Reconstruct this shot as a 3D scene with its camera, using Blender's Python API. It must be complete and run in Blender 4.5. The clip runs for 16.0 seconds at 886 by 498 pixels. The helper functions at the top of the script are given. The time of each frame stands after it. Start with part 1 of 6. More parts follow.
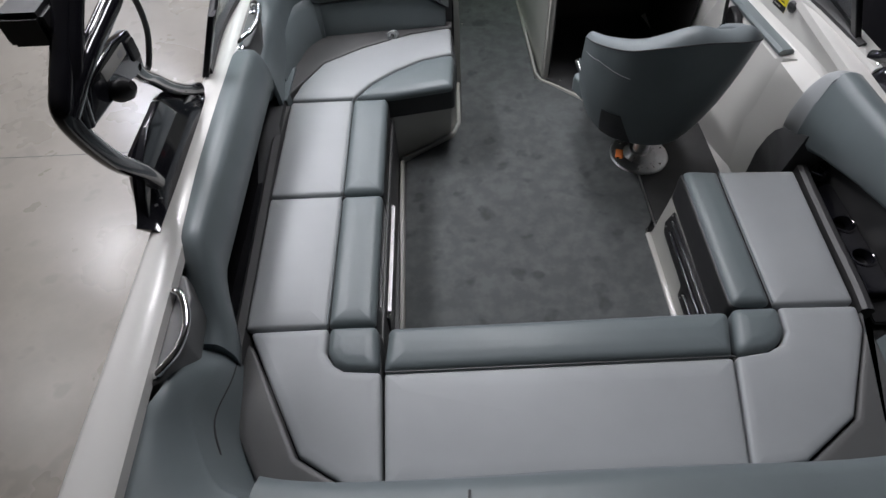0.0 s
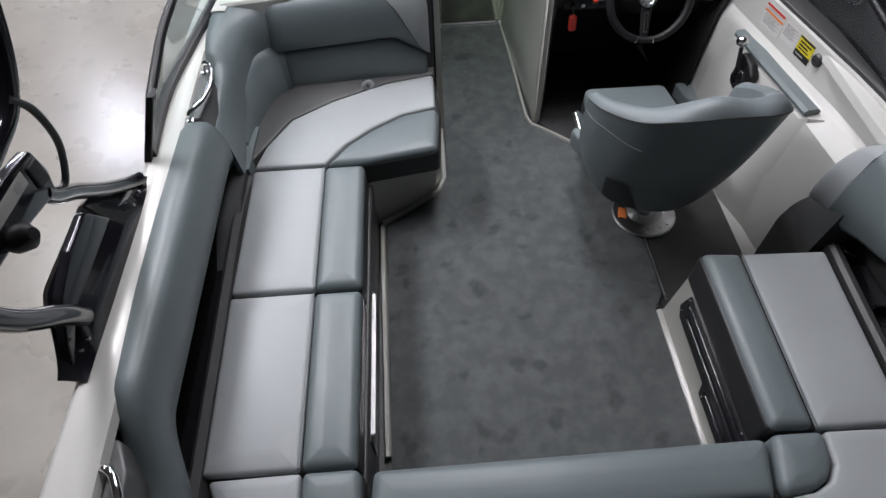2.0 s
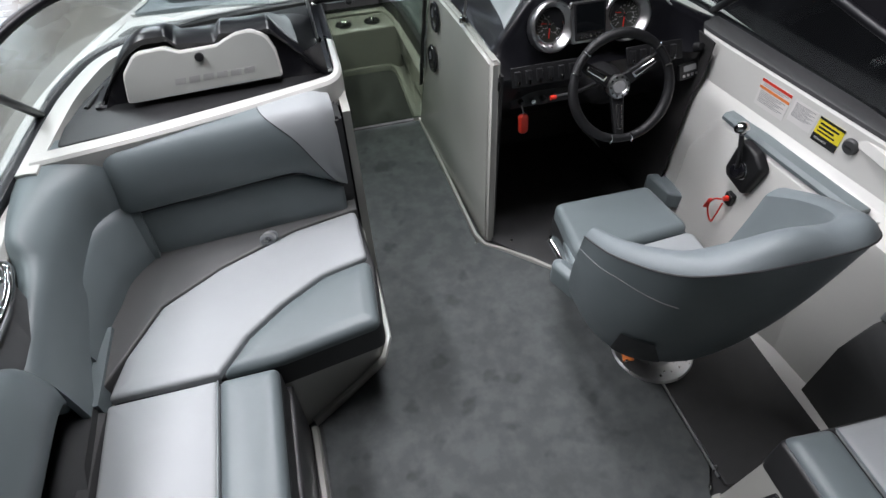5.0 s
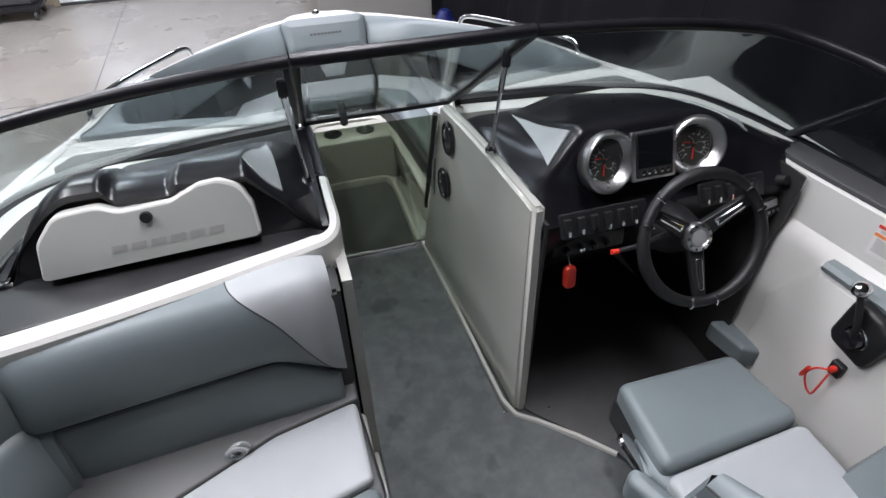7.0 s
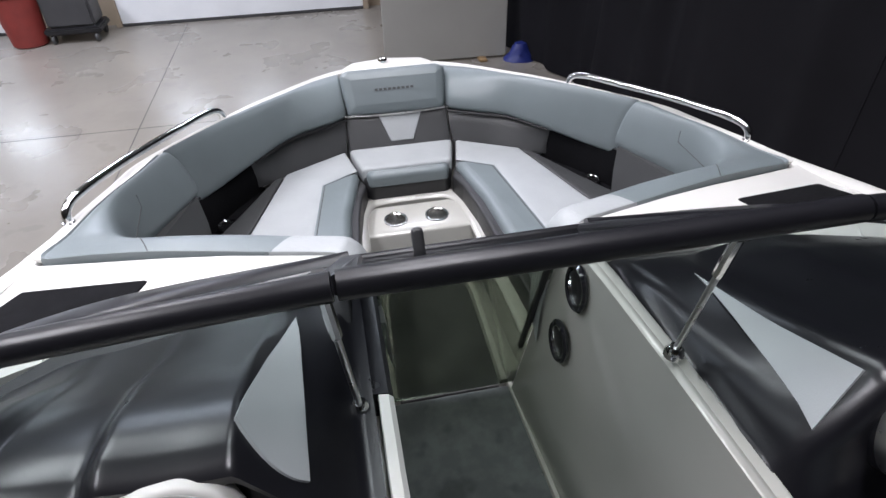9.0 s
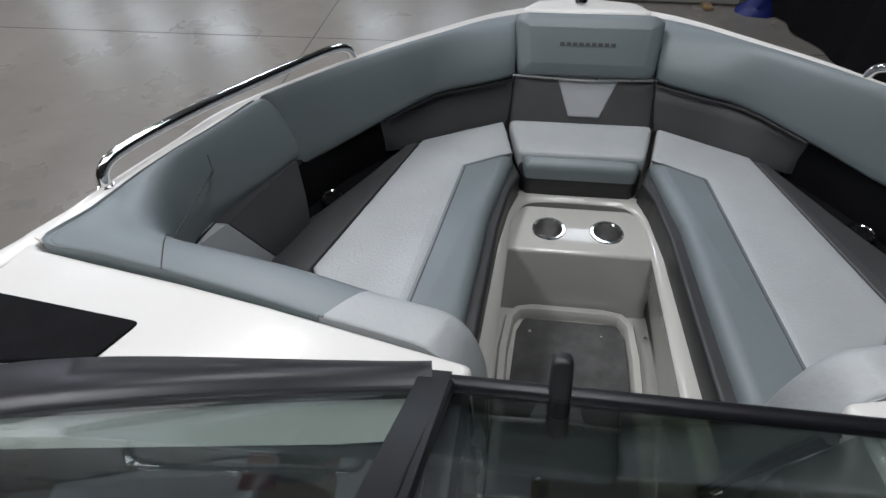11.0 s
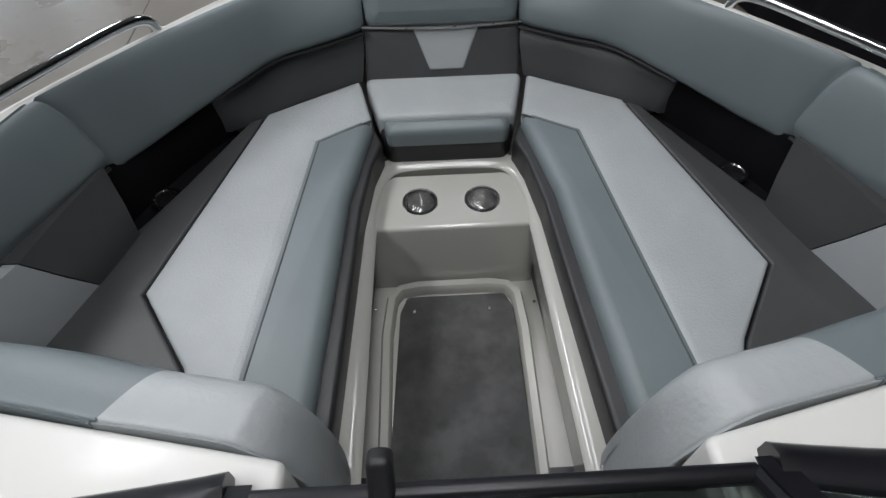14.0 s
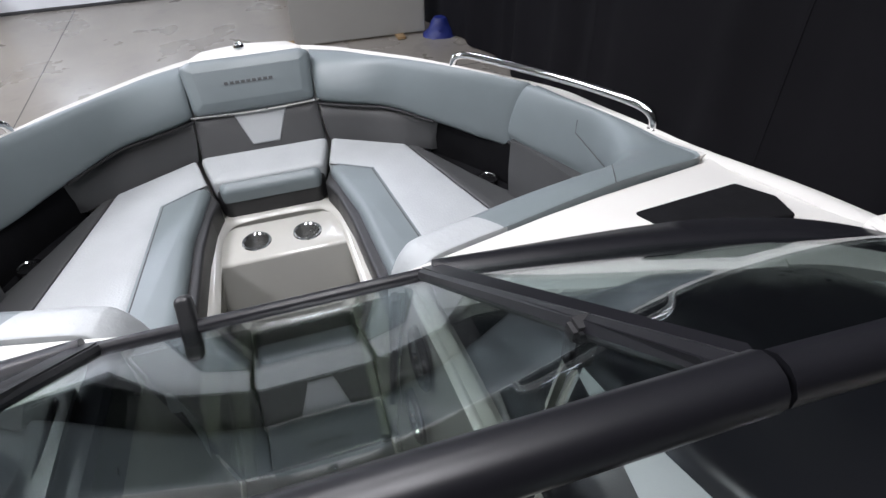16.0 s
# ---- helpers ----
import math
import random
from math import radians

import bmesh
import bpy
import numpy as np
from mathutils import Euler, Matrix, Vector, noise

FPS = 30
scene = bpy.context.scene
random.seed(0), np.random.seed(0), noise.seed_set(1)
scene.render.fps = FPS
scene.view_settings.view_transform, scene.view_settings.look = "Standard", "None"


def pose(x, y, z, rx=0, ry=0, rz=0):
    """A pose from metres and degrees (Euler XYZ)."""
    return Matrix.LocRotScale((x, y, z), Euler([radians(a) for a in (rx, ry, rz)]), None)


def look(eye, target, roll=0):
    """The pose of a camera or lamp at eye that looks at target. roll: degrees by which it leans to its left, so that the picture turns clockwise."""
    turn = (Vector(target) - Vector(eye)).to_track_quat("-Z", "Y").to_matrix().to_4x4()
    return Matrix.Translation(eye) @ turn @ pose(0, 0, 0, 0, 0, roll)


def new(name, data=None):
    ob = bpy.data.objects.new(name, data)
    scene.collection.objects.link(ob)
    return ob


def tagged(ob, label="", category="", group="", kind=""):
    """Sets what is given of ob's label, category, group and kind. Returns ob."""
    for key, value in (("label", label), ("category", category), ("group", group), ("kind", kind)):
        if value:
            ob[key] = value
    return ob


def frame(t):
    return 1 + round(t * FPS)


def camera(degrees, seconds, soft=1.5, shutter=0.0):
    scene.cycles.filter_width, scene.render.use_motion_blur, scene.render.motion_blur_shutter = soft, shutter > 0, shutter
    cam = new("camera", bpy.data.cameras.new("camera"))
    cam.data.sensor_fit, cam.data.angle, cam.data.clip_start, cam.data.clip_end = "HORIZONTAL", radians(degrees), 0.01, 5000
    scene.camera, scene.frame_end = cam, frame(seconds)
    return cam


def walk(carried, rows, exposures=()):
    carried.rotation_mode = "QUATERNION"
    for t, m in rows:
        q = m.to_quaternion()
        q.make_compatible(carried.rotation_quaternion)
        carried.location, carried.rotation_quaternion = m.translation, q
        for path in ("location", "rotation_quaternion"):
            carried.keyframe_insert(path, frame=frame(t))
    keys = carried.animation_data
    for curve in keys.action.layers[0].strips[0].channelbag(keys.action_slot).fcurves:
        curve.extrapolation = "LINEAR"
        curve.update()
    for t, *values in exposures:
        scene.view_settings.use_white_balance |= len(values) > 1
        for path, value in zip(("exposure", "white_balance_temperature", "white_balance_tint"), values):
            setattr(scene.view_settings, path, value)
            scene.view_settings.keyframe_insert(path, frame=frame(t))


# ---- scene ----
cam = camera(74.8, 16.0)
PATH = [
    (0, (-0.341, 0.548, 2.183), (-0.369, 1.781, 0.608), -3.5),
    (0.5, (-0.288, 0.687, 2.187), (-0.303, 1.908, 0.603), -3.7),
    (1, (-0.253, 0.822, 2.19), (-0.263, 2.037, 0.602), -3.5),
    (1.5, (-0.291, 0.938, 2.197), (-0.292, 2.147, 0.604), -2.9),
    (2, (-0.35, 1.056, 2.179), (-0.314, 2.263, 0.584), -2.5),
    (2.5, (-0.395, 1.152, 2.168), (-0.301, 2.36, 0.576), -2.3),
    (3, (-0.394, 1.259, 2.112), (-0.242, 2.474, 0.531), -2.1),
    (3.5, (-0.365, 1.407, 2.051), (-0.147, 2.637, 0.49), -2.2),
    (4, (-0.332, 1.593, 1.96), (-0.07, 2.865, 0.44), -2.2),
    (4.2, (-0.334, 1.65, 1.955), (-0.062, 2.932, 0.444), -2.2),
    (6.3, (-0.388, 2.231, 1.762), (0.038, 3.654, 0.423), -0.9),
    (6.5, (-0.369, 2.303, 1.767), (0.067, 3.743, 0.45), -0.8),
    (7, (-0.334, 2.459, 1.774), (0.109, 3.927, 0.49), -0.8),
    (7.5, (-0.33, 2.651, 1.751), (0.1, 4.142, 0.49), -0.8),
    (8, (-0.32, 2.884, 1.713), (0.091, 4.398, 0.473), -0.9),
    (8.5, (-0.307, 3.102, 1.686), (0.069, 4.626, 0.446), -0.9),
    (9, (-0.267, 3.304, 1.651), (0.027, 4.849, 0.416), -1.3),
    (9.5, (-0.245, 3.463, 1.623), (-0.039, 5.022, 0.386), -1.4),
    (10, (-0.253, 3.667, 1.569), (-0.19, 5.232, 0.324), -1.5),
    (10.2, (-0.224, 3.722, 1.545), (-0.264, 5.27, 0.28), -2.6),
    (12.3, (-0.173, 4.201, 1.403), (-0.472, 5.428, -0.148), -2.0),
    (12.5, (-0.152, 4.212, 1.412), (-0.437, 5.435, -0.145), -2.3),
    (13, (-0.115, 4.209, 1.423), (-0.284, 5.447, -0.139), -1.7),
    (13.5, (-0.092, 4.19, 1.434), (-0.135, 5.437, -0.129), -1.4),
    (14, (-0.063, 4.166, 1.451), (-0.022, 5.408, -0.116), -1.3),
    (14.5, (-0.01, 4.099, 1.472), (0.139, 5.34, -0.089), -1.2),
    (15, (0.059, 3.964, 1.535), (0.3, 5.209, -0.012), -1.1),
    (15.5, (0.085, 3.768, 1.532), (0.428, 5.103, 0.083), -0.7),
    (16, (0.09, 3.613, 1.521), (0.52, 5.074, 0.225), -1.7),
]
EXPOSURES = [(0.0, -0.24, 6550, 11), (2.0, -0.12, 6550, 11), (4.0, 0.02, 6550, 10), (6.5, 0.16, 6500, 12), (8.5, -0.05, 6500, 13), (10.0, -0.58, 6500, 11), (12.0, -1.36, 6600, 6), (13.5, -1.22, 6600, 6), (14.5, -1.04, 6600, 7), (15.2, -0.78, 6600, 7), (16.0, -0.22, 6550, 11)]
walk(cam, [(t, look(eye, target, roll)) for t, eye, target, roll in PATH], EXPOSURES)

# ---- light ----
world = bpy.data.worlds.new("world")
scene.world = world
world.use_nodes = True
world.node_tree.nodes["Background"].inputs[0].default_value = (0.75, 0.85, 1.0, 1)
world.node_tree.nodes["Background"].inputs[1].default_value = 0.02
scene.view_settings.exposure = 0.0

GROUND = -0.9
CEIL = 3.7
LAMPS = [(-6.0, 4.2, 38), (-6.0, 6.8, 110), (-6.0, 9.8, 235), (-2.2, 3.8, 100), (-1.9, 6.4, 92), (-2.2, 9.8, 165), (0.1, 3.6, 54), (0.1, 5.5, 42), (0.6, 9.6, 40)]
for lx, ly, watts in LAMPS:
    lamp = bpy.data.lights.new("ceiling_lamp", "AREA")
    lamp.shape, lamp.size, lamp.size_y = "RECTANGLE", 0.5, 1.5
    lamp.spread = radians(160)
    lamp.energy, lamp.color = watts, ((0.88, 0.93, 1.12) if ly > 9 else (0.965, 0.965, 1.03))
    new("ceiling_lamp", lamp).matrix_world = pose(lx, ly, CEIL - 0.09)


# ---- materials ----
def mat(name, col, rough=0.5, metal=0.0, vary=0.08, scale=6.0, grain=0.0, gscale=300.0, wave=0.0, coat=0.0, rvary=0.08, mottle=0.0, mscale=7.0, spots=0.0, sscale=9.0):
    m = bpy.data.materials.new(name)
    m.use_nodes = True
    nt = m.node_tree
    b = nt.nodes["Principled BSDF"]
    tc = nt.nodes.new("ShaderNodeTexCoord")

    def noise_of(s, d=4.0, r=0.55):
        n = nt.nodes.new("ShaderNodeTexNoise")
        n.inputs["Scale"].default_value, n.inputs["Detail"].default_value, n.inputs["Roughness"].default_value = s, d, r
        nt.links.new(tc.outputs["Object"], n.inputs["Vector"])
        return n

    big = noise_of(scale)
    fine = noise_of(gscale, 2.0)
    ramp = nt.nodes.new("ShaderNodeMapRange")
    ramp.inputs["From Min"].default_value, ramp.inputs["From Max"].default_value = 0.3, 0.7
    ramp.inputs["To Min"].default_value, ramp.inputs["To Max"].default_value = 1 - vary, 1 + vary
    nt.links.new(big.outputs["Fac"], ramp.inputs["Value"])
    value = ramp.outputs["Result"]
    if mottle:
        spot = noise_of(mscale, 6.0, 0.62)
        r2 = nt.nodes.new("ShaderNodeMapRange")
        r2.inputs["From Min"].default_value, r2.inputs["From Max"].default_value = 0.42, 0.62
        r2.inputs["To Min"].default_value, r2.inputs["To Max"].default_value = 1 - mottle, 1 + mottle
        nt.links.new(spot.outputs["Fac"], r2.inputs["Value"])
        mul = nt.nodes.new("ShaderNodeMath")
        mul.operation = "MULTIPLY"
        nt.links.new(value, mul.inputs[0])
        nt.links.new(r2.outputs["Result"], mul.inputs[1])
        value = mul.outputs[0]
    if spots:
        blot = noise_of(sscale, 2.5, 0.5)
        r3 = nt.nodes.new("ShaderNodeMapRange")
        r3.inputs["From Min"].default_value, r3.inputs["From Max"].default_value = 0.60, 0.68
        r3.inputs["To Min"].default_value, r3.inputs["To Max"].default_value = 1, 1 - spots
        nt.links.new(blot.outputs["Fac"], r3.inputs["Value"])
        dark = nt.nodes.new("ShaderNodeMath")
        dark.operation = "MULTIPLY"
        nt.links.new(value, dark.inputs[0])
        nt.links.new(r3.outputs["Result"], dark.inputs[1])
        value = dark.outputs[0]
    tint = nt.nodes.new("ShaderNodeVectorMath")
    tint.operation = "SCALE"
    tint.inputs[0].default_value = col
    nt.links.new(value, tint.inputs["Scale"])
    nt.links.new(tint.outputs[0], b.inputs["Base Color"])
    rr = nt.nodes.new("ShaderNodeMapRange")
    rr.inputs["To Min"].default_value, rr.inputs["To Max"].default_value = max(0.02, rough - rvary), min(1, rough + rvary)
    nt.links.new(noise_of(scale * 2.3).outputs["Fac"], rr.inputs["Value"])
    nt.links.new(rr.outputs["Result"], b.inputs["Roughness"])
    b.inputs["Metallic"].default_value = metal
    b.inputs["Coat Weight"].default_value = coat
    last = None
    for amount, source, dist in ((grain, fine, 0.0012), (wave, big, 0.02)):
        if amount:
            bump = nt.nodes.new("ShaderNodeBump")
            bump.inputs["Strength"].default_value, bump.inputs["Distance"].default_value = amount, dist
            nt.links.new(source.outputs["Fac"], bump.inputs["Height"])
            if last:
                nt.links.new(last.outputs[0], bump.inputs["Normal"])
            last = bump
    if last:
        nt.links.new(last.outputs[0], b.inputs["Normal"])
    return m


def glow(name, col, strength):
    m = bpy.data.materials.new(name)
    m.use_nodes = True
    b = m.node_tree.nodes["Principled BSDF"]
    b.inputs["Base Color"].default_value = (*col, 1)
    b.inputs["Emission Color"].default_value = (*col, 1)
    b.inputs["Emission Strength"].default_value = strength
    return m


def glass_mat(name, tint):
    m = bpy.data.materials.new(name)
    m.use_nodes = True
    nt = m.node_tree
    nt.nodes.remove(nt.nodes["Principled BSDF"])
    out = nt.nodes["Material Output"]
    clear, gloss, mix, fres, power, scaled = (nt.nodes.new(k) for k in ("ShaderNodeBsdfTransparent", "ShaderNodeBsdfGlossy", "ShaderNodeMixShader", "ShaderNodeLayerWeight", "ShaderNodeMath", "ShaderNodeMath"))
    clear.inputs[0].default_value = (*tint, 1)
    gloss.inputs["Color"].default_value = (0.95, 0.97, 1, 1)
    gloss.inputs["Roughness"].default_value = 0.015
    fres.inputs["Blend"].default_value = 0.5
    power.operation, power.inputs[1].default_value = "POWER", 4.0
    scaled.operation, scaled.inputs[1].default_value, scaled.inputs[2].default_value = "MULTIPLY_ADD", 0.48, 0.040
    nt.links.new(fres.outputs["Facing"], power.inputs[0])
    nt.links.new(power.outputs[0], scaled.inputs[0])
    nt.links.new(scaled.outputs[0], mix.inputs[0])
    nt.links.new(clear.outputs[0], mix.inputs[1])
    nt.links.new(gloss.outputs[0], mix.inputs[2])
    nt.links.new(mix.outputs[0], out.inputs[0])
    return m


TEAL = mat("teal_vinyl", (0.152, 0.179, 0.187), 0.40, vary=0.05, scale=5, grain=0.25, gscale=420, wave=0.10)
LIGHT = mat("light_grey_vinyl", (0.350, 0.366, 0.373), 0.48, vary=0.04, scale=4, grain=0.30, gscale=420, wave=0.08)
PEBBLE = mat("pebbled_light_vinyl", (0.352, 0.370, 0.376), 0.42, vary=0.05, scale=8, grain=1.0, gscale=150, wave=0.08)
CHAR = mat("charcoal_vinyl", (0.048, 0.049, 0.050), 0.43, vary=0.08, scale=6, grain=0.3, gscale=380, wave=0.10)
WHITE = mat("white_gelcoat", (0.62, 0.61, 0.58), 0.32, vary=0.02, scale=2, coat=0.12, rvary=0.04)
LINER = mat("warm_grey_gelcoat", (0.43, 0.425, 0.39), 0.20, vary=0.03, scale=3, coat=0.4, rvary=0.05)
CARPET = mat("grey_marine_carpet", (0.096, 0.103, 0.104), 0.92, vary=0.12, scale=1.8, grain=0.9, gscale=700, mottle=0.13, mscale=12, spots=0.32, sscale=7.5)
SIDE = mat("near_black_vinyl", (0.021, 0.021, 0.022), 0.42, vary=0.08, scale=6, grain=0.3, gscale=380, wave=0.10)
TAUPE = mat("taupe_grey_vinyl", (0.094, 0.094, 0.093), 0.44, vary=0.05, scale=5, grain=0.3, gscale=400, wave=0.08)
FOOTWELL = mat("dull_black_liner", (0.026, 0.025, 0.025), 0.5, vary=0.12, scale=7, grain=0.3, gscale=300)
ARMTIP = mat("coarse_pebbled_vinyl", (0.350, 0.368, 0.374), 0.40, vary=0.05, scale=8, grain=1.0, gscale=85, wave=0.06)
BOWCARPET = mat("worn_bow_carpet", (0.072, 0.072, 0.071), 0.92, vary=0.20, scale=4.0, grain=0.9, gscale=700, mottle=0.22, mscale=9, spots=0.25, sscale=7)
FLEECE = mat("black_pocket_lining", (0.006, 0.006, 0.007), 0.95, vary=0.2, scale=9)
MID = mat("mid_grey_vinyl", (0.175, 0.200, 0.210), 0.44, vary=0.05, scale=5, grain=0.25, gscale=420, wave=0.10)
RUBBER = mat("black_rubber_mat", (0.042, 0.042, 0.042), 0.5, vary=0.15, scale=9, grain=0.5, gscale=300)
BLACK = mat("black_satin_plastic", (0.012, 0.012, 0.013), 0.42, vary=0.1, scale=9, grain=0.25, gscale=500)
DASH = mat("black_dash_vinyl", (0.009, 0.009, 0.0115), 0.28, vary=0.1, scale=6, grain=0.08, gscale=300, rvary=0.015)
FRAME = mat("black_satin_frame", (0.008, 0.008, 0.010), 0.34, vary=0.08, scale=7, rvary=0.06)
PAINT = mat("black_gloss_paint", (0.010, 0.010, 0.013), 0.12, vary=0.05, scale=5, coat=0.6, rvary=0.05)
CHROME = mat("polished_steel", (0.78, 0.78, 0.78), 0.09, metal=1.0, vary=0.03, scale=9, rvary=0.05)
BRUSHED = mat("brushed_aluminium", (0.62, 0.62, 0.62), 0.30, metal=1.0, vary=0.05, scale=30, grain=0.2, gscale=600)
WELL = mat("polished_steel_well", (0.66, 0.66, 0.65), 0.20, metal=1.0, vary=0.04, scale=9, rvary=0.06)
SATIN = mat("satin_steel", (0.16, 0.16, 0.16), 0.5, metal=0.6, vary=0.05, scale=12, rvary=0.08)
DARKGREY = mat("dark_grey_liner", (0.046, 0.046, 0.047), 0.42, vary=0.08, scale=5, grain=0.2, gscale=300)
LIDPANEL = mat("pale_woven_panel", (0.40, 0.41, 0.385), 0.20, vary=0.03, scale=3, grain=0.35, gscale=900, coat=0.5, rvary=0.04)
LOGOGREY = mat("pale_grey_logo", (0.29, 0.295, 0.285), 0.3, vary=0.05, scale=40, coat=0.4)
GRIP = mat("black_leather_grip", (0.008, 0.008, 0.009), 0.50, vary=0.1, scale=12, grain=0.5, gscale=500)
NONSLIP = mat("black_non_slip", (0.007, 0.007, 0.008), 0.9, vary=0.2, scale=20, grain=0.6, gscale=400)
RED = mat("red_plastic", (0.60, 0.035, 0.02), 0.35, vary=0.05)
YELLOW = mat("yellow_label", (0.75, 0.62, 0.03), 0.5, vary=0.03)
ORANGE = mat("orange_label", (0.75, 0.22, 0.06), 0.5, vary=0.03)
PAPER = mat("white_label", (0.68, 0.66, 0.64), 0.5, vary=0.02)
INK = mat("grey_print", (0.30, 0.30, 0.30), 0.6, vary=0.03)
DIAL = mat("dial_face", (0.028, 0.031, 0.026), 0.4, vary=0.05)
NEEDLE = mat("needle_red", (0.65, 0.03, 0.02), 0.4)
SCREEN = mat("dark_screen", (0.006, 0.007, 0.008), 0.08, vary=0.02)
CONCRETE = mat("polished_concrete", (0.206, 0.188, 0.160), 0.29, vary=0.10, scale=0.6, grain=0.15, gscale=60, mottle=0.06, mscale=2.5, rvary=0.10, spots=0.18, sscale=5.0)
WALL = mat("painted_wall", (0.30, 0.24, 0.17), 0.8, vary=0.10, scale=1.5)
CEILING = mat("grey_ceiling_boards", (0.20, 0.20, 0.20), 0.85, vary=0.08, scale=1.2)
DOOR = mat("white_door_panel", (0.72, 0.73, 0.72), 0.5, vary=0.04, scale=2)
CLOTH = mat("black_drape", (0.0085, 0.0082, 0.0098), 0.9, vary=0.15, scale=1.5, grain=0.3, gscale=250)
GREYPANEL = mat("grey_panel", (0.34, 0.335, 0.31), 0.55, vary=0.04, scale=1.5)
BLUE = mat("blue_tarp", (0.009, 0.018, 0.13), 0.5, vary=0.2, scale=9)
BINRED = mat("dark_red_plastic", (0.20, 0.028, 0.022), 0.5, vary=0.12, scale=6)
WOOD = mat("rough_timber", (0.26, 0.17, 0.08), 0.7, vary=0.2, scale=9)
GLASS = glass_mat("tinted_glass", (0.74, 0.775, 0.765))
DOORGLASS = glass_mat("green_tinted_glass", (0.42, 0.455, 0.40))
DAY = glow("daylight_pane", (0.80, 0.90, 1.0), 20.0)
LAMPGLOW = glow("lamp_diffuser", (0.95, 0.98, 1.0), 4.0)

FRAME.node_tree.nodes["Principled BSDF"].inputs["Specular IOR Level"].default_value = 0.35
for m in (FLEECE, CLOTH, NONSLIP):
    m.node_tree.nodes["Principled BSDF"].inputs["Specular IOR Level"].default_value = 0.1


# ---- shapes ----
def V(*a):
    return Vector(a)


def ease(a, b, x):
    t = max(0.0, min(1.0, (x - a) / (b - a)))
    return t * t * (3 - 2 * t)


def spline(pts, n):
    """Smooth curve through points, n samples a span."""
    p = [Vector(q) for q in pts]
    out = []
    for i in range(len(p) - 1):
        a, b, c, d = p[max(i - 1, 0)], p[i], p[i + 1], p[min(i + 2, len(p) - 1)]
        for k in range(n):
            t = k / n
            out.append(0.5 * (2 * b + (c - a) * t + (2 * a - 5 * b + 4 * c - d) * t * t + (3 * b - a - 3 * c + d) * t ** 3))
    return out + [p[-1]]


def skin(rings, caps=True, closed=False):
    """A mesh over rings of points, each ring closed."""
    bm = bmesh.new()
    vs = [[bm.verts.new(p) for p in r] for r in rings]
    n = len(vs[0])
    pairs = list(zip(vs, vs[1:])) + ([(vs[-1], vs[0])] if closed else [])
    for a, b in pairs:
        for k in range(n):
            bm.faces.new((a[k], a[(k + 1) % n], b[(k + 1) % n], b[k]))
    if caps and not closed:
        bm.faces.new(vs[0][::-1])
        bm.faces.new(vs[-1])
    bmesh.ops.recalc_face_normals(bm, faces=bm.faces)
    return bm


def sheet(rows, thick=0.0):
    """An open grid of points, given thickness along its normals when asked."""
    bm = bmesh.new()
    vs = [[bm.verts.new(p) for p in r] for r in rows]
    for a, b in zip(vs, vs[1:]):
        for k in range(len(a) - 1):
            bm.faces.new((a[k], a[k + 1], b[k + 1], b[k]))
    bmesh.ops.recalc_face_normals(bm, faces=bm.faces)
    if thick:
        bmesh.ops.solidify(bm, geom=bm.faces[:], thickness=thick)
        bmesh.ops.recalc_face_normals(bm, faces=bm.faces)
    return bm


def tube(pts, r, n=12, span=6, closed=False):
    path = spline(pts, span) if span > 1 else [Vector(p) for p in pts]
    rings, side = [], None
    for i, p in enumerate(path):
        t = (path[min(i + 1, len(path) - 1)] - path[max(i - 1, 0)]).normalized()
        if side is None:
            side = t.cross(V(0, 0, 1)) if abs(t.z) < 0.9 else t.cross(V(1, 0, 0))
        side = (side - t * side.dot(t)).normalized()
        up = side.cross(t)
        rad = r(i / (len(path) - 1)) if callable(r) else r
        rings.append([p + rad * (math.cos(a) * side + math.sin(a) * up) for a in (2 * math.pi * k / n for k in range(n))])
    return skin(rings)


def sweep(path, profile, caps=True):
    """profile: points (u to the right of the way, v up), or a function of the way's share that gives them."""
    rings = []
    for i, p in enumerate(path):
        t = path[min(i + 1, len(path) - 1)] - path[max(i - 1, 0)]
        right = V(t.y, -t.x, 0).normalized()
        prof = profile(i / (len(path) - 1)) if callable(profile) else profile
        rings.append([p + u * right + V(0, 0, v) for u, v in prof])
    return skin(rings, caps)


def rounded(poly, r, seg=4):
    """Corners cut to soft arcs; always seg + 1 points a corner."""
    out = []
    n = len(poly)
    for i in range(n):
        rad = r[i] if isinstance(r, (list, tuple)) else r
        p, a, b = Vector(poly[i]), Vector(poly[i - 1]), Vector(poly[(i + 1) % n])
        d1, d2 = a - p, b - p
        l1, l2 = d1.length, d2.length
        d1, d2 = d1 / max(l1, 1e-6), d2 / max(l2, 1e-6)
        half = math.acos(max(-1, min(1, d1.dot(d2)))) / 2
        cut = max(0.0004, min(rad / max(math.tan(half), 0.05), l1 * 0.45, l2 * 0.45))
        q1, q2 = p + d1 * cut, p + d2 * cut
        for k in range(seg + 1):
            t = k / seg
            out.append(q1 * (1 - t) ** 2 + p * 2 * t * (1 - t) + q2 * t * t)
    return out


def inset(poly, d):
    n = len(poly)
    out = []
    for i in range(n):
        p, a, b = poly[i], poly[i - 1], poly[(i + 1) % n]
        e1, e2 = (p - a).normalized(), (b - p).normalized()
        n1, n2 = V(-e1.y, e1.x), V(-e2.y, e2.x)
        m = n1 + n2
        m = m / max(m.length_squared / 2, 0.35)
        out.append(p + m * d)
    return out


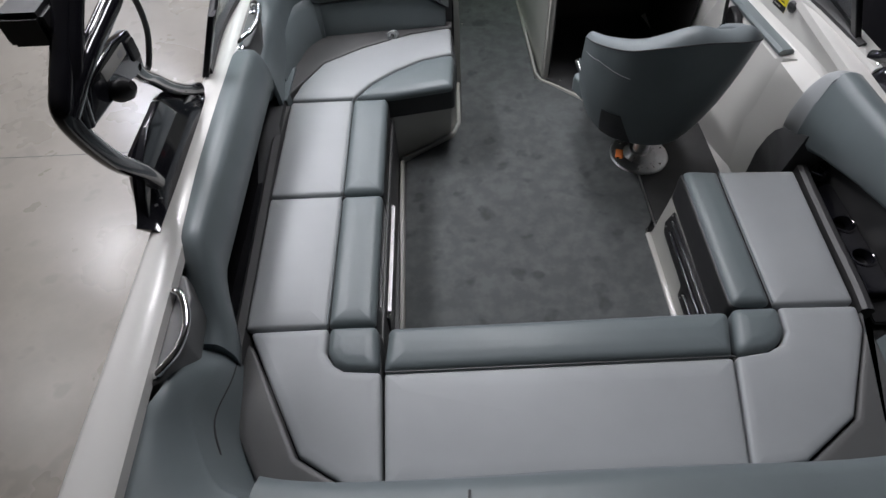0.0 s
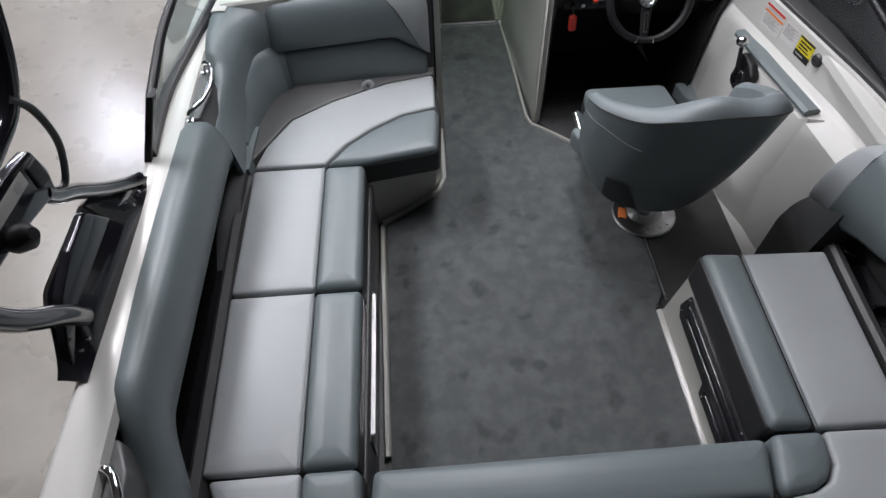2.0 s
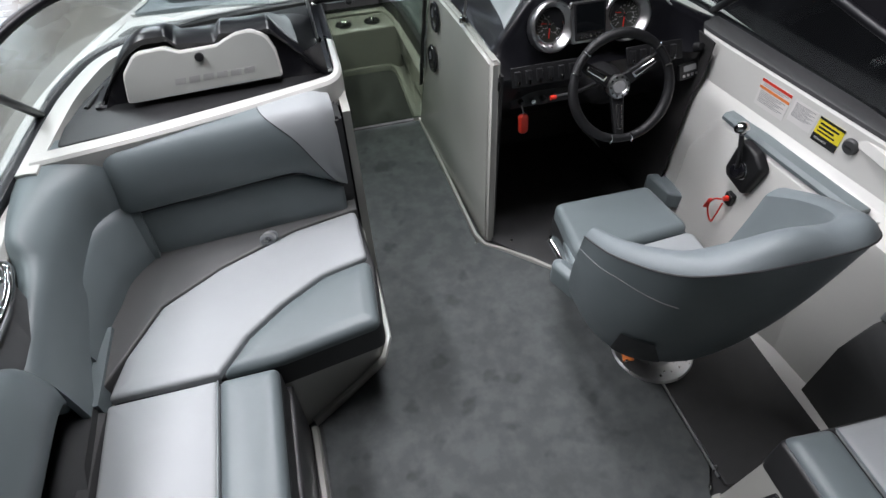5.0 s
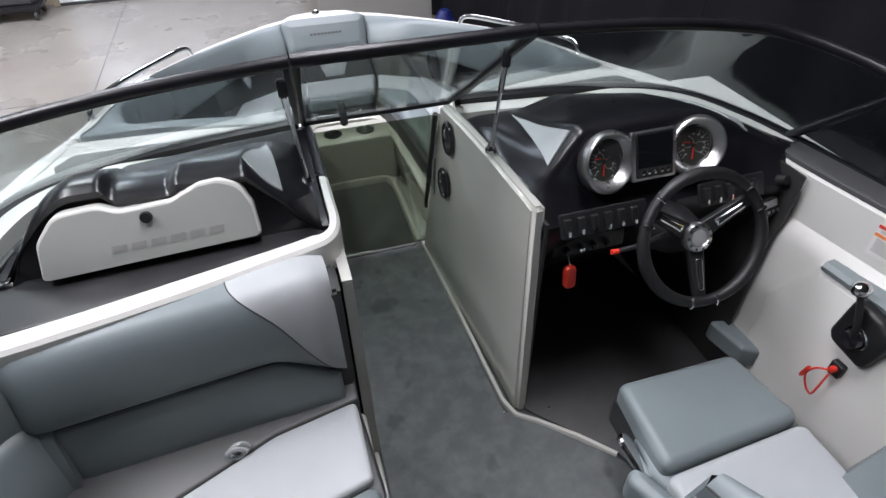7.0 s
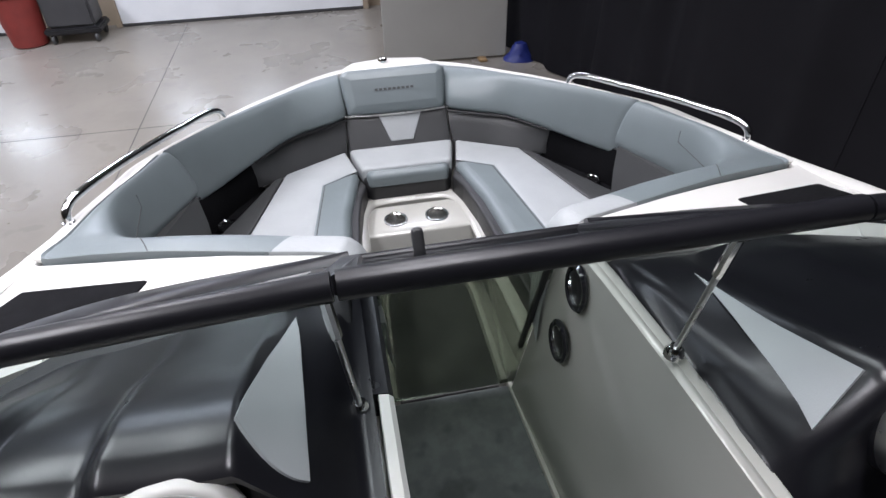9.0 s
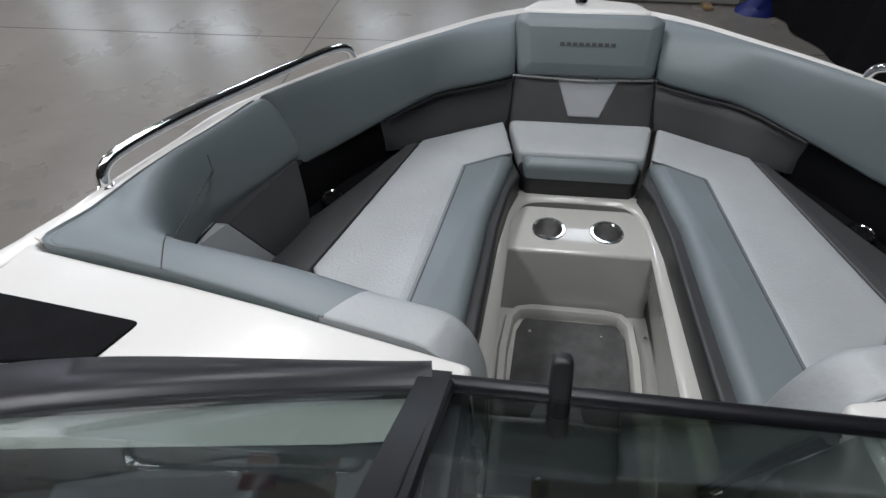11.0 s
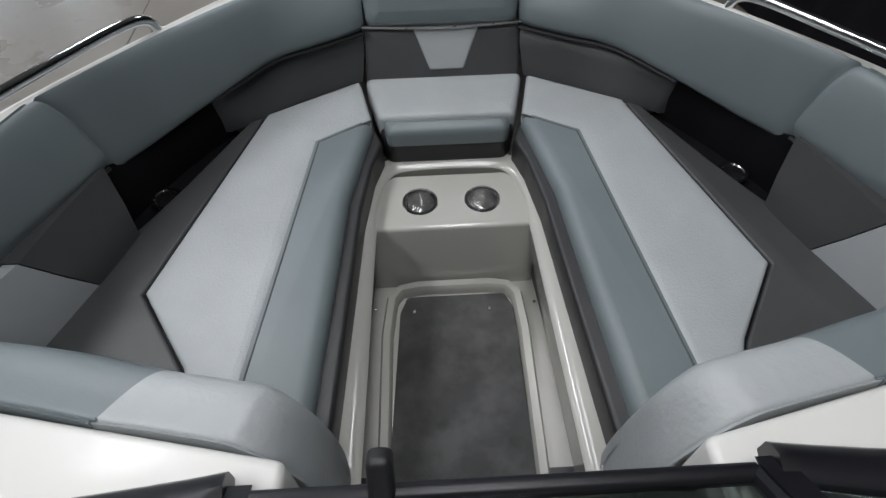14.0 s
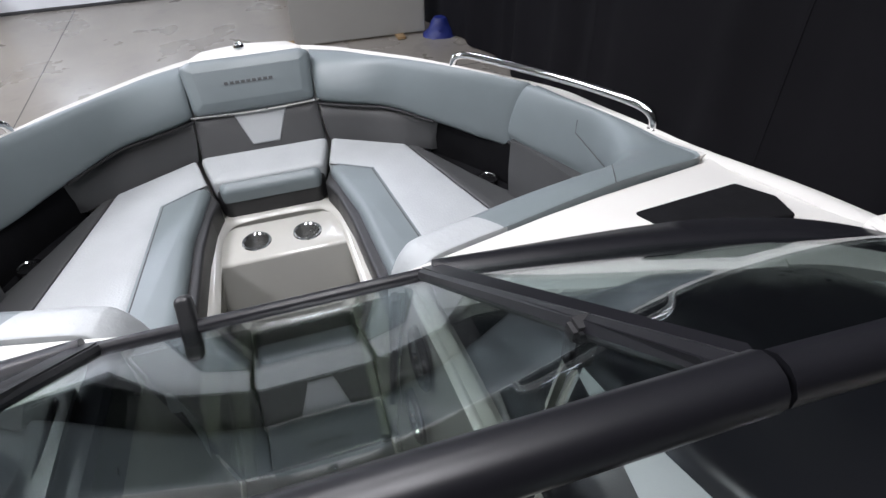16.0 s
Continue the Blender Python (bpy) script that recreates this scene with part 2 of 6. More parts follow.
def puff(poly, z0, z1, r=0.02, corner=0.02, crown=0.006, inn=0.05, m=None, seg=4):
    """A padded block on an outline: rounded rim, swelling top. m: a pose for blocks that do not lie flat."""
    p = [Vector(q) for q in poly]
    area = sum(a.x * b.y - b.x * a.y for a, b in zip(p, p[1:] + p[:1]))
    if area < 0:
        p.reverse()
        corner = corner[::-1] if isinstance(corner, (list, tuple)) else corner

    def outline(d):
        c = [max(0.0005, x - d * 0.6) for x in corner] if isinstance(corner, (list, tuple)) else max(0.0005, corner - d * 0.6)
        return rounded(inset(p, d) if d else p, c)

    rings = [[V(q.x, q.y, z0) for q in outline(0)], [V(q.x, q.y, z1 - r) for q in outline(0)]]
    for k in range(1, seg + 1):
        a = math.pi / 2 * k / seg
        rings.append([V(q.x, q.y, z1 - r + r * math.sin(a)) for q in outline(r * (1 - math.cos(a)))])
    if crown and inn:
        for share, h in ((0.4, 0.6), (1.0, 1.0)):
            rings.append([V(q.x, q.y, z1 + crown * h) for q in outline(r + inn * share)])
    bm = skin(rings)
    if m:
        bm.transform(m)
    return bm


def box(x0, x1, y0, y1, z0, z1, bev=0.006, seg=2, m=None):
    bm = bmesh.new()
    bmesh.ops.create_cube(bm, size=1)
    for v in bm.verts:
        v.co = V((x0 + x1) / 2 + v.co.x * (x1 - x0), (y0 + y1) / 2 + v.co.y * (y1 - y0), (z0 + z1) / 2 + v.co.z * (z1 - z0))
    if bev:
        bmesh.ops.bevel(bm, geom=bm.edges[:], offset=bev, segments=seg, affect="EDGES", clamp_overlap=True)
    if m:
        bm.transform(m)
    return bm


def turned(profile, n=24, m=None):
    """A lathe round z: points (radius, height)."""
    rings = [[V(r * math.cos(a), r * math.sin(a), h) for a in (2 * math.pi * k / n for k in range(n))] for r, h in profile]
    ring = profile[0][0] > 0.002 and profile[-1][0] > 0.002
    bm = skin(rings, closed=ring)
    if m:
        bm.transform(m)
    return bm


def slab(poly, z0, z1):
    p = [Vector(q) for q in poly]
    if sum(a.x * b.y - b.x * a.y for a, b in zip(p, p[1:] + p[:1])) < 0:
        p.reverse()
    return skin([[V(q.x, q.y, z0) for q in p], [V(q.x, q.y, z1) for q in p]])


def mirrored(bm):
    for v in bm.verts:
        v.co.x = -v.co.x
    bmesh.ops.reverse_faces(bm, faces=bm.faces)
    return bm


def mesh_of(name, bm, material, angle=38):
    me = bpy.data.meshes.new(name)
    bm.to_mesh(me)
    bm.free()
    me.materials.append(material)
    me.polygons.foreach_set("use_smooth", [True] * len(me.polygons))
    me.set_sharp_from_angle(angle=radians(angle))
    return me


def part(name, bm, material, parent, label="", angle=38):
    ob = new(name, mesh_of(name, bm, material, angle))
    ob.parent = parent
    ob.matrix_parent_inverse = Matrix.Translation(-parent.location)
    if label:
        tagged(ob, label)
    return ob


def thing(name, at, label, category, group="", kind=""):
    ob = new(name)
    ob.location = at
    ob.empty_display_size = 0.1
    return tagged(ob, label, category, group, kind)


def solid(name, bm, material, label, category, group="", kind="", angle=38):
    return tagged(new(name, mesh_of(name, bm, material, angle)), label, category, group, kind)


def flip(poly):
    return [(-x, y) for x, y in poly]


# ---- hall ----
solid("ground", box(-14, 14, -12, 16, GROUND - 0.2, GROUND, 0), CONCRETE, "polished grey concrete hall floor with scuffs", "floor", kind="structure")
solid("floor_joint", box(-14, 14, 9.05, 9.058, GROUND, GROUND + 0.0015, 0), DARKGREY, "dark saw-cut joint in the concrete", "joint", kind="structure")
solid("floor_joint", box(-2.208, -2.2, -12, 12.5, GROUND, GROUND + 0.0018, 0), DARKGREY, "dark saw-cut joint in the concrete", "joint", kind="structure")
solid("floor_joint", box(-14, 14, 4.08, 4.086, GROUND, GROUND + 0.0014, 0), DARKGREY, "dark saw-cut joint in the concrete", "joint", kind="structure")
NORTH = 12.6
solid("wall_north", box(-14, 14, NORTH + 0.1, NORTH + 0.35, GROUND, CEIL, 0), WALL, "brown painted hall wall behind the doors", "wall", kind="structure")
solid("wall_west", box(-14.2, -14, -12, 16, GROUND, CEIL, 0), WALL, "brown painted hall side wall", "wall", kind="structure")
solid("wall_east", box(14, 14.2, -12, 16, GROUND, CEIL, 0), WALL, "plain hall side wall", "wall", kind="structure")
solid("wall_south", box(-14, 14, -12.2, -12, GROUND, CEIL, 0), WALL, "brown painted hall end wall", "wall", kind="structure")
solid("ceiling", box(-14.2, 14.2, -12.2, 16, CEIL, CEIL + 0.2, 0), CEILING, "dim grey hall ceiling", "ceiling", kind="structure")


def overhead_door(name, x0, x1):
    d = thing(name, (0.5 * (x0 + x1), NORTH, GROUND), "white sectional overhead door with a row of bright windows", "door", kind="structure")
    for k in range(5):
        z = GROUND + 0.03 + k * 0.6
        part("panel", box(x0, x1, NORTH - 0.02, NORTH + 0.05, z, z + 0.59, 0.012), DOOR, d)
    part("bottom_seal", box(x0, x1, NORTH - 0.03, NORTH + 0.04, GROUND, GROUND + 0.04, 0.008), RUBBER, d)
    n = int((x1 - x0) / 0.95)
    for k in range(n):
        cx = x0 + (k + 0.5) * (x1 - x0) / n
        z = GROUND + 0.03 + 2 * 0.6
        part("pane", box(cx - 0.32, cx + 0.32, NORTH - 0.032, NORTH - 0.018, z + 0.26, z + 0.54, 0.004), DAY, d, "bright daylight pane")
    for e in (x0 - 0.08, x1):
        part("jamb", box(e, e + 0.08, NORTH - 0.05, NORTH + 0.08, GROUND, GROUND + 3.1, 0.006), WALL, d)
    return d


overhead_door("door_1", -3.1, 0.35)
overhead_door("door_2", -8.2, -4.4)

bin_ = thing("waste_bin", (-4.15, 12.1, GROUND), "round red plastic waste bin on the hall floor", "bin")
part("shell", turned([(0.20, 0.0), (0.22, 0.02), (0.27, 0.62), (0.29, 0.64), (0.29, 0.68), (0.26, 0.68), (0.20, 0.06)], 24, pose(-4.15, 12.1, GROUND)), BINRED, bin_)
dolly = thing("utility_cart", (-3.55, 12.15, GROUND), "black wheeled cart with a brown carton on it", "cart")
part("deck", box(-3.9, -3.2, 11.95, 12.45, GROUND + 0.12, GROUND + 0.2, 0.02), BLACK, dolly)
part("load", box(-3.85, -3.25, 12.0, 12.42, GROUND + 0.2, GROUND + 0.6, 0.03), DARKGREY, dolly)
for wx in (-3.82, -3.28):
    for wy in (12.0, 12.4):
        part("wheel", turned([(0.0, -0.02), (0.055, -0.02), (0.06, -0.01), (0.06, 0.01), (0.055, 0.02), (0.0, 0.02)], 14, pose(wx, wy, GROUND + 0.06, 0, 90, 0)), RUBBER, dolly)

panel = thing("display_panel", (0.8, 10.0, GROUND), "grey free-standing display panel on timber feet", "panel")
part("board", box(0.03, 1.50, 10.12, 10.19, GROUND + 0.02, GROUND + 2.4, 0.012, m=pose(0, 0, 0, 0, 0, -2)), GREYPANEL, panel)
for fx in (0.35, 1.55):
    part("foot", box(fx - 0.05, fx + 0.05, 9.95, 10.3, GROUND, GROUND + 0.03, 0.01), WOOD, panel)
tarp = thing("folded_tarp", (2.0, 9.95, GROUND), "crumpled blue tarpaulin on the floor", "tarpaulin")
rings = []
for k in range(7):
    h = k / 6
    rings.append([V(2.0 + (0.2 - 0.13 * h) * math.cos(a) * (1 + 0.25 * noise.noise((3 * math.cos(a), 3 * math.sin(a), h * 3))), 9.95 + (0.14 - 0.08 * h) * math.sin(a) * (1 + 0.25 * noise.noise((2 * math.cos(a), 5, h * 4))), GROUND + 0.2 * h) for a in (2 * math.pi * i / 20 for i in range(20))])
part("cover", skin(rings), BLUE, tarp)


def drape(x0, y0, x1, y1):
    """A hanging black cloth panel with shallow folds."""
    n, top = 40, 2.6
    d = V(x1 - x0, y1 - y0)
    side = V(-d.y, d.x).normalized()
    rows = []
    for z in (GROUND + 0.02, GROUND + 0.6, 0.6, 1.6, top):
        row = []
        for k in range(n + 1):
            t = k / n
            w = 0.034 * math.sin(t * 15 + 2.4 * noise.noise((x0 + t * 3, z * 0.4, y0))) + 0.03 * noise.noise((t * 5, z * 0.3, y0 * 3))
            w *= min(1, 8 * t, 8 * (1 - t))
            row.append(V(x0 + d.x * t + side.x * w, y0 + d.y * t + side.y * w, z))
        rows.append(row)
    t = thing("black_drape", ((x0 + x1) / 2, (y0 + y1) / 2, GROUND), "black hanging cloth drape with soft vertical folds", "curtain", "drapes beside the boat")
    part("cloth", sheet(rows, 0.004), CLOTH, t, angle=80)
    part("hem_pole", tube([(x0, y0, top + 0.01), (x1, y1, top + 0.01)], 0.02, 8, 1), PAINT, t)


LINE = [(1.95, 10.4), (2.35, 9.0), (2.35, 7.3), (2.35, 5.6), (2.35, 3.9), (2.35, 2.2), (2.35, 0.5), (2.35, -1.2), (2.35, -2.9)]
for (a, b), (c, d) in zip(LINE, LINE[1:]):
    drape(a, b, c, d - (0.02 if a == c else 0))
for lx, ly, watts in LAMPS:
    t = thing("ceiling_light", (lx, ly, CEIL), "white rectangular ceiling light fitting, switched on", "ceiling light", "ceiling lights")
    for bx in ((lx - 0.3, lx - 0.26), (lx + 0.26, lx + 0.3)):
        part("side_rail", box(*bx, ly - 0.8, ly + 0.8, CEIL - 0.1, CEIL, 0.006), DOOR, t)
    for by in ((ly - 0.8, ly - 0.76), (ly + 0.76, ly + 0.8)):
        part("end_rail", box(lx - 0.26, lx + 0.26, *by, CEIL - 0.1, CEIL, 0.006), DOOR, t)
    part("diffuser", box(lx - 0.258, lx + 0.258, ly - 0.758, ly + 0.758, CEIL - 0.03, CEIL - 0.02, 0), LAMPGLOW, t)

# ---- boat: hull, gunwale, deck ----
boat = thing("boat", (0, 2.5, GROUND), "white open-bow sport boat with grey upholstery in a hall", "boat")
HALF = [(1.24, -0.6, 0.78), (1.275, 0.3, 0.785), (1.292, 1.0, 0.79), (1.296, 1.7, 0.80), (1.305, 2.5, 0.81), (1.32, 3.2, 0.815), (1.30, 3.8, 0.808), (1.195, 4.3, 0.785), (1.072, 4.64, 0.760), (0.980, 4.93, 0.742), (0.914, 5.15, 0.722), (0.68, 5.505, 0.692), (0.535, 5.71, 0.668), (0.28, 5.97, 0.643)]
OUT = spline([(-x, y, z) for x, y, z in HALF] + [(0, 6.07, 0.635)] + HALF[::-1], 6)


def hull_profile(s):
    k = abs(2 * s - 1)
    w = 0.035 + 0.065 * min(1, max(0, (k - 0.40) / 0.2))
    w += 0.048 * ease(0.68, 0.93, k)
    tuck = 0.55 if k > 0.35 else 0.2 + 0.35 * k / 0.35
    return [(w + 0.006, -0.03), (w, 0.0), (w - 0.02, 0.009), (0.02, 0.008), (0.0, -0.006), (-0.012, -0.03), (-0.014, -0.07), (0.0, -0.16), (0.01, -0.45), (0.09, -0.8), (tuck, -1.12), (tuck, -1.0), (0.14, -0.75), (0.026, -0.4), (0.022, -0.06)]


part("hull", sweep(OUT, hull_profile), WHITE, boat, "white glossy hull and gunwale", 50)
part("rub_rail", tube([p + V(0, 0, -0.10) + V(p.x, p.y - 2.5, 0).normalized() * 0.012 for p in OUT], 0.016, 8, 1), PAINT, boat, "black rub rail")
part("keel", slab([(-0.62, -0.5), (0.62, -0.5), (0.66, 3.6), (0.4, 4.9), (0, 5.6), (-0.4, 4.9), (-0.66, 3.6)], -0.42, -0.34), WHITE, boat)
for cx in (-0.45, 0.45):
    part("cradle_bunk", box(cx - 0.07, cx + 0.07, 0, 4.2, GROUND + 0.36, -0.42, 0.01), WOOD, boat)
    for cy in (0.4, 3.6):
        part("cradle_leg", box(cx - 0.09, cx + 0.09, cy - 0.09, cy + 0.09, GROUND, GROUND + 0.36, 0.01), WOOD, boat)


def sheered(bm):
    """Lets the deck fall away towards the gunwale."""
    for v in bm.verts:
        if v.co.z > 0.75:
            v.co.z -= 0.034 * ease(0.55, 1.15, abs(v.co.x)) * ease(4.15, 4.5, v.co.y)
    return bm


# foredeck between the screen and the bow seats, either side of the walkway
for sgn in (-1, 1):
    deck = [(0.240, 4.33), (0.238, 4.394), (1.03, 4.570), (1.060, 4.60), (1.16, 4.3), (1.22, 4.0), (1.0, 4.05), (0.7, 4.15)]
    deck = deck if sgn > 0 else flip(deck)
    bm = puff(deck, 0.70, 0.798, 0.012, 0.015, 0, 0)
    bmesh.ops.subdivide_edges(bm, edges=[e for e in bm.edges if e.calc_length() > 0.2], cuts=4, use_grid_fill=True)
    bmesh.ops.triangulate(bm, faces=[f for f in bm.faces if len(f.verts) > 4])
    part("foredeck", sheered(bm), WHITE, boat, "white gelcoat foredeck")
    inlay = [(0.738, 4.414), (1.03, 4.462), (1.075, 4.385), (1.05, 4.305), (0.77, 4.345)]
    part("deck_inlay", sheered(puff(inlay if sgn > 0 else flip(inlay), 0.775, 0.8025, 0.003, 0.01, 0, 0)), NONSLIP, boat, "black non-slip inlay")

EDGE = [(1.025, 4.580, 0.768), (0.985, 4.71, 0.758), (0.962, 4.80, 0.752), (0.932, 4.91, 0.741), (0.900, 5.03, 0.730), (0.868, 5.155, 0.716)]
for sgn in (-1, 1):
    inner = spline([(sgn * (x - 0.01), y, z) for x, y, z in EDGE], 4)
    lip = spline([(sgn * x, y, z) for x, y, z in ((1.075, 4.60, 0.766), (1.035, 4.71, 0.758), (1.0, 4.81, 0.752), (0.965, 4.91, 0.744), (0.925, 5.04, 0.733), (0.885, 5.165, 0.722))], 4)
    part("side_deck", sheet([[a, (a + b) / 2 + V(0, 0, 0.003), b] for a, b in zip(inner, lip)], 0.01), WHITE, boat, "white gelcoat side deck", 60)

# floors and liner
part("sole", box(-1.2, 1.2, -0.4, 4.62, -0.06, -0.012, 0), DARKGREY, boat, "dark grey moulded sole")
part("sole_bow", box(-0.5, 0.5, 4.62, 5.7, -0.06, -0.012, 0), LINER, boat)
carpet = [(-0.55, 1.2), (0.595, 1.2), (0.595, 2.30), (0.645, 2.38), (0.645, 2.72), (0.63, 2.95), (0.505, 3.28), (0.33, 3.455), (0.215, 3.56), (0.195, 4.55), (-0.215, 4.55), (-0.245, 3.2), (-0.30, 3.05), (-0.56, 2.87)]
part("carpet", puff(carpet, -0.012, 0.006, 0.004, 0.02, 0, 0), CARPET, boat, "mottled dark grey marine carpet")
helm_mat = [(0.66, 2.31), (1.13, 2.27), (1.12, 2.55), (1.12, 2.85), (1.13, 4.2), (0.29, 4.2), (0.29, 3.55), (0.34, 3.49), (0.515, 3.30), (0.645, 2.96), (0.66, 2.73)]
part("bow_carpet", puff([(0.168, 4.556), (0.172, 5.08), (0.15, 5.135), (-0.14, 5.135), (-0.162, 5.08), (-0.195, 4.556)], -0.012, 0.006, 0.004, 0.02, 0, 0), BOWCARPET, boat, "blotchy worn grey bow carpet")
part("helm_mat", puff(helm_mat, -0.012, 0.003, 0.003, 0.015, 0, 0), RUBBER, boat, "black rubber helm mat")
part("mat_trim", tube([(0.652, 2.34, 0.004), (0.652, 2.715, 0.004)], 0.005, 6, 1), BRUSHED, boat)


def curb(pts, w, h, material=LINER, name="floor_curb", label="pale moulded floor edge"):
    path = [Vector((*p, -0.012)) for p in pts]
    prof = [(-w, 0), (-w, h * 0.7), (-w * 0.6, h), (w * 0.6, h), (w, h * 0.7), (w, 0)]
    return part(name, sweep(path, prof), material, boat, label)


curb([(-0.565, 1.75), (-0.575, 2.3), (-0.585, 2.86)], 0.013, 0.035)
curb([(-0.585, 2.885), (-0.40, 3.0), (-0.30, 3.075), (-0.265, 3.16), (-0.258, 3.4), (-0.25, 3.9), (-0.235, 4.55)], 0.012, 0.03)
curb([(0.20, 4.56), (0.215, 4.1), (0.228, 3.6), (0.25, 3.53), (0.31, 3.485), (0.42, 3.385), (0.51, 3.285)], 0.010, 0.026)
for sx, y in ((0.215, 3.55), (0.372, 3.52), (0.605, 2.318), (0.20, 4.2), (-0.2, 4.2), (-0.12, 5.08), (0.1, 5.08), (0.66, 2.37)):
    solid("floor_snap", turned([(0, 0.012), (0.004, 0.0115), (0.007, 0.008), (0.0075, 0.004), (0, 0.004)], 12, pose(sx, y, 0)), CHROME, "small chrome snap fastener in the floor", "fastener", "floor snaps")

# bow tub: side gutters, rim, locker with drink holders
for sgn in (-1, 1):
    rim = [V(sgn * 0.226, 4.50, 0.265), V(sgn * 0.218, 4.8, 0.265), V(sgn * 0.208, 5.15, 0.265), V(sgn * 0.200, 5.30, 0.265), V(sgn * 0.17, 5.385, 0.265), V(sgn * 0.12, 5.41, 0.265), V(0, 5.415, 0.265)]
    prof = [(0.04, -0.275), (0.006, -0.03), (0.0, -0.008), (0.008, 0.003), (0.03, 0.005), (0.06, 0.0), (0.06, -0.275)]
    part("tub_rim", sweep(spline(rim, 6), [(sgn * u, v) for u, v in prof]), LINER, boat, "warm grey moulded bow tub", 50)
    curb([(sgn * 0.193 - 0.012, 4.56), (sgn * 0.195 - 0.004, 5.0), (sgn * 0.185, 5.12), (sgn * 0.16, 5.155), (sgn * 0.11, 5.165), (0, 5.165)], 0.016, 0.04)
    for sx, y in ((sgn * 0.235, 5.10), (sgn * 0.11, 5.19)):
        part("tub_screw", turned([(0, 0.004), (0.004, 0.003), (0.005, 0), (0, 0)], 10, pose(sx, y, 0.0)), CHROME, boat)
locker = [(-0.258, 5.185), (0.258, 5.185), (0.21, 5.36), (0.16, 5.395), (-0.16, 5.395), (-0.21, 5.36)]
CUPS = [(-0.0875, 5.285), (0.0875, 5.285)]


def holed(poly, z0, z1, r, holes, hole_r):
    """A rounded block whose top is pierced by round holes."""
    p = rounded([Vector(q) for q in poly], 0.03)
    rings = [[V(q.x, q.y, z0) for q in p], [V(q.x, q.y, z1 - r) for q in p]]
    for k in range(1, 4):
        a = math.pi / 2 * k / 3
        rings.append([V(q.x, q.y, z1 - r + r * math.sin(a)) for q in inset(p, r * (1 - math.cos(a)))])
    bm = skin(rings, caps=False)
    bm.verts.ensure_lookup_table()
    n = len(p)
    last = bm.verts[-n:]
    edges = [e for e in bm.edges if e.verts[0] in last and e.verts[1] in last]
    for hx, hy in holes:
        vs = [bm.verts.new((hx + hole_r * math.cos(a), hy + hole_r * math.sin(a), z1)) for a in (2 * math.pi * k / 28 for k in range(28))]
        edges += [bm.edges.new((vs[k], vs[(k + 1) % 28])) for k in range(28)]
    bmesh.ops.triangle_fill(bm, use_beauty=True, use_dissolve=False, edges=edges)
    bmesh.ops.recalc_face_normals(bm, faces=bm.faces)
    return bm


part("locker", holed(locker, -0.012, 0.258, 0.012, CUPS, 0.043), LINER, boat, "moulded locker box")
def drink_holder(x, y, z, r=0.043, skin_of=CHROME, label="polished steel drink holder set into the panel"):
    t = thing("drink_holder", (x, y, z - 0.07), label, "cup holder", "drink holders")
    part("rim", turned([(r - 0.003, 0.001), (r, 0.004), (r + 0.006, 0.004), (r + 0.008, 0.001), (r + 0.006, 0.0003), (r - 0.002, 0.0003)], 28, pose(x, y, z)), skin_of, t)
    part("well", turned([(r + 0.001, 0.0), (r - 0.001, 0.002), (r - 0.005, -0.074), (r * 0.80, -0.082), (r * 0.62, -0.084), (r * 0.55, -0.078), (r * 0.2, -0.076), (0.001, -0.076), (0.001, -0.09), (r, -0.09)], 28, pose(x, y, z)), WELL if skin_of is CHROME else skin_of, t)
    return t


for hx, hy in CUPS:
    drink_holder(hx, hy, 0.258)

# ---- bow seats ----
def bow_seat(sgn):
    f = (lambda q: q) if sgn > 0 else flip
    t = thing("bow_cushion", (sgn * 0.5, 5.1, 0.26), "grey bow seat cushion with light insert and teal front roll", "boat seat", "bow seat cushions")
    base = f([(0.284, 4.44), (0.236, 5.18), (0.213, 5.34), (0.186, 5.43), (0.245, 5.60), (0.30, 5.67), (0.56, 5.50), (0.69, 5.26), (0.83, 5.02), (0.915, 4.80), (0.915, 4.46)])
    part("cushion_base", puff(base, 0.02, 0.352, 0.012, 0.02, 0, 0), SIDE, t, "near-black vinyl cushion base")
    light = f([(0.482, 4.50), (0.578, 4.735), (0.704, 4.924), (0.515, 5.535), (0.255, 5.675), (0.215, 5.49), (0.360, 5.405)])
    part("insert", puff(light, 0.328, 0.391, 0.010, 0.010, 0.003, 0.03), PEBBLE, t, "light grey textured vinyl insert")
    roll = f([(0.320, 4.45), (0.515, 4.46), (0.392, 5.425), (0.234, 5.52), (0.212, 5.475), (0.227, 5.40), (0.266, 5.20)])
    part("front_roll", puff(roll, 0.342, 0.391, 0.036, [0.02, 0.02, 0.02, 0.01, 0.02, 0.06, 0.06], 0, 0, seg=6), TEAL, t, "teal vinyl front roll")
    outer = f([(0.486, 4.50), (0.583, 4.732), (0.712, 4.924), (0.523, 5.535), (0.565, 5.51), (0.69, 5.265), (0.755, 5.15), (0.838, 5.02), (0.915, 4.82), (0.915, 4.48)])
    part("side_panel", puff(outer, 0.328, 0.384, 0.008, 0.008, 0, 0), CHAR, t, "charcoal vinyl side panel")
    seam = [(0.474, 4.50), (0.357, 5.402), (0.214, 5.486)]
    part("piping", tube([(sgn * x, y, 0.3895) for x, y in seam], 0.0028, 8, 1), CHAR, t, "fine dark seam")


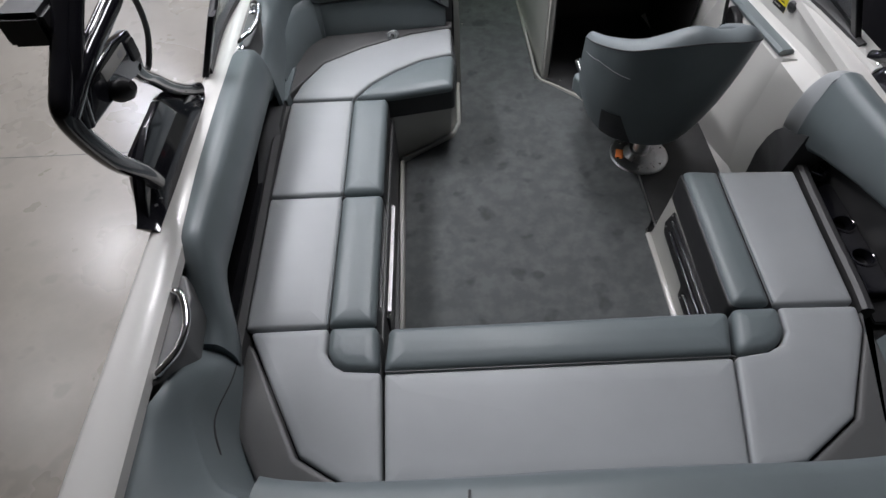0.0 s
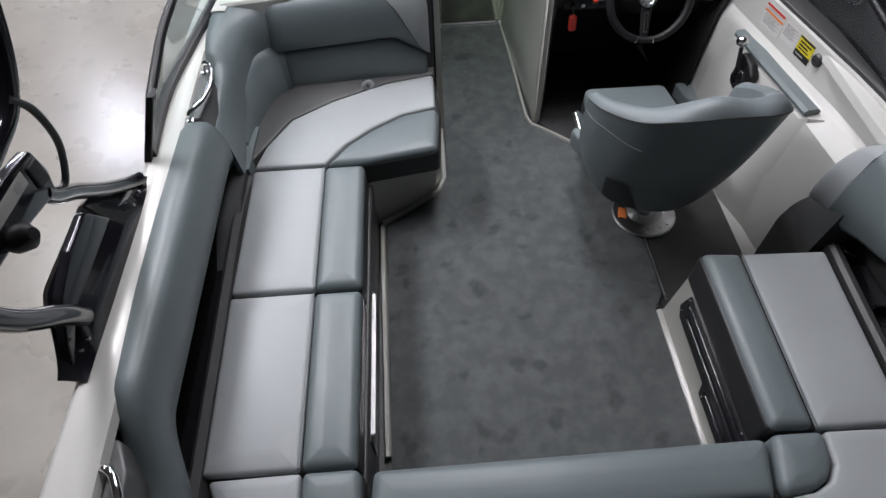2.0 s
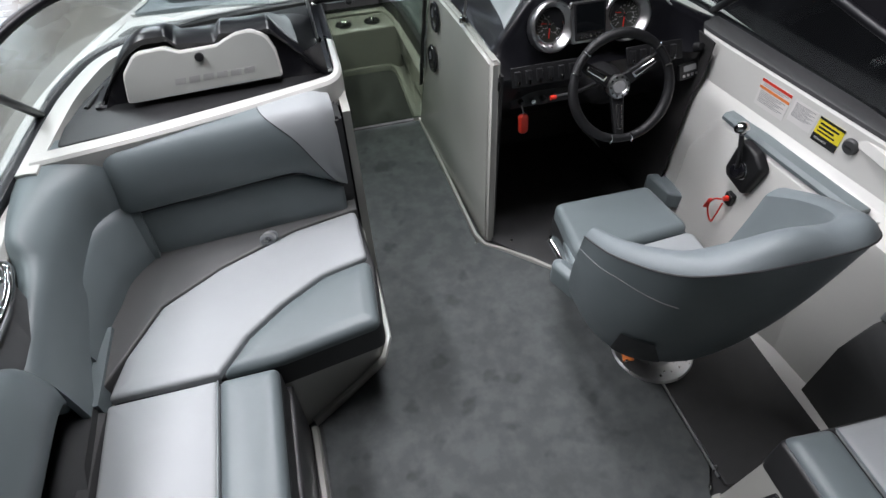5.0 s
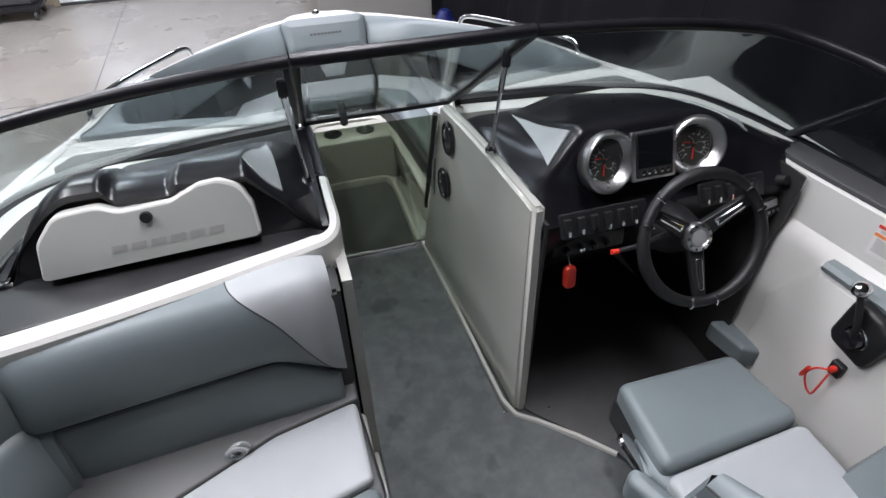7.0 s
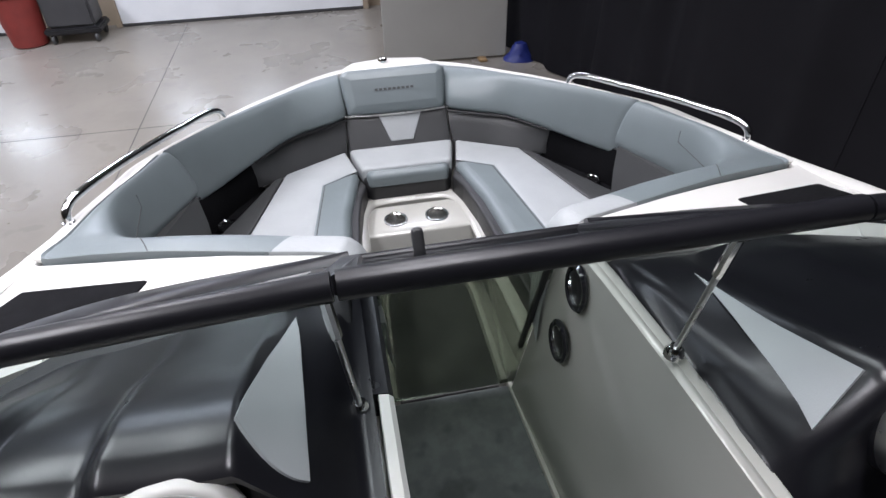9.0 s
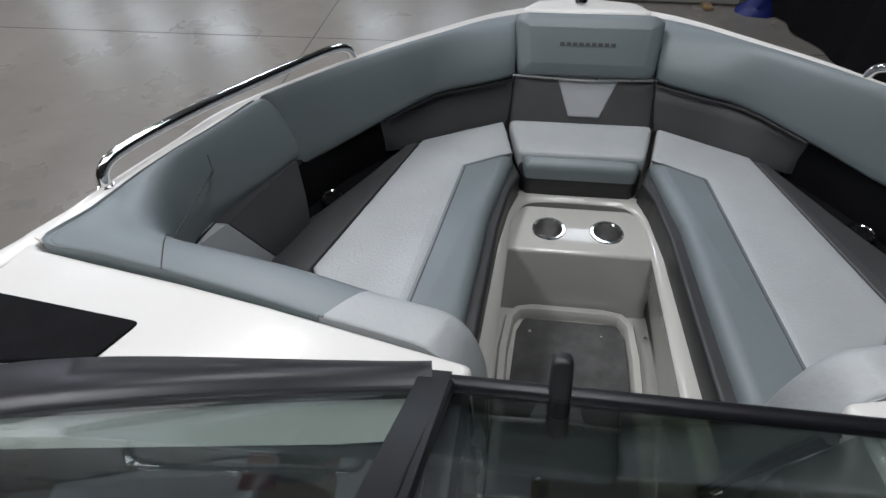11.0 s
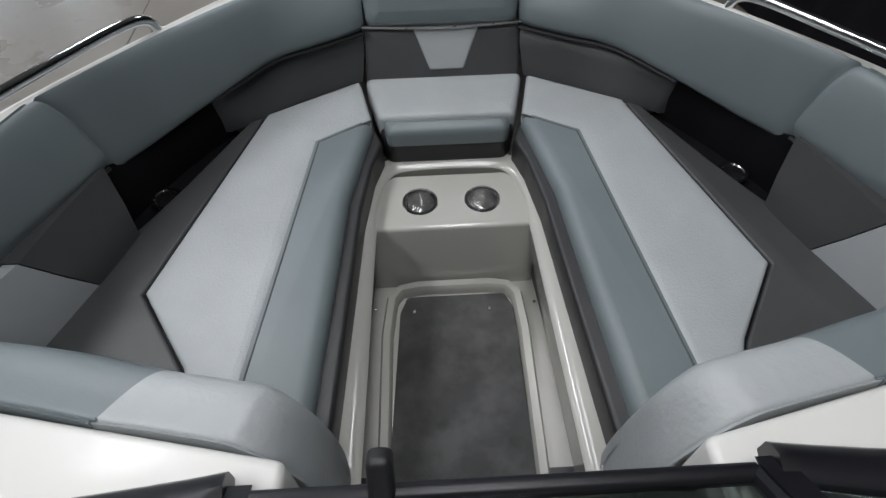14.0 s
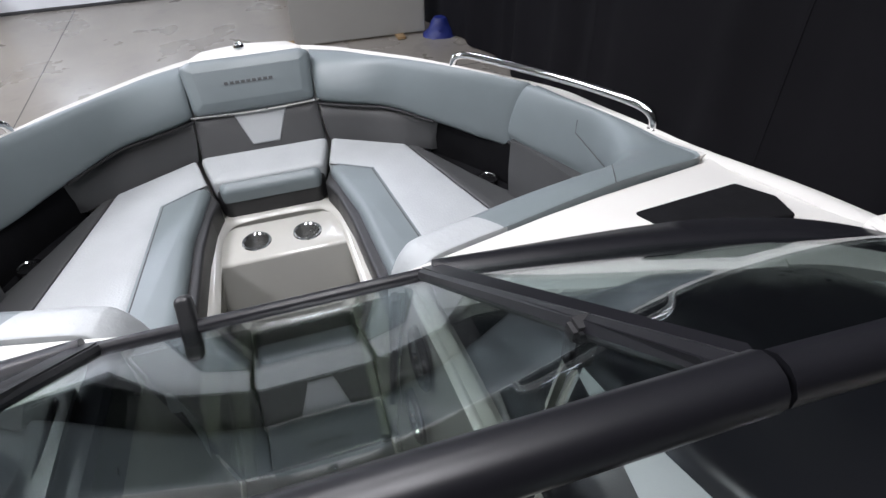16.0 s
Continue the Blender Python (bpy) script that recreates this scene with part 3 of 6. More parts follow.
bow_seat(-1)
bow_seat(1)
t = thing("bow_centre_cushion", (0, 5.5, 0.26), "light grey centre bow cushion with teal front roll", "boat seat")
part("cushion_base", puff([(-0.165, 5.438), (0.165, 5.438), (0.19, 5.48), (0.235, 5.66), (-0.235, 5.66), (-0.19, 5.48)], 0.262, 0.36, 0.02, 0.03, 0, 0), SIDE, t, "near-black vinyl front")
part("top_panel", puff([(-0.195, 5.487), (0.195, 5.487), (0.24, 5.68), (-0.24, 5.68)], 0.33, 0.398, 0.018, 0.02, 0.005, 0.03), PEBBLE, t, "light grey textured top")
part("front_roll", puff([(-0.168, 5.432), (0.168, 5.432), (0.187, 5.492), (-0.187, 5.492)], 0.335, 0.394, 0.026, 0.02, 0.002, 0.004), TEAL, t, "teal vinyl front roll")

def lerp(a, b, t):
    return a + (b - a) * t


PAD = [(0.0, 0.75), (0.0, 0.05), (0.06, 0.0), (0.22, -0.05), (0.42, -0.02), (0.60, 0.10), (0.78, 0.30), (0.92, 0.55), (1.0, 0.82), (0.97, 0.96), (0.88, 1.0), (0.5, 1.0), (0.0, 1.0)]


def lofted(stations, n=5):
    """A bolster lofted through stations of (outer top, inner foot)."""
    o = spline([s[0] for s in stations], n)
    i = spline([s[1] for s in stations], n)
    rings = []
    for k, (a, b) in enumerate(zip(o, i)):
        e = min(1, 0.94 + 0.06 * min(k, len(o) - 1 - k) / 1.5)
        rings.append([V(lerp(a.x, b.x, u * e), lerp(a.y, b.y, u * e), a.z - (a.z - b.z) * (v if v > 0.7 else 1 - (1 - v) * (0.93 + 0.07 * e))) for u, v in PAD])
    return skin(rings)


def leaned(stations, n=5):
    """A flat lower panel through stations of (upper edge, lower edge)."""
    o = spline([s[0] for s in stations], n)
    i = spline([s[1] for s in stations], n)
    out = []
    for a, b in zip(o, i):
        back = V(a.x * 0.12, a.y * 0 + (0.10 if a.y > 5.5 else 0.0), 0)
        out.append([a + back, a, lerp(a, b, 0.5) + V(-0.006 * (1 if a.x > 0 else -1), -0.004, 0), b, b + back])
    return skin(out)


ROUND = ((0, 1), (0, 0.05), (0.06, 0.0), (0.22, -0.05), (0.42, -0.02), (0.60, 0.10), (0.78, 0.30), (0.92, 0.55), (1.0, 0.82), (0.88, 1.0))
FLAT = ((0, 0.25), (0, 0.016), (0.06, 0.004), (0.14, 0), (0.50, -0.002), (0.76, 0.005), (0.91, 0.026), (1, 0.072), (1, 0.13), (0.85, 0.25))


def pad_band(sgn):
    """Sections of the pad from the arm's tip round the inner corner to the side: rear edge, inner edge, foot, roundness."""
    st = []
    for k in range(9):
        a = radians(90 - 10.5 * k)
        x, z = 0.350 - 0.140 * math.sin(a) ** 0.75, 0.39 + 0.405 * max(0.0, math.cos(a)) ** 0.75
        y = 4.412 + (x - 0.30) * 0.2247
        st.append(((x, y, z), (x - 0.045 * math.cos(a) + 0.020 * math.sin(a), lerp(4.515, 4.490, math.sin(2 * a))), (x, y + 0.1, min(z - 0.03, 0.56)), 0))
    st += [((0.42, 4.437, 0.797), (0.355, 4.524), (0.36, 4.51, 0.54), 0), ((0.474, 4.447, 0.798), (0.397, 4.533), (0.41, 4.52, 0.53), 0), ((0.60, 4.478, 0.798), (0.535, 4.570), (0.55, 4.55, 0.53), 0), ((0.75, 4.512, 0.798), (0.68, 4.598), (0.69, 4.58, 0.53), 0), ((0.89, 4.545, 0.788), (0.79, 4.630), (0.80, 4.62, 0.54), 0), ((1.028, 4.580, 0.775), (0.862, 4.690), (0.87, 4.685, 0.55), 0), ((1.0, 4.68, 0.766), (0.895, 4.760), (0.90, 4.76, 0.55), 0.1), ((0.974, 4.80, 0.757), (0.910, 4.845), (0.905, 4.84, 0.55), 0.4), ((0.944, 4.91, 0.747), (0.908, 4.92), (0.890, 4.91, 0.55), 0.8), ((0.905, 5.03, 0.735), (0.870, 5.03), (0.842, 5.03, 0.548), 1), ((0.870, 5.150, 0.727), (0.80, 5.160), (0.785, 5.162, 0.545), 1), ((0.868, 5.158, 0.722), (0.81, 5.168), (0.79, 5.168, 0.56), 1)]
    rows = []
    for o, i, f, full in st:
        o, i, f = V(*o), V(*i, 0), V(*f)
        row = []
        deep = min(1, (o.z - 0.36) / 0.43)
        for (u, v), (p, q) in zip(FLAT, ROUND):
            flat = V(lerp(o.x, i.x, u), lerp(o.y, i.y, u), o.z - v * deep)
            pad = V(lerp(o.x, f.x, p), lerp(o.y, f.y, p), o.z - (o.z - f.z) * q)
            row.append(lerp(flat, pad, full))
        row[0].z, row[-1].z = lerp(min(o.z - 0.02, 0.56), f.z, full), min(row[-2].z, f.z)
        rows.append([V(sgn * q.x, q.y, q.z) for q in row])
    cols = [spline(c, 4) for c in zip(*rows)]
    fine = [spline(r, 3) for r in zip(*cols)]
    n = 4
    return fine, 10 * n


def laid_on(rows, x, y):
    """The highest point of a grid of rows under (x, y)."""
    best = -9.0
    for r0, r1 in zip(rows, rows[1:]):
        for a, b, c, d in zip(r0, r0[1:], r1[1:], r1):
            for p, q, r in ((a, b, c), (a, c, d)):
                area = (q.x - p.x) * (r.y - p.y) - (r.x - p.x) * (q.y - p.y)
                if abs(area) > 1e-9:
                    u = ((x - p.x) * (r.y - p.y) - (r.x - p.x) * (y - p.y)) / area
                    v = ((q.x - p.x) * (y - p.y) - (x - p.x) * (q.y - p.y)) / area
                    if u > -0.01 and v > -0.01 and u + v < 1.01:
                        best = max(best, p.z + u * (q.z - p.z) + v * (r.z - p.z))
    return V(x, y, best)


def bow_side(sgn):
    def s3(q):
        return (sgn * q[0], q[1], q[2])

    t = thing("bow_back_cushion", (sgn * 0.75, 5.2, 0.4), "teal vinyl bow back bolster over a charcoal panel", "bolster", "bow back cushions")
    fwd = [((0.243, 5.96, 0.645), (0.228, 5.735, 0.512)), ((0.36, 5.86, 0.658), (0.36, 5.665, 0.512)), ((0.50, 5.69, 0.675), (0.48, 5.60, 0.512)), ((0.64, 5.51, 0.695), (0.61, 5.445, 0.508)), ((0.755, 5.335, 0.710), (0.715, 5.33, 0.495)), ((0.862, 5.165, 0.725), (0.795, 5.215, 0.50))]
    part("bolster", lofted([(s3(a), s3(b)) for a, b in fwd]), TEAL, t, "teal vinyl bolster", 70)
    low = [((0.236, 5.768, 0.53), (0.248, 5.690, 0.375)), ((0.385, 5.700, 0.53), (0.38, 5.63, 0.375)), ((0.515, 5.628, 0.53), (0.50, 5.55, 0.375)), ((0.642, 5.478, 0.53), (0.612, 5.48, 0.375))]
    part("lower_panel", leaned([(s3(a), s3(b)) for a, b in low]), CHAR, t, "charcoal vinyl lower panel", 70)
    part("seam", tube([s3(b) for a, b in fwd[:4]], 0.005, 6, 4), BLACK, t)
    a = thing("bow_corner_pad", (sgn * 0.85, 4.8, 0.4), "teal vinyl corner bolster wrapping to an arm pad", "bolster", "bow corner pads")
    aft = [((0.868, 5.155, 0.726), (0.782, 5.165, 0.545)), ((0.902, 5.03, 0.738), (0.845, 5.03, 0.55)), ((0.934, 4.91, 0.752), (0.895, 4.905, 0.555)), ((0.964, 4.80, 0.768), (0.918, 4.80, 0.56)), ((0.975, 4.76, 0.772), (0.918, 4.75, 0.56))]
    part("seam", tube([s3(q) for p, q in aft[:4]], 0.005, 6, 4), BLACK, a)
    low = [((0.785, 5.15, 0.56), (0.765, 5.10, 0.375)), ((0.830, 5.02, 0.56), (0.79, 5.02, 0.375)), ((0.868, 4.888, 0.56), (0.812, 4.962, 0.375))]
    part("lower_panel", leaned([(s3(p), s3(q)) for p, q in low]), CHAR, a, "charcoal vinyl lower panel", 70)
    low = [((0.870, 4.885, 0.56), (0.814, 4.959, 0.375)), ((0.90, 4.82, 0.56), (0.855, 4.86, 0.375)), ((0.92, 4.76, 0.56), (0.89, 4.77, 0.375)), ((0.93, 4.70, 0.56), (0.90, 4.69, 0.375))]
    part("light_panel", leaned([(s3(p), s3(q)) for p, q in low]), LIGHT, a, "light grey vinyl panel", 70)
    band, cut = pad_band(sgn)
    line = spline([(0.757, 4.516, 0), (0.780, 4.568, 0), (0.803, 4.611, 0), (0.836, 4.652, 0), (0.855, 4.691, 0), (0.858, 4.736, 0), (0.847, 4.780, 0), (0.841, 4.828, 0), (0.855, 4.870, 0), (0.897, 4.945, 0)], 6)
    corner = [laid_on(band, sgn * q.x, q.y) for q in line]
    part("arm_tip", sheet(band[:cut + 1]), ARMTIP, a, "light grey pebbled vinyl arm tip", 75)
    part("corner_bolster", sheet(band[cut:]), TEAL, a, "teal vinyl band from the arm round the inner corner", 75)
    part("tip_seam", tube([q + V(0, 0, 0.0005) for q in band[cut][1:9]], 0.0022, 6, 3), TEAL, a)
    part("corner_seam", tube([q + V(0, 0, 0.0005) for q in corner if q.z > 0], 0.0014, 6, 1), CHAR, a, "fine stitched seam")
    part("arm_face", box(min(sgn * 0.9, sgn * 0.40), max(sgn * 0.9, sgn * 0.40), 4.45, 4.53, 0.03, 0.60, 0.02), CHAR, a, "charcoal vinyl inner face")
    p = thing("side_pocket", (sgn * 0.82, 5.2, 0.36), "black open pocket under the bolster", "pocket", "bow side pockets")
    back = [((0.622, 5.50, 0.515), (0.615, 5.50, 0.34)), ((0.738, 5.335, 0.505), (0.735, 5.335, 0.34)), ((0.838, 5.13, 0.53), (0.838, 5.13, 0.34))]
    part("lining", leaned([(s3(u), s3(v)) for u, v in back]), FLEECE, p)
    part("ledge", puff([(sgn * x, y) for x, y in ((0.58, 5.50), (0.69, 5.56), (0.93, 5.12), (0.80, 5.03))], 0.30, 0.350, 0.004, 0.01, 0, 0), FLEECE, p)


bow_side(-1)
bow_side(1)
drink_holder(-0.735, 5.228, 0.374, 0.032)
drink_holder(0.735, 5.228, 0.374, 0.032)

t = thing("bow_centre_back_cushion", (0, 5.8, 0.4), "teal headrest over charcoal panel with light wedge", "backrest")
lean = pose(0, 5.705, 0.40, 62, 0, 0)
part("headrest", puff([(-0.222, 0.125), (0.222, 0.125), (0.238, 0.31), (0.20, 0.325), (-0.20, 0.325), (-0.238, 0.31)], -0.10, 0.045, 0.035, 0.03, 0.004, 0.012, m=lean), TEAL, t, "teal vinyl headrest", 60)
part("lower_panel", puff([(-0.235, -0.06), (0.235, -0.06), (0.232, 0.13), (-0.232, 0.13)], -0.08, 0.012, 0.012, 0.01, 0.003, 0.03, m=lean), CHAR, t, "charcoal vinyl panel")
part("wedge", puff([(-0.040, 0.0), (0.062, 0.0), (0.112, 0.126), (-0.088, 0.126)], 0.0, 0.020, 0.006, 0.006, 0, 0, m=lean), LIGHT, t, "light grey vinyl wedge")
part("piping", tube([lean @ V(-0.235, 0.128, 0.028), lean @ V(0, 0.12, 0.032), lean @ V(0.235, 0.128, 0.028)], 0.004, 6, 4), BRUSHED, t)
for k in range(9):
    part("logo_bar", box(-0.09 + k * 0.02, -0.076 + k * 0.02, 0.225, 0.235, 0.0515, 0.0522, 0, m=lean), CHAR, t)
part("stem_cap", puff([(-0.24, 5.965), (0.24, 5.965), (0.17, 6.06), (0.0, 6.095), (-0.17, 6.06)], 0.55, 0.652, 0.015, 0.03, 0, 0), WHITE, boat, "white stem cap")
nav = thing("bow_light", (0, 6.03, 0.652), "small chrome bow navigation light", "light")
part("dome", turned([(0, 0), (0.022, 0), (0.022, 0.012), (0.016, 0.022), (0, 0.026)], 16, pose(-0.02, 6.03, 0.652)), CHROME, nav)


def bow_rail(sgn):
    t = thing("bow_rail", (sgn * 0.95, 5.1, 0.74), "polished steel grab rail on the bow gunwale", "rail", "bow rails")
    pts = [(1.018, 4.762, 0.750), (1.016, 4.775, 0.788), (0.992, 4.83, 0.805), (0.912, 5.02, 0.795), (0.795, 5.28, 0.766), (0.73, 5.41, 0.75), (0.70, 5.46, 0.73), (0.69, 5.475, 0.69)]
    part("bar", tube([(sgn * x, y, z) for x, y, z in pts], 0.0125, 12, 6), CHROME, t)
    for q in (pts[0], pts[-1]):
        part("foot", turned([(0, 0), (0.017, 0), (0.017, 0.003), (0.013, 0.005), (0, 0.005)], 16, pose(sgn * q[0], q[1], q[2] + 0.005)), CHROME, t)


bow_rail(-1)
bow_rail(1)

# ---- windscreen ----
BOT = [(1.285, 2.56, 0.835), (1.30, 2.9, 0.838), (1.255, 3.3, 0.842), (1.205, 3.72, 0.845), (1.165, 3.90, 0.845), (1.10, 4.06, 0.845), (0.985, 4.165, 0.845), (0.80, 4.235, 0.845), (0.55, 4.295, 0.838), (0.285, 4.345, 0.828)]
TOP = [(1.20, 2.59, 1.04), (1.22, 2.89, 1.075), (1.21, 3.1, 1.10), (1.185, 3.40, 1.145), (1.13, 3.56, 1.175), (1.03, 3.69, 1.202), (0.90, 3.73, 1.222), (0.70, 3.735, 1.250), (0.50, 3.735, 1.268), (0.295, 3.735, 1.280)]
screen = thing("windscreen", (0, 4.1, 0.8), "black-framed tinted wraparound windscreen with opening centre pane", "windscreen")
for sgn in (-1, 1):
    g = (lambda q: [(sgn * x, y, z) for x, y, z in q])
    bot, top = spline(g(BOT), 8), spline(g(TOP), 8)
    def rail_profile(s, o=sgn):
        w = 0.018 + 0.03 * ease(0.30, 0.45, s) + 0.028 * ease(0.5, 0.70, s) - 0.044 * ease(0.76, 1.0, s)
        return [(o * u, v) for u, v in ((-0.018, -0.03), (-0.020, 0.008), (-0.008, 0.016), (0.010, 0.016), (w - 0.006, 0.006 - 0.2 * (w - 0.018)), (w, -0.004 - 0.2 * (w - 0.018)), (w, -0.05))]

    part("base_rail", sweep(bot, rail_profile), FRAME, screen, "black base rail")
    part("inner_ledge", sweep([p for p in bot if p.y > (3.40 if sgn < 0 else 3.64) and abs(p.x) > 0.86], [(-sgn * u, v) for u, v in ((0.010, -0.06), (0.010, 0.006), (0.06, 0.012), (0.080, 0.010), (0.086, -0.06))]), WHITE, screen, "white moulded ledge inside the screen")
    part("front_ledge", sweep([p for p in bot if abs(p.x) < 0.90], lambda s, o=sgn: [(-o * u, v + (0.022 * (1 - ease(0.0, 0.4, s)) if v > -0.03 else 0)) for u, v in ((0.010, -0.06), (0.010, -0.014), (0.055, -0.012), (0.078, -0.018), (0.084, -0.08))]), WHITE, screen, "white moulded ledge inside the screen")
    part("top_rail", tube(top, 0.0155, 12, 1), FRAME, screen, "black top rail")
    n = 24
    rows = [[lerp(b, t, k / 6) + V(0, 0, 0.006 * math.sin(math.pi * k / 6)) for k in range(7)] for b, t in zip(bot, top)]
    part("side_glass", sheet(rows[:n + 1], 0.005), GLASS, screen, "tinted side glass")
    part("front_glass", sheet(rows[n:-1], 0.005), GLASS, screen, "tinted front glass")
    lean = (top[0] - bot[0]) * 0.075
    part("aft_post", skin([[q + V(dx, dy, 0) for dx, dy in ((-0.010, -0.022), (0.010, -0.022), (0.013, -0.018), (0.013, 0.018), (0.010, 0.022), (-0.010, 0.022), (-0.013, 0.018), (-0.013, -0.018))] for q in (bot[0] - lean, lerp(bot[0], top[0], 0.5), top[0], top[0] + lean)]), FRAME, screen, "square black end post", 30)
    part("corner_post", tube([bot[n], top[n]], 0.014, 10, 1), FRAME, screen)
    part("mullion", skin([[Vector(p) + V(dx + (0.008 if dx > 0 and sgn < 0 else 0), dy, 0) for dx, dy in ((-0.015, -0.012), (0.015, -0.012), (0.016, 0.014), (-0.016, 0.014))] for p in (bot[-1], lerp(bot[-1], top[-1], 0.972))]), FRAME, screen, "black mullion")
    foot, head = V(sgn * 0.278 - 0.018, 3.905, 0.872), V(sgn * 0.298 - 0.02, 3.872, 1.158)
    part("strut", tube([foot, head], 0.0055, 8, 1), BRUSHED, screen, "thin metal gas strut")
    part("strut_sleeve", tube([lerp(foot, head, 0.66), lerp(foot, head, 0.97)], 0.009, 8, 1), CHROME, screen)
    part("strut_clevis", box(-0.012, 0.012, -0.010, 0.010, -0.02, 0.03, 0.004, m=Matrix.Translation(head)), BLACK, screen, "black hinge block")
    part("strut_foot", turned([(0, 0), (0.018, 0), (0.018, 0.012), (0.010, 0.024), (0, 0.024)], 14, pose(foot.x, foot.y, foot.z - 0.014)), CHROME, screen)
cb, ct = [(-0.265, 4.342, 0.826), (0.265, 4.342, 0.826)], [(-0.290, 3.735, 1.281), (0.290, 3.735, 1.281)]
part("centre_base_rail", tube(cb, 0.012, 10, 1), FRAME, screen)
part("centre_top_rail", tube(ct, 0.0165, 12, 1), FRAME, screen)
part("centre_glass", sheet([[lerp(Vector(b), Vector(t), k / 4) for k in range(5)] for b, t in zip(cb, ct)], 0.005), GLASS, screen, "tinted opening centre pane")
for e in (0, 1):
    part("centre_stile", tube([cb[e], ct[e]], 0.011, 8, 1), FRAME, screen)
part("latch", puff([(-0.014, -0.035), (0.014, -0.035), (0.014, 0.05), (-0.014, 0.05)], 0, 0.022, 0.008, 0.012, 0, 0, m=pose(-0.125, 4.350, 0.826, 58, 0, 0)), BLACK, screen, "black latch handle")

door = thing("walkway_door", (0, 4.5, 0.02), "green-tinted glass walkway door below the windscreen", "glass door")
part("pane", sheet([[V(-0.235, 4.365, 0.77), V(-0.225, 4.55, 0.03)], [V(0.235, 4.365, 0.77), V(0.21, 4.55, 0.03)]], 0.006), DOORGLASS, door)
part("seal", tube([(0.214, 4.35, 0.78), (0.205, 4.50, 0.26)], 0.010, 8, 1), RUBBER, door, "black rubber edge seal")
part("seal", tube([(-0.25, 4.352, 0.78), (-0.235, 4.50, 0.26)], 0.012, 8, 1), RUBBER, door, "black rubber edge seal")

# ---- helm console ----
console = thing("helm_console", (0.65, 3.9, 0), "white console wall with black padded helm dash", "console")
outline = [(3.548, 0.0), (3.590, 0.856), (3.9, 0.851), (4.15, 0.836), (4.352, 0.816), (4.545, 0.0)]


def wall_mid(y, z):
    return lerp(0.2785 + 0.006 * z, 0.225 + 0.032 * z, (y - 3.537) / 0.9)


bm = skin([[V(wall_mid(y, z) + e, y, z) for y, z in outline] for e in (-0.0215, 0.0215)])
bmesh.ops.bevel(bm, geom=[e for e in bm.edges if min(v.co.z for v in e.verts) > 0.7 or abs(e.verts[0].co.z - e.verts[1].co.z) > 0.5], offset=0.012, segments=3, affect="EDGES", clamp_overlap=True)
part("side_wall", bm, LINER, console, "pale moulded console wall", 50)


def speaker(x, y, z, rz):
    t = thing("speaker", (x, y, z), "oval black speaker with chrome trim on the console wall", "speaker", "console speakers")
    m = pose(x, y, z, 0, -90, rz) @ Matrix.Diagonal((1.35, 1, 1, 1))
    part("ring", turned([(0.040, 0), (0.050, 0.002), (0.050, 0.008), (0.045, 0.014), (0.040, 0.011), (0.038, 0.002)], 28, m), PAINT, t, "glossy black ring")
    part("trim", turned([(0.034, 0), (0.038, 0.002), (0.038, 0.009), (0.035, 0.010), (0.033, 0.002)], 28, m), CHROME, t, "thin chrome trim")
    part("grille", turned([(0, 0.004), (0.02, 0.006), (0.037, 0.003), (0.037, 0.0), (0, 0.0)], 24, m), BLACK, t)


speaker(0.232, 4.235, 0.735, 3)
speaker(0.222, 4.265, 0.525, 3)

# dash: black padded pod from the wall to the hull side
def dash_row(x):
    """Section of the dash at x: from below the panel, up its face and over the top to the screen."""
    left = max(0.0, min(1.0, (x - 0.30) / 0.125))
    right = float(np.interp(x, [0.72, 0.84, 0.93, 1.03, 1.12, 1.2], [1, 0.88, 0.60, 0.30, 0.0, -0.15]))
    lift = left * right
    rear = ease(0.45, 0.62, x)
    low = 0.03 * (1 - ease(0.285, 0.335, x))
    top = 0.868 + 0.150 * lift - low
    face = 3.592 + 0.013 * ease(0.36, 0.46, x) - 0.040 * ease(0.97, 1.10, x)
    end = float(np.interp(x, [0.27, 0.6, 0.88, 1.03, 1.12, 1.2], [4.245, 4.22, 4.14, 4.0, 3.86, 3.76]))
    mid = min(face + 0.28, end - 0.05)
    return [V(x, 3.80, 0.50), V(x, face + 0.075, 0.555), V(x, face + 0.035, 0.66), V(x, face, 0.745), V(x, face - 0.004, 0.778), V(x, face + 0.03, 0.805), V(x, face + 0.065, lerp(0.80, top, 0.7)), V(x, face + 0.070, top - 0.018), V(x, face + 0.082, top - 0.003), V(x, face + 0.11, top + 0.002), V(x, mid, 0.858 + (0.085 + 0.030 * rear) * lift - low), V(x, lerp(mid, end, 0.5), 0.850 + (0.03 + 0.045 * rear) * lift - low), V(x, lerp(mid, end, 0.85), 0.832 + (0.008 + 0.038 * rear) * lift - low * 0.6), V(x, end, 0.805 - low * 0.4), V(x, end, 0.70)]


xs = [0.272 + 0.93 * k / 62 for k in range(63)]
part("dash_pod", sheet([dash_row(x) for x in xs], 0.01), DASH, console, "black padded helm dash", 55)
part("footwell_back", box(0.3, 1.15, 4.2, 4.22, 0, 0.8, 0), FOOTWELL, console, "black footwell bulkhead")
part("footwell_side", box(0.3, 0.31, 3.58, 4.2, 0, 0.8, 0), FOOTWELL, console)
corner_a, corner_b, corner_c = V(0.340, 3.685, 0.929), V(0.408, 3.712, 1.014), V(0.403, 4.085, 0.895)


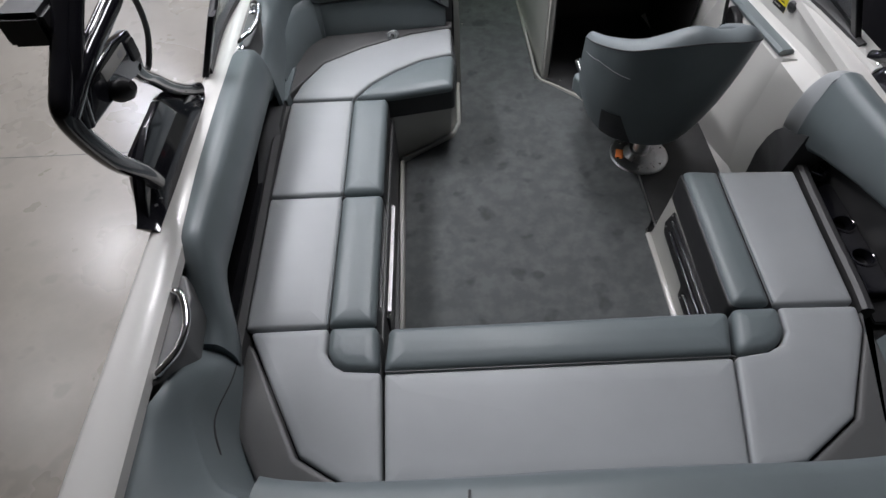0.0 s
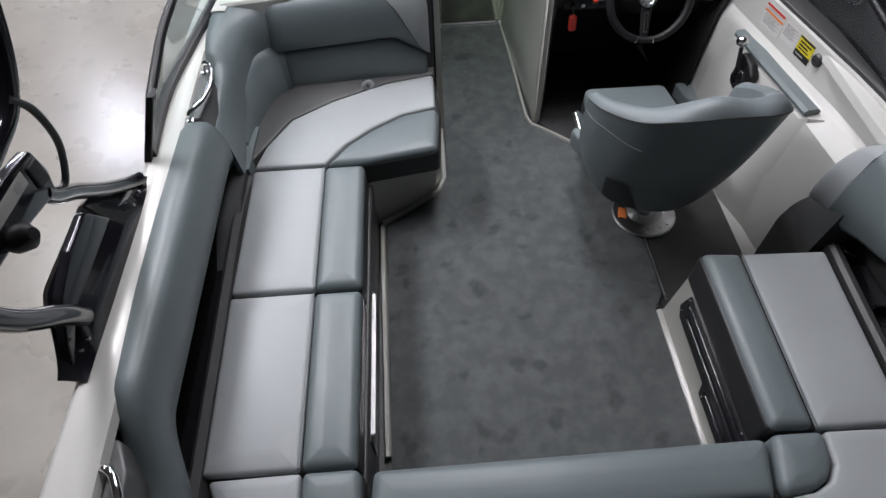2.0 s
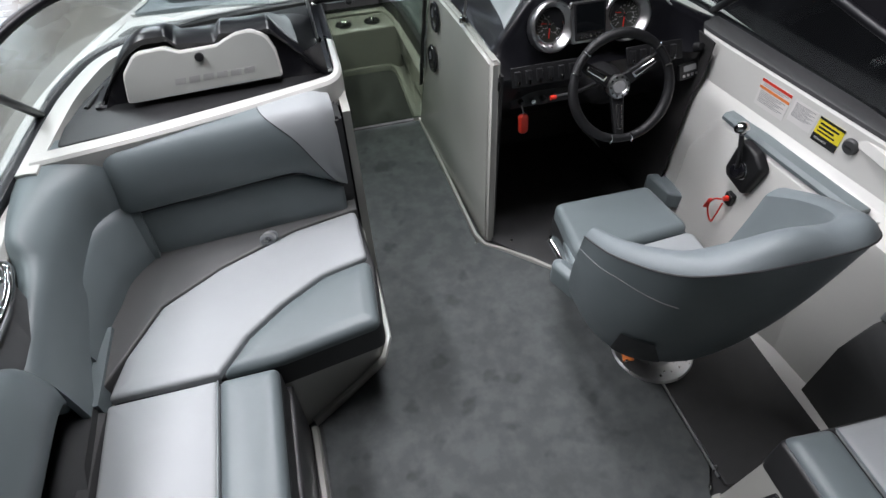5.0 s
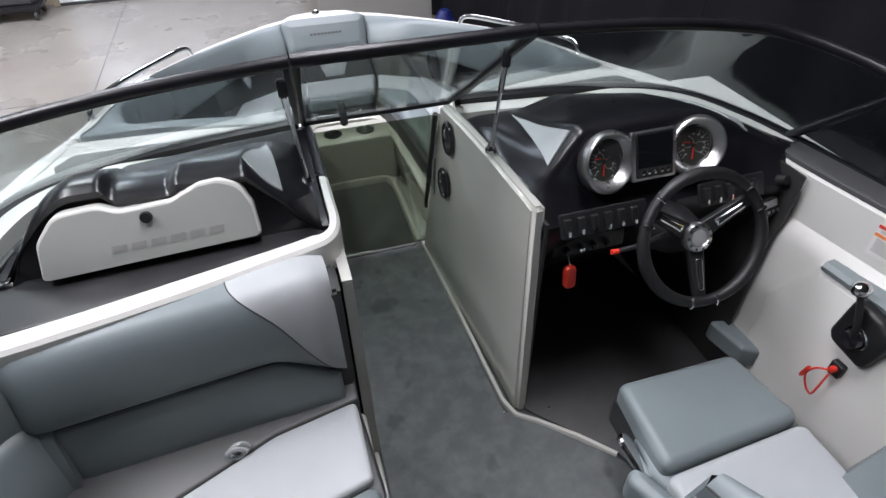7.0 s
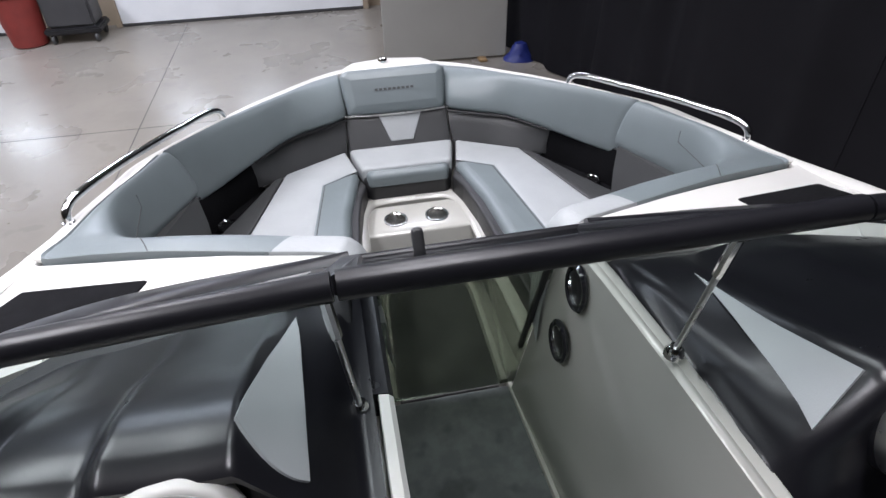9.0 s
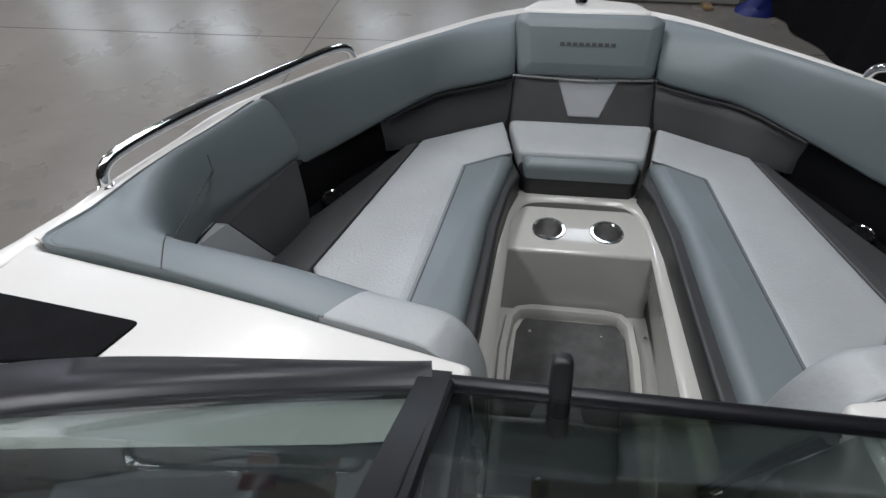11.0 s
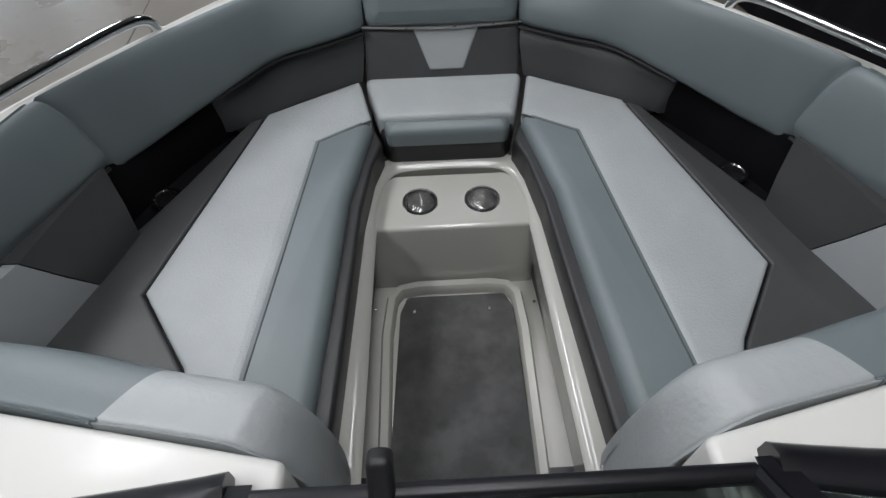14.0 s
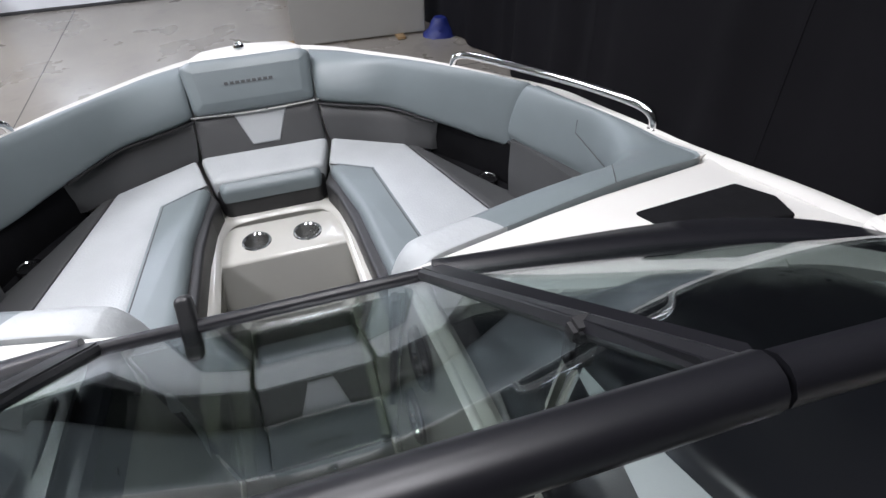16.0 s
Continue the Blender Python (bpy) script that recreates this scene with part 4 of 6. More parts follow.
def laid(row_of, first, a, b, c, n=10, belly=0.0):
    """A thin triangular inlay that follows the moulding below it."""
    rows = []
    for i in range(n + 1):
        row = []
        for j in range(n + 1):
            w = 2 * j / n - 1
            q = lerp(lerp(a, b, 0.5), c, i / n) + (b - a) * 0.5 * w * (1 - i / n) ** (1 - 0.3 * belly)
            q = q + (lerp(a, b, 0.5) - c) * 0.06 * belly * (1 - w * w) * (1 - i / n)
            sec = row_of(q.x)[first:]
            z = float(np.interp(q.y, [p.y for p in sec], [p.z for p in sec]))
            row.append(V(q.x, q.y, z + 0.007))
        rows.append(row)
    bm = sheet(rows)
    bmesh.ops.remove_doubles(bm, verts=bm.verts, dist=0.0004)
    bmesh.ops.solidify(bm, geom=bm.faces[:], thickness=0.004)
    return bm


part("dash_inlay", laid(dash_row, 6, corner_a, corner_b, corner_c), LIGHT, console, "light blue-grey dash inlay")
part("dash_inlay", laid(dash_row, 6, V(0.99, 3.675, 0.9), V(0.925, 3.70, 1.0), V(0.935, 4.09, 0.9)), LIGHT, console, "light blue-grey dash inlay")

FACE = pose(0.645, 3.658, 0.920, 68, 0, 0) @ Matrix.Diagonal((0.89, 0.89, 0.89, 1))


def gauge(x):
    t = thing("gauge", FACE @ V(x, 0, 0), "round dial gauge in a brushed aluminium bezel", "gauge", "helm gauges")
    m = FACE @ pose(x, 0, 0.012, 0, 10 if x < 0 else -8, 0)
    dish = m @ pose(0, 0, -0.016)
    part("housing", turned([(0.060, -0.06), (0.096, -0.06), (0.098, -0.004), (0.064, -0.03)], 40, m), DASH, t, "black gauge housing")
    part("bezel", turned([(0.060, -0.035), (0.096, -0.035), (0.100, 0.006), (0.098, 0.020), (0.092, 0.025), (0.085, 0.022), (0.064, -0.012), (0.060, -0.016)], 40, m), BRUSHED, t, "brushed aluminium bezel")
    part("chrome_ring", turned([(0.060, 0.002), (0.066, 0.004), (0.066, 0.010), (0.061, 0.012), (0.058, 0.006)], 36, dish), CHROME, t)
    part("face", turned([(0, 0.004), (0.062, 0.004), (0.062, -0.006), (0, -0.006)], 36, dish), DIAL, t, "black dial face")
    for k in range(21):
        a = radians(225 - k * 13.5)
        long = 0.012 if k % 2 == 0 else 0.006
        part("tick", box(0.054 - long, 0.054, -0.0009, 0.0009, 0.0045, 0.0052, 0, m=dish @ pose(0, 0, 0, 0, 0, math.degrees(a))), INK, t)
    for k in range(0, 21, 2):
        a = radians(225 - k * 13.5)
        part("numeral", box(-0.0042, 0.0042, -0.0028, 0.0028, 0.0045, 0.0050, 0, m=dish @ pose(0.037 * math.cos(a), 0.037 * math.sin(a), 0)), INK, t)
    part("needle", box(-0.010, 0.044, -0.002, 0.002, 0.006, 0.008, 0, m=dish @ pose(0, 0, 0, 0, 0, 262)), NEEDLE, t)
    part("hub", turned([(0, 0.01), (0.007, 0.009), (0.008, 0.005), (0, 0.005)], 14, dish), BLACK, t)
    part("small_needle", box(-0.004, 0.020, -0.0015, 0.0015, 0.006, 0.0075, 0, m=dish @ pose(-0.018, 0.012, 0, 0, 0, 172)), NEEDLE, t)
    part("sub_dial", turned([(0.017, 0.0045), (0.0185, 0.0052), (0.0185, 0.0045), (0.017, 0.0042)], 20, dish @ pose(-0.018, 0.012, 0)), INK, t)
    part("sub_dial", turned([(0.017, 0.0045), (0.0185, 0.0052), (0.0185, 0.0045), (0.017, 0.0042)], 20, dish @ pose(0.022, -0.008, 0)), INK, t)


gauge(-0.162)
gauge(0.160)
scr = thing("helm_display", FACE @ V(0, 0, 0), "dark helm display with a row of silver buttons", "display")
part("bridge_plate", puff([(-0.080, -0.080), (0.080, -0.080), (0.082, 0.078), (-0.082, 0.078)], -0.02, 0.024, 0.005, 0.01, 0, 0, m=FACE), BRUSHED, scr, "brushed aluminium bridge")
part("surround", puff([(-0.066, -0.070), (0.066, -0.070), (0.068, 0.072), (-0.068, 0.072)], 0.0, 0.028, 0.003, 0.006, 0, 0, m=FACE), BLACK, scr)
part("screen", box(-0.060, 0.060, -0.038, 0.066, 0.028, 0.030, 0, m=FACE), SCREEN, scr, "dark glass screen")
for k in range(5):
    part("button", turned([(0, 0.022), (0.007, 0.021), (0.0085, 0.017), (0.0085, 0.014), (0, 0.014)], 14, FACE @ pose(-0.044 + 0.022 * k, -0.053, 0.0115)), CHROME, scr)


def switch_bank(x0, y, z, n, tilt, rz=0):
    t = thing("switch_panel", (x0, y, z), "black panel of chrome-tipped rocker switches", "switch panel", "dash switch panels")
    m = pose(x0, y, z, tilt, 0, rz)
    part("plate", puff([(-0.02, -0.035), (n * 0.041, -0.035), (n * 0.041, 0.035), (-0.02, 0.035)], 0, 0.008, 0.003, 0.006, 0, 0, m=m), BLACK, t)
    for k in range(n):
        r = part("rocker", puff([(-0.011, -0.022), (0.011, -0.022), (0.011, 0.022), (-0.011, 0.022)], 0.006, 0.018, 0.004, 0.003, 0, 0, m=m @ pose(k * 0.041, 0, 0, 6, 0, 0)), BLACK, t)
        part("tip", box(-0.0045, 0.0045, -0.026, -0.010, 0.0165, 0.0245, 0.002, m=m @ pose(k * 0.041, 0, 0, 6, 0, 0)), CHROME, r, "chrome switch tip")


switch_bank(0.352, 3.562, 0.798, 6, 62)
switch_bank(0.80, 3.572, 0.800, 5, 62)
lowp = thing("ignition_panel", (0.42, 3.6, 0.64), "black lower panel with ignition switch and red float key tag", "panel")
part("plate", puff([(0, 0), (0.24, 0), (0.24, 0.06), (0, 0.06)], 0, 0.01, 0.004, 0.01, 0, 0, m=pose(0.36, 3.63, 0.625, 80, 0, 0)), BLACK, lowp)
for k in range(4):
    part("knob", turned([(0, 0.022), (0.009, 0.02), (0.011, 0.01), (0.011, 0.0), (0, 0.0)], 14, pose(0.40 + 0.045 * k, 3.62, 0.655, 80, 0, 0)), BLACK if k != 1 else CHROME, lowp)
part("lanyard", tube([(0.395, 3.60, 0.655), (0.396, 3.585, 0.64), (0.398, 3.578, 0.622)], 0.002, 6, 4), BRUSHED, lowp)
part("key_float", puff([(-0.019, -0.042), (0.019, -0.042), (0.019, 0.036), (-0.019, 0.036)], -0.009, 0.010, 0.008, 0.016, 0, 0, m=pose(0.398, 3.572, 0.592, 82, 0, 5)), RED, lowp, "red key float")
rad = thing("stereo_remote", (1.07, 3.66, 0.7), "grey marine stereo remote on the dash", "stereo")
part("body", puff([(-0.05, -0.03), (0.05, -0.03), (0.05, 0.03), (-0.05, 0.03)], 0, 0.014, 0.004, 0.006, 0, 0, m=pose(1.055, 3.565, 0.705, 66, 0, 10)), BLACK, rad)
part("lcd", box(-0.03, 0.03, 0.0, 0.022, 0.0142, 0.0152, 0, m=pose(1.055, 3.565, 0.705, 66, 0, 10)), INK, rad)
for k in range(4):
    part("button", box(-0.036 + k * 0.02, -0.024 + k * 0.02, -0.02, -0.010, 0.0142, 0.017, 0.001, m=pose(1.055, 3.565, 0.705, 66, 0, 10)), BRUSHED, rad)
part("dial_knob", turned([(0, 0.03), (0.014, 0.028), (0.017, 0.0), (0, 0.0)], 18, pose(1.07, 3.575, 0.795, 62, 0, 10)), BLACK, rad)

# steering wheel
wheel = thing("steering_wheel", (0.678, 3.43, 0.778), "black padded steering wheel with chrome spokes and hub", "steering wheel")
WM = pose(0.676, 3.402, 0.796, 64, 0, -4)
HUB = WM @ pose(0, 0, -0.028)
rings = []
for k in range(40):
    a = 2 * math.pi * k / 40
    rad_, fat = V(math.cos(a), math.sin(a), 0), 0.0165 + 0.002 * math.cos(3 * a + math.pi / 2)
    rings.append([WM @ (rad_ * (0.176 + fat * math.cos(b)) + V(0, 0, fat * 1.1 * math.sin(b))) for b in (2 * math.pi * j / 12 for j in range(12))])
part("rim", skin(rings, closed=True), GRIP, wheel, "black padded rim")
for deg in (32, 148, 268):
    m = HUB @ pose(0, 0, 0, 0, 0, deg) @ pose(0, 0, 0, 0, -11, 0)
    part("spoke", puff([(0.03, -0.024), (0.165, -0.016), (0.165, 0.016), (0.03, 0.024)], -0.025, -0.006, 0.005, 0.006, 0, 0, m=m), BLACK, wheel)
    part("spoke_trim", puff([(0.06, -0.011), (0.148, -0.008), (0.148, 0.008), (0.06, 0.011)], -0.007, 0.001, 0.003, 0.006, 0, 0, m=m), CHROME, wheel, "chrome spoke trim")
    part("spoke_slot", puff([(0.068, -0.005), (0.14, -0.0035), (0.14, 0.0035), (0.068, 0.005)], 0.0, 0.0022, 0.0005, 0.002, 0, 0, m=m), BLACK, wheel, "black spoke slot")
    for s in (-1, 1):
        part("rim_clip", tube([WM @ pose(0, 0, 0, 0, 0, deg + s * 12) @ V(0.162, 0, 0.014), WM @ pose(0, 0, 0, 0, 0, deg + s * 12) @ V(0.178, 0, 0.0195), WM @ pose(0, 0, 0, 0, 0, deg + s * 12) @ V(0.192, 0, 0.010)], 0.003, 6, 3), CHROME, wheel)
part("hub", turned([(0, 0.010), (0.024, 0.010), (0.028, 0.014), (0.038, 0.012), (0.042, 0.002), (0.040, -0.02), (0, -0.02)], 32, HUB), BRUSHED, wheel, "brushed steel hub")
part("hub_badge", turned([(0, 0.013), (0.022, 0.012), (0.023, 0.008), (0, 0.008)], 28, HUB), INK, wheel)
for k in range(10):
    part("hub_slot", box(0.029, 0.037, -0.004, 0.004, 0.0125, 0.0148, 0.001, m=HUB @ pose(0, 0, 0, 0, 0, 36 * k)), DARKGREY, wheel)
part("column", turned([(0.0, -0.24), (0.075, -0.24), (0.078, -0.18), (0.074, -0.12), (0.055, -0.06), (0.042, -0.015), (0.0, -0.015)], 24, HUB), GRIP, wheel, "black column boot")
part("stalk", tube([WM @ V(-0.05, 0.02, -0.07), WM @ V(-0.14, -0.005, -0.06), WM @ V(-0.215, -0.012, -0.06)], 0.007, 8, 3), BLACK, wheel)
part("stalk_tip", turned([(0, -0.01), (0.008, -0.01), (0.008, 0.01), (0, 0.012)], 12, WM @ pose(-0.225, -0.013, -0.06, 0, 90, 0)), RED, wheel, "small red stalk cap")

# ---- starboard side wall and throttle ----
sidew = []
for y, lo, wall in ((2.36, 1.13, 1.258), (2.6, 1.115, 1.252), (2.75, 1.108, 1.2365), (3.0, 1.10, 1.1995), (3.3, 1.10, 1.155), (3.5, 1.07, 1.1255), (3.62, 1.06, 1.115), (4.2, 1.05, 1.09)):
    sidew.append([V(lo, y, -0.01), V(lo + 0.01, y, 0.30), V(min(lo + 0.04, wall - 0.03), y, 0.62), V(wall - 0.016, y, 0.655), V(wall, y, 0.68), V(wall, y, 0.828), V(wall + 0.006, y, 0.840), V(wall + 0.02, y, 0.846), V(max(wall + 0.08, 1.27), y, 0.842), V(1.30, y, 0.82), V(1.30, y, -0.01)])
part("side_liner", skin(sidew), WHITE, boat, "white moulded side liner", 22)
flange = []
for y, edge, out in ((2.50, 1.262, 1.290), (2.6, 1.256, 1.280), (2.75, 1.2405, 1.285), (3.0, 1.2035, 1.285), (3.3, 1.159, 1.250), (3.5, 1.1295, 1.225), (3.60, 1.119, 1.210), (3.66, 1.118, 1.200)):
    flange.append([V(edge, y, 0.838), V(edge + 0.003, y, 0.850), V(edge + 0.010, y, 0.854), V(out - 0.012, y, 0.858), V(out, y, 0.856), V(out, y, 0.838)])
part("inner_flange", skin(flange), DARKGREY, boat, "dark grey trim inside the side screen", 40)
part("footwell_liner", sheet([[V(1.052, y, 0.0), V(1.060, y, 0.30), V(1.074, y, 0.60), V(1.088, y, 0.655), V(1.098, y, 0.70), V(1.100, y, 0.835)] for y in (3.515, 3.8, 4.2)], 0.006), FOOTWELL, console, "black footwell side lining")
ledge = thing("foot_ledge", (1.05, 3.45, 0), "blue-grey padded foot ledge beside the helm", "ledge")
part("pad", puff([(1.000, 3.565), (1.090, 3.535), (1.088, 3.37), (1.028, 3.41)], 0.14, 0.215, 0.015, 0.02, 0, 0), TEAL, ledge)
part("support", box(1.035, 1.082, 3.43, 3.52, 0.0, 0.145, 0.006), BLACK, ledge, "black support under the pad")
pod = [[V(1.20, 2.71, 0.650), V(1.16, 3.36, 0.630), V(1.15, 3.5, 0.42), V(1.14, 3.49, 0.0), V(1.15, 2.66, 0.0)],
       [V(1.152, 2.735, 0.642), V(1.112, 3.360, 0.622), V(1.102, 3.478, 0.42), V(1.090, 3.470, 0.0), V(1.110, 2.70, 0.0)],
       [V(1.134, 2.765, 0.620), V(1.096, 3.340, 0.600), V(1.086, 3.445, 0.41), V(1.072, 3.440, 0.0), V(1.078, 2.905, 0.0)]]
part("throttle_pod", skin(pod), WHITE, boat, "white moulded throttle pod", 30)
arm = thing("arm_pad", (1.11, 3.03, 0.67), "teal vinyl arm pad on the side ledge", "arm pad")
part("pad", sweep(spline([(1.122, 3.345, 0.628), (1.144, 3.05, 0.636), (1.166, 2.752, 0.650)], 8), [(-0.032, -0.004), (-0.034, 0.01), (-0.022, 0.022), (0.022, 0.022), (0.034, 0.01), (0.032, -0.004)]), TEAL, arm)
thr = thing("throttle", (1.06, 3.18, 0.5), "black throttle control with chrome-knobbed lever and red lanyard switch", "throttle")
TM = pose(1.106, 3.148, 0.545, 0, -90, 0) @ pose(0, 0, 0, 0, 0, -8)
part("housing", puff([(-0.085, -0.05), (-0.07, -0.065), (0.06, -0.075), (0.085, -0.02), (0.085, 0.05), (0.07, 0.07), (-0.06, 0.07), (-0.085, 0.05)], 0, 0.035, 0.014, 0.02, 0, 0, m=TM), BLACK, thr)
part("pivot", turned([(0, 0.062), (0.024, 0.060), (0.030, 0.045), (0.032, 0.03), (0, 0.03)], 24, TM @ pose(-0.01, 0.0, 0)), PAINT, thr, "glossy black pivot boss")
part("pivot_ring", turned([(0.031, 0.030), (0.036, 0.032), (0.036, 0.037), (0.031, 0.038)], 24, TM @ pose(-0.01, 0.0, 0)), CHROME, thr, "thin chrome ring")
part("lever", tube([TM @ V(-0.01, 0.0, 0.05), TM @ V(0.05, 0.01, 0.062), TM @ V(0.12, 0.05, 0.062)], 0.009, 10, 5), BLACK, thr)
part("knob", turned([(0, 0.026), (0.012, 0.024), (0.022, 0.012), (0.024, 0.0), (0.020, -0.014), (0.010, -0.022), (0, -0.022)], 20, TM @ pose(0.142, 0.062, 0.062)), CHROME, thr, "chrome ball knob")
part("kill_switch", puff([(-0.025, -0.02), (0.025, -0.02), (0.025, 0.02), (-0.025, 0.02)], 0, 0.02, 0.005, 0.006, 0, 0, m=pose(1.094, 3.153, 0.392, 0, -90, 0)), BLACK, thr)
part("kill_button", turned([(0, 0.036), (0.010, 0.034), (0.011, 0.02), (0, 0.02)], 14, pose(1.094, 3.153, 0.397, 0, -90, 0)), RED, thr, "red switch button")
part("lanyard", tube([(1.062, 3.16, 0.388), (1.048, 3.185, 0.372), (1.046, 3.20, 0.33), (1.052, 3.185, 0.285), (1.056, 3.165, 0.27), (1.052, 3.155, 0.30), (1.06, 3.152, 0.375)], 0.0035, 6, 6), RED, thr, "red coiled lanyard")
part("lanyard_clip", box(-0.009, 0.009, -0.006, 0.006, -0.026, 0.026, 0.004, m=pose(1.045, 3.205, 0.335, 12, 0, 10)), RED, thr, "red lanyard clip")

WALLM = Matrix.Translation((1.194, 3.037, 0.77)) @ Matrix(((0.1464, 0, -0.9892, 0), (-0.9892, 0, -0.1464, 0), (0, 1, 0, 0), (0, 0, 0, 1)))


def sticker(name, x0, x1, y0, y1, material, label, bars):
    t = thing(name, WALLM @ V((x0 + x1) / 2, y0, 0), label, "sticker")
    part("sheet", box(x0, x1, y0, y1, 0.0008, 0.0016, 0, m=WALLM), material, t)
    for bx0, bx1, by0, by1, bm_ in bars:
        part("print_bar", box(lerp(x0, x1, bx0), lerp(x0, x1, bx1), lerp(y0, y1, by0), lerp(y0, y1, by1), 0.0016, 0.0021, 0, m=WALLM), bm_, t)


text = lambda y0, n: [(0.08, 0.92 - 0.13 * (k % 3), y0 - 0.055 * k - 0.022, y0 - 0.055 * k, INK) for k in range(n)]
sticker("warning_label", -0.263, -0.134, -0.059, 0.04, PAPER, "white warning label with red and orange bands", [(0.0, 1.0, 0.88, 0.98, RED), (0.0, 1.0, 0.62, 0.72, ORANGE)] + text(0.84, 2) + text(0.56, 8))
sticker("notice_label", -0.12, -0.024, -0.041, 0.036, PAPER, "plain pale notice label", text(0.9, 12))
sticker("caution_label", -0.016, 0.078, -0.051, 0.034, YELLOW, "yellow and black caution label", [(0.0, 1.0, 0.0, 0.32, BLACK), (0.0, 1.0, 0.9, 1.0, BLACK), (0.1, 0.85, 0.72, 0.80, BLACK), (0.1, 0.7, 0.56, 0.64, BLACK), (0.1, 0.8, 0.42, 0.48, BLACK), (0.1, 0.6, 0.12, 0.2, PAPER)])
kn = thing("side_socket", WALLM @ V(0.113, 0.001, 0), "small grey round socket cap on the side", "socket")
part("cap", turned([(0, 0.02), (0.020, 0.019), (0.025, 0.014), (0.027, 0.008), (0, 0.008)], 24, WALLM @ pose(0.113, 0.001, -0.007)), DARKGREY, kn)
part("slot", box(-0.012, 0.012, -0.003, 0.003, 0.02, 0.0215, 0, m=WALLM @ pose(0.113, 0.001, -0.007)), BLACK, kn)

# ---- helm chair ----
chair = thing("helm_chair", (0.68, 2.84, 0), "grey-blue vinyl bucket helm chair on a steel pedestal", "chair")
part("base_plate", turned([(0, 0.0), (0.150, 0.0), (0.152, 0.008), (0.146, 0.014), (0.085, 0.017), (0.07, 0.03), (0.058, 0.05), (0, 0.05)], 40, pose(0.685, 2.835, 0.004)), BRUSHED, chair, "round steel base plate")
for k in range(6):
    a = radians(60 * k + 15)
    part("bolt", turned([(0, 0.006), (0.006, 0.005), (0.007, 0.0), (0, 0)], 10, pose(0.685 + 0.125 * math.cos(a), 2.835 + 0.125 * math.sin(a), 0.018)), CHROME, chair)
part("warning_tag", box(-0.034, 0.034, -0.020, 0.020, 0, 0.0015, 0, m=pose(0.580, 2.835, 0.0205, 0, 0, 75)), ORANGE, chair, "orange warning tag")
part("post", turned([(0, 0.04), (0.042, 0.04), (0.042, 0.16), (0.032, 0.165), (0.032, 0.25), (0, 0.25)], 24, pose(0.685, 2.835, 0)), BRUSHED, chair)
part("slide", box(0.54, 0.82, 2.72, 3.02, 0.23, 0.27, 0.01), BLACK, chair)
part("pan", puff([(0.46, 2.78), (0.82, 2.78), (0.86, 3.04), (0.82, 3.18), (0.42, 3.18), (0.385, 3.04)], 0.27, 0.385, 0.03, 0.05, 0, 0), TEAL, chair, "teal vinyl seat shell")
part("seat_cushion", puff([(0.43, 2.70), (0.84, 2.68), (0.845, 3.03), (0.40, 3.005)], 0.36, 0.415, 0.02, 0.03, 0, 0), LIGHT, chair, "light grey seat cushion")
part("flip_bolster", puff([(0.402, 3.012), (0.838, 3.036), (0.803, 3.278), (0.424, 3.282)], 0.345, 0.432, 0.026, 0.03, 0, 0, seg=6), TEAL, chair, "teal flip-up front bolster")
part("bolster_front", puff([(0.405, 3.02), (0.835, 3.04), (0.80, 3.284), (0.421, 3.288)], 0.27, 0.37, 0.01, 0.03, 0, 0), SIDE, chair, "near-black bolster front")
CREST = spline([(0.292, 2.84, 0.725), (0.312, 2.71, 0.772), (0.395, 2.575, 0.822), (0.51, 2.505, 0.872), (0.66, 2.475, 0.903), (0.82, 2.485, 0.895), (0.905, 2.545, 0.868), (0.94, 2.68, 0.81), (0.935, 2.82, 0.74)], 5)
HEM = spline([(0.338, 2.92, 0.36), (0.362, 2.80, 0.315), (0.42, 2.715, 0.285), (0.50, 2.665, 0.27), (0.61, 2.632, 0.262), (0.71, 2.632, 0.265), (0.79, 2.665, 0.285), (0.85, 2.74, 0.32), (0.885, 2.88, 0.37)], 5)
AXIS = V(0.625, 2.87, 0)


def chair_rows(inner):
    rows = []
    for k in range(13):
        s = k / 12
        row = []
        for n, (hem, top) in enumerate(zip(HEM, CREST)):
            u = n / (len(HEM) - 1)
            back = math.sin(math.pi * u)
            p = lerp(hem, top, s)
            out = V(p.x - AXIS.x, p.y - AXIS.y, 0).normalized()
            p = p + out * 0.030 * math.sin(math.pi * s ** 0.8) * (0.5 + 0.5 * back)
            if inner:
                p = p - out * lerp(0.035 + 0.055 * ease(0.6, 0.9, u), 0.050 + 0.055 * back + 0.03 * ease(0.6, 0.9, u), s)
                p.z = max(p.z, 0.34)
            row.append(p)
        rows.append(row)
    return rows


outer, inner = chair_rows(False), chair_rows(True)
def crest_fold(u):
    """Height of the slack folds along the padded crest."""
    return 0.016 * math.exp(-((u - 0.47) / 0.07) ** 2) - 0.010 * math.exp(-((u - 0.33) / 0.06) ** 2) - 0.012 * math.exp(-((u - 0.58) / 0.05) ** 2) + 0.014 * math.exp(-((u - 0.68) / 0.06) ** 2)


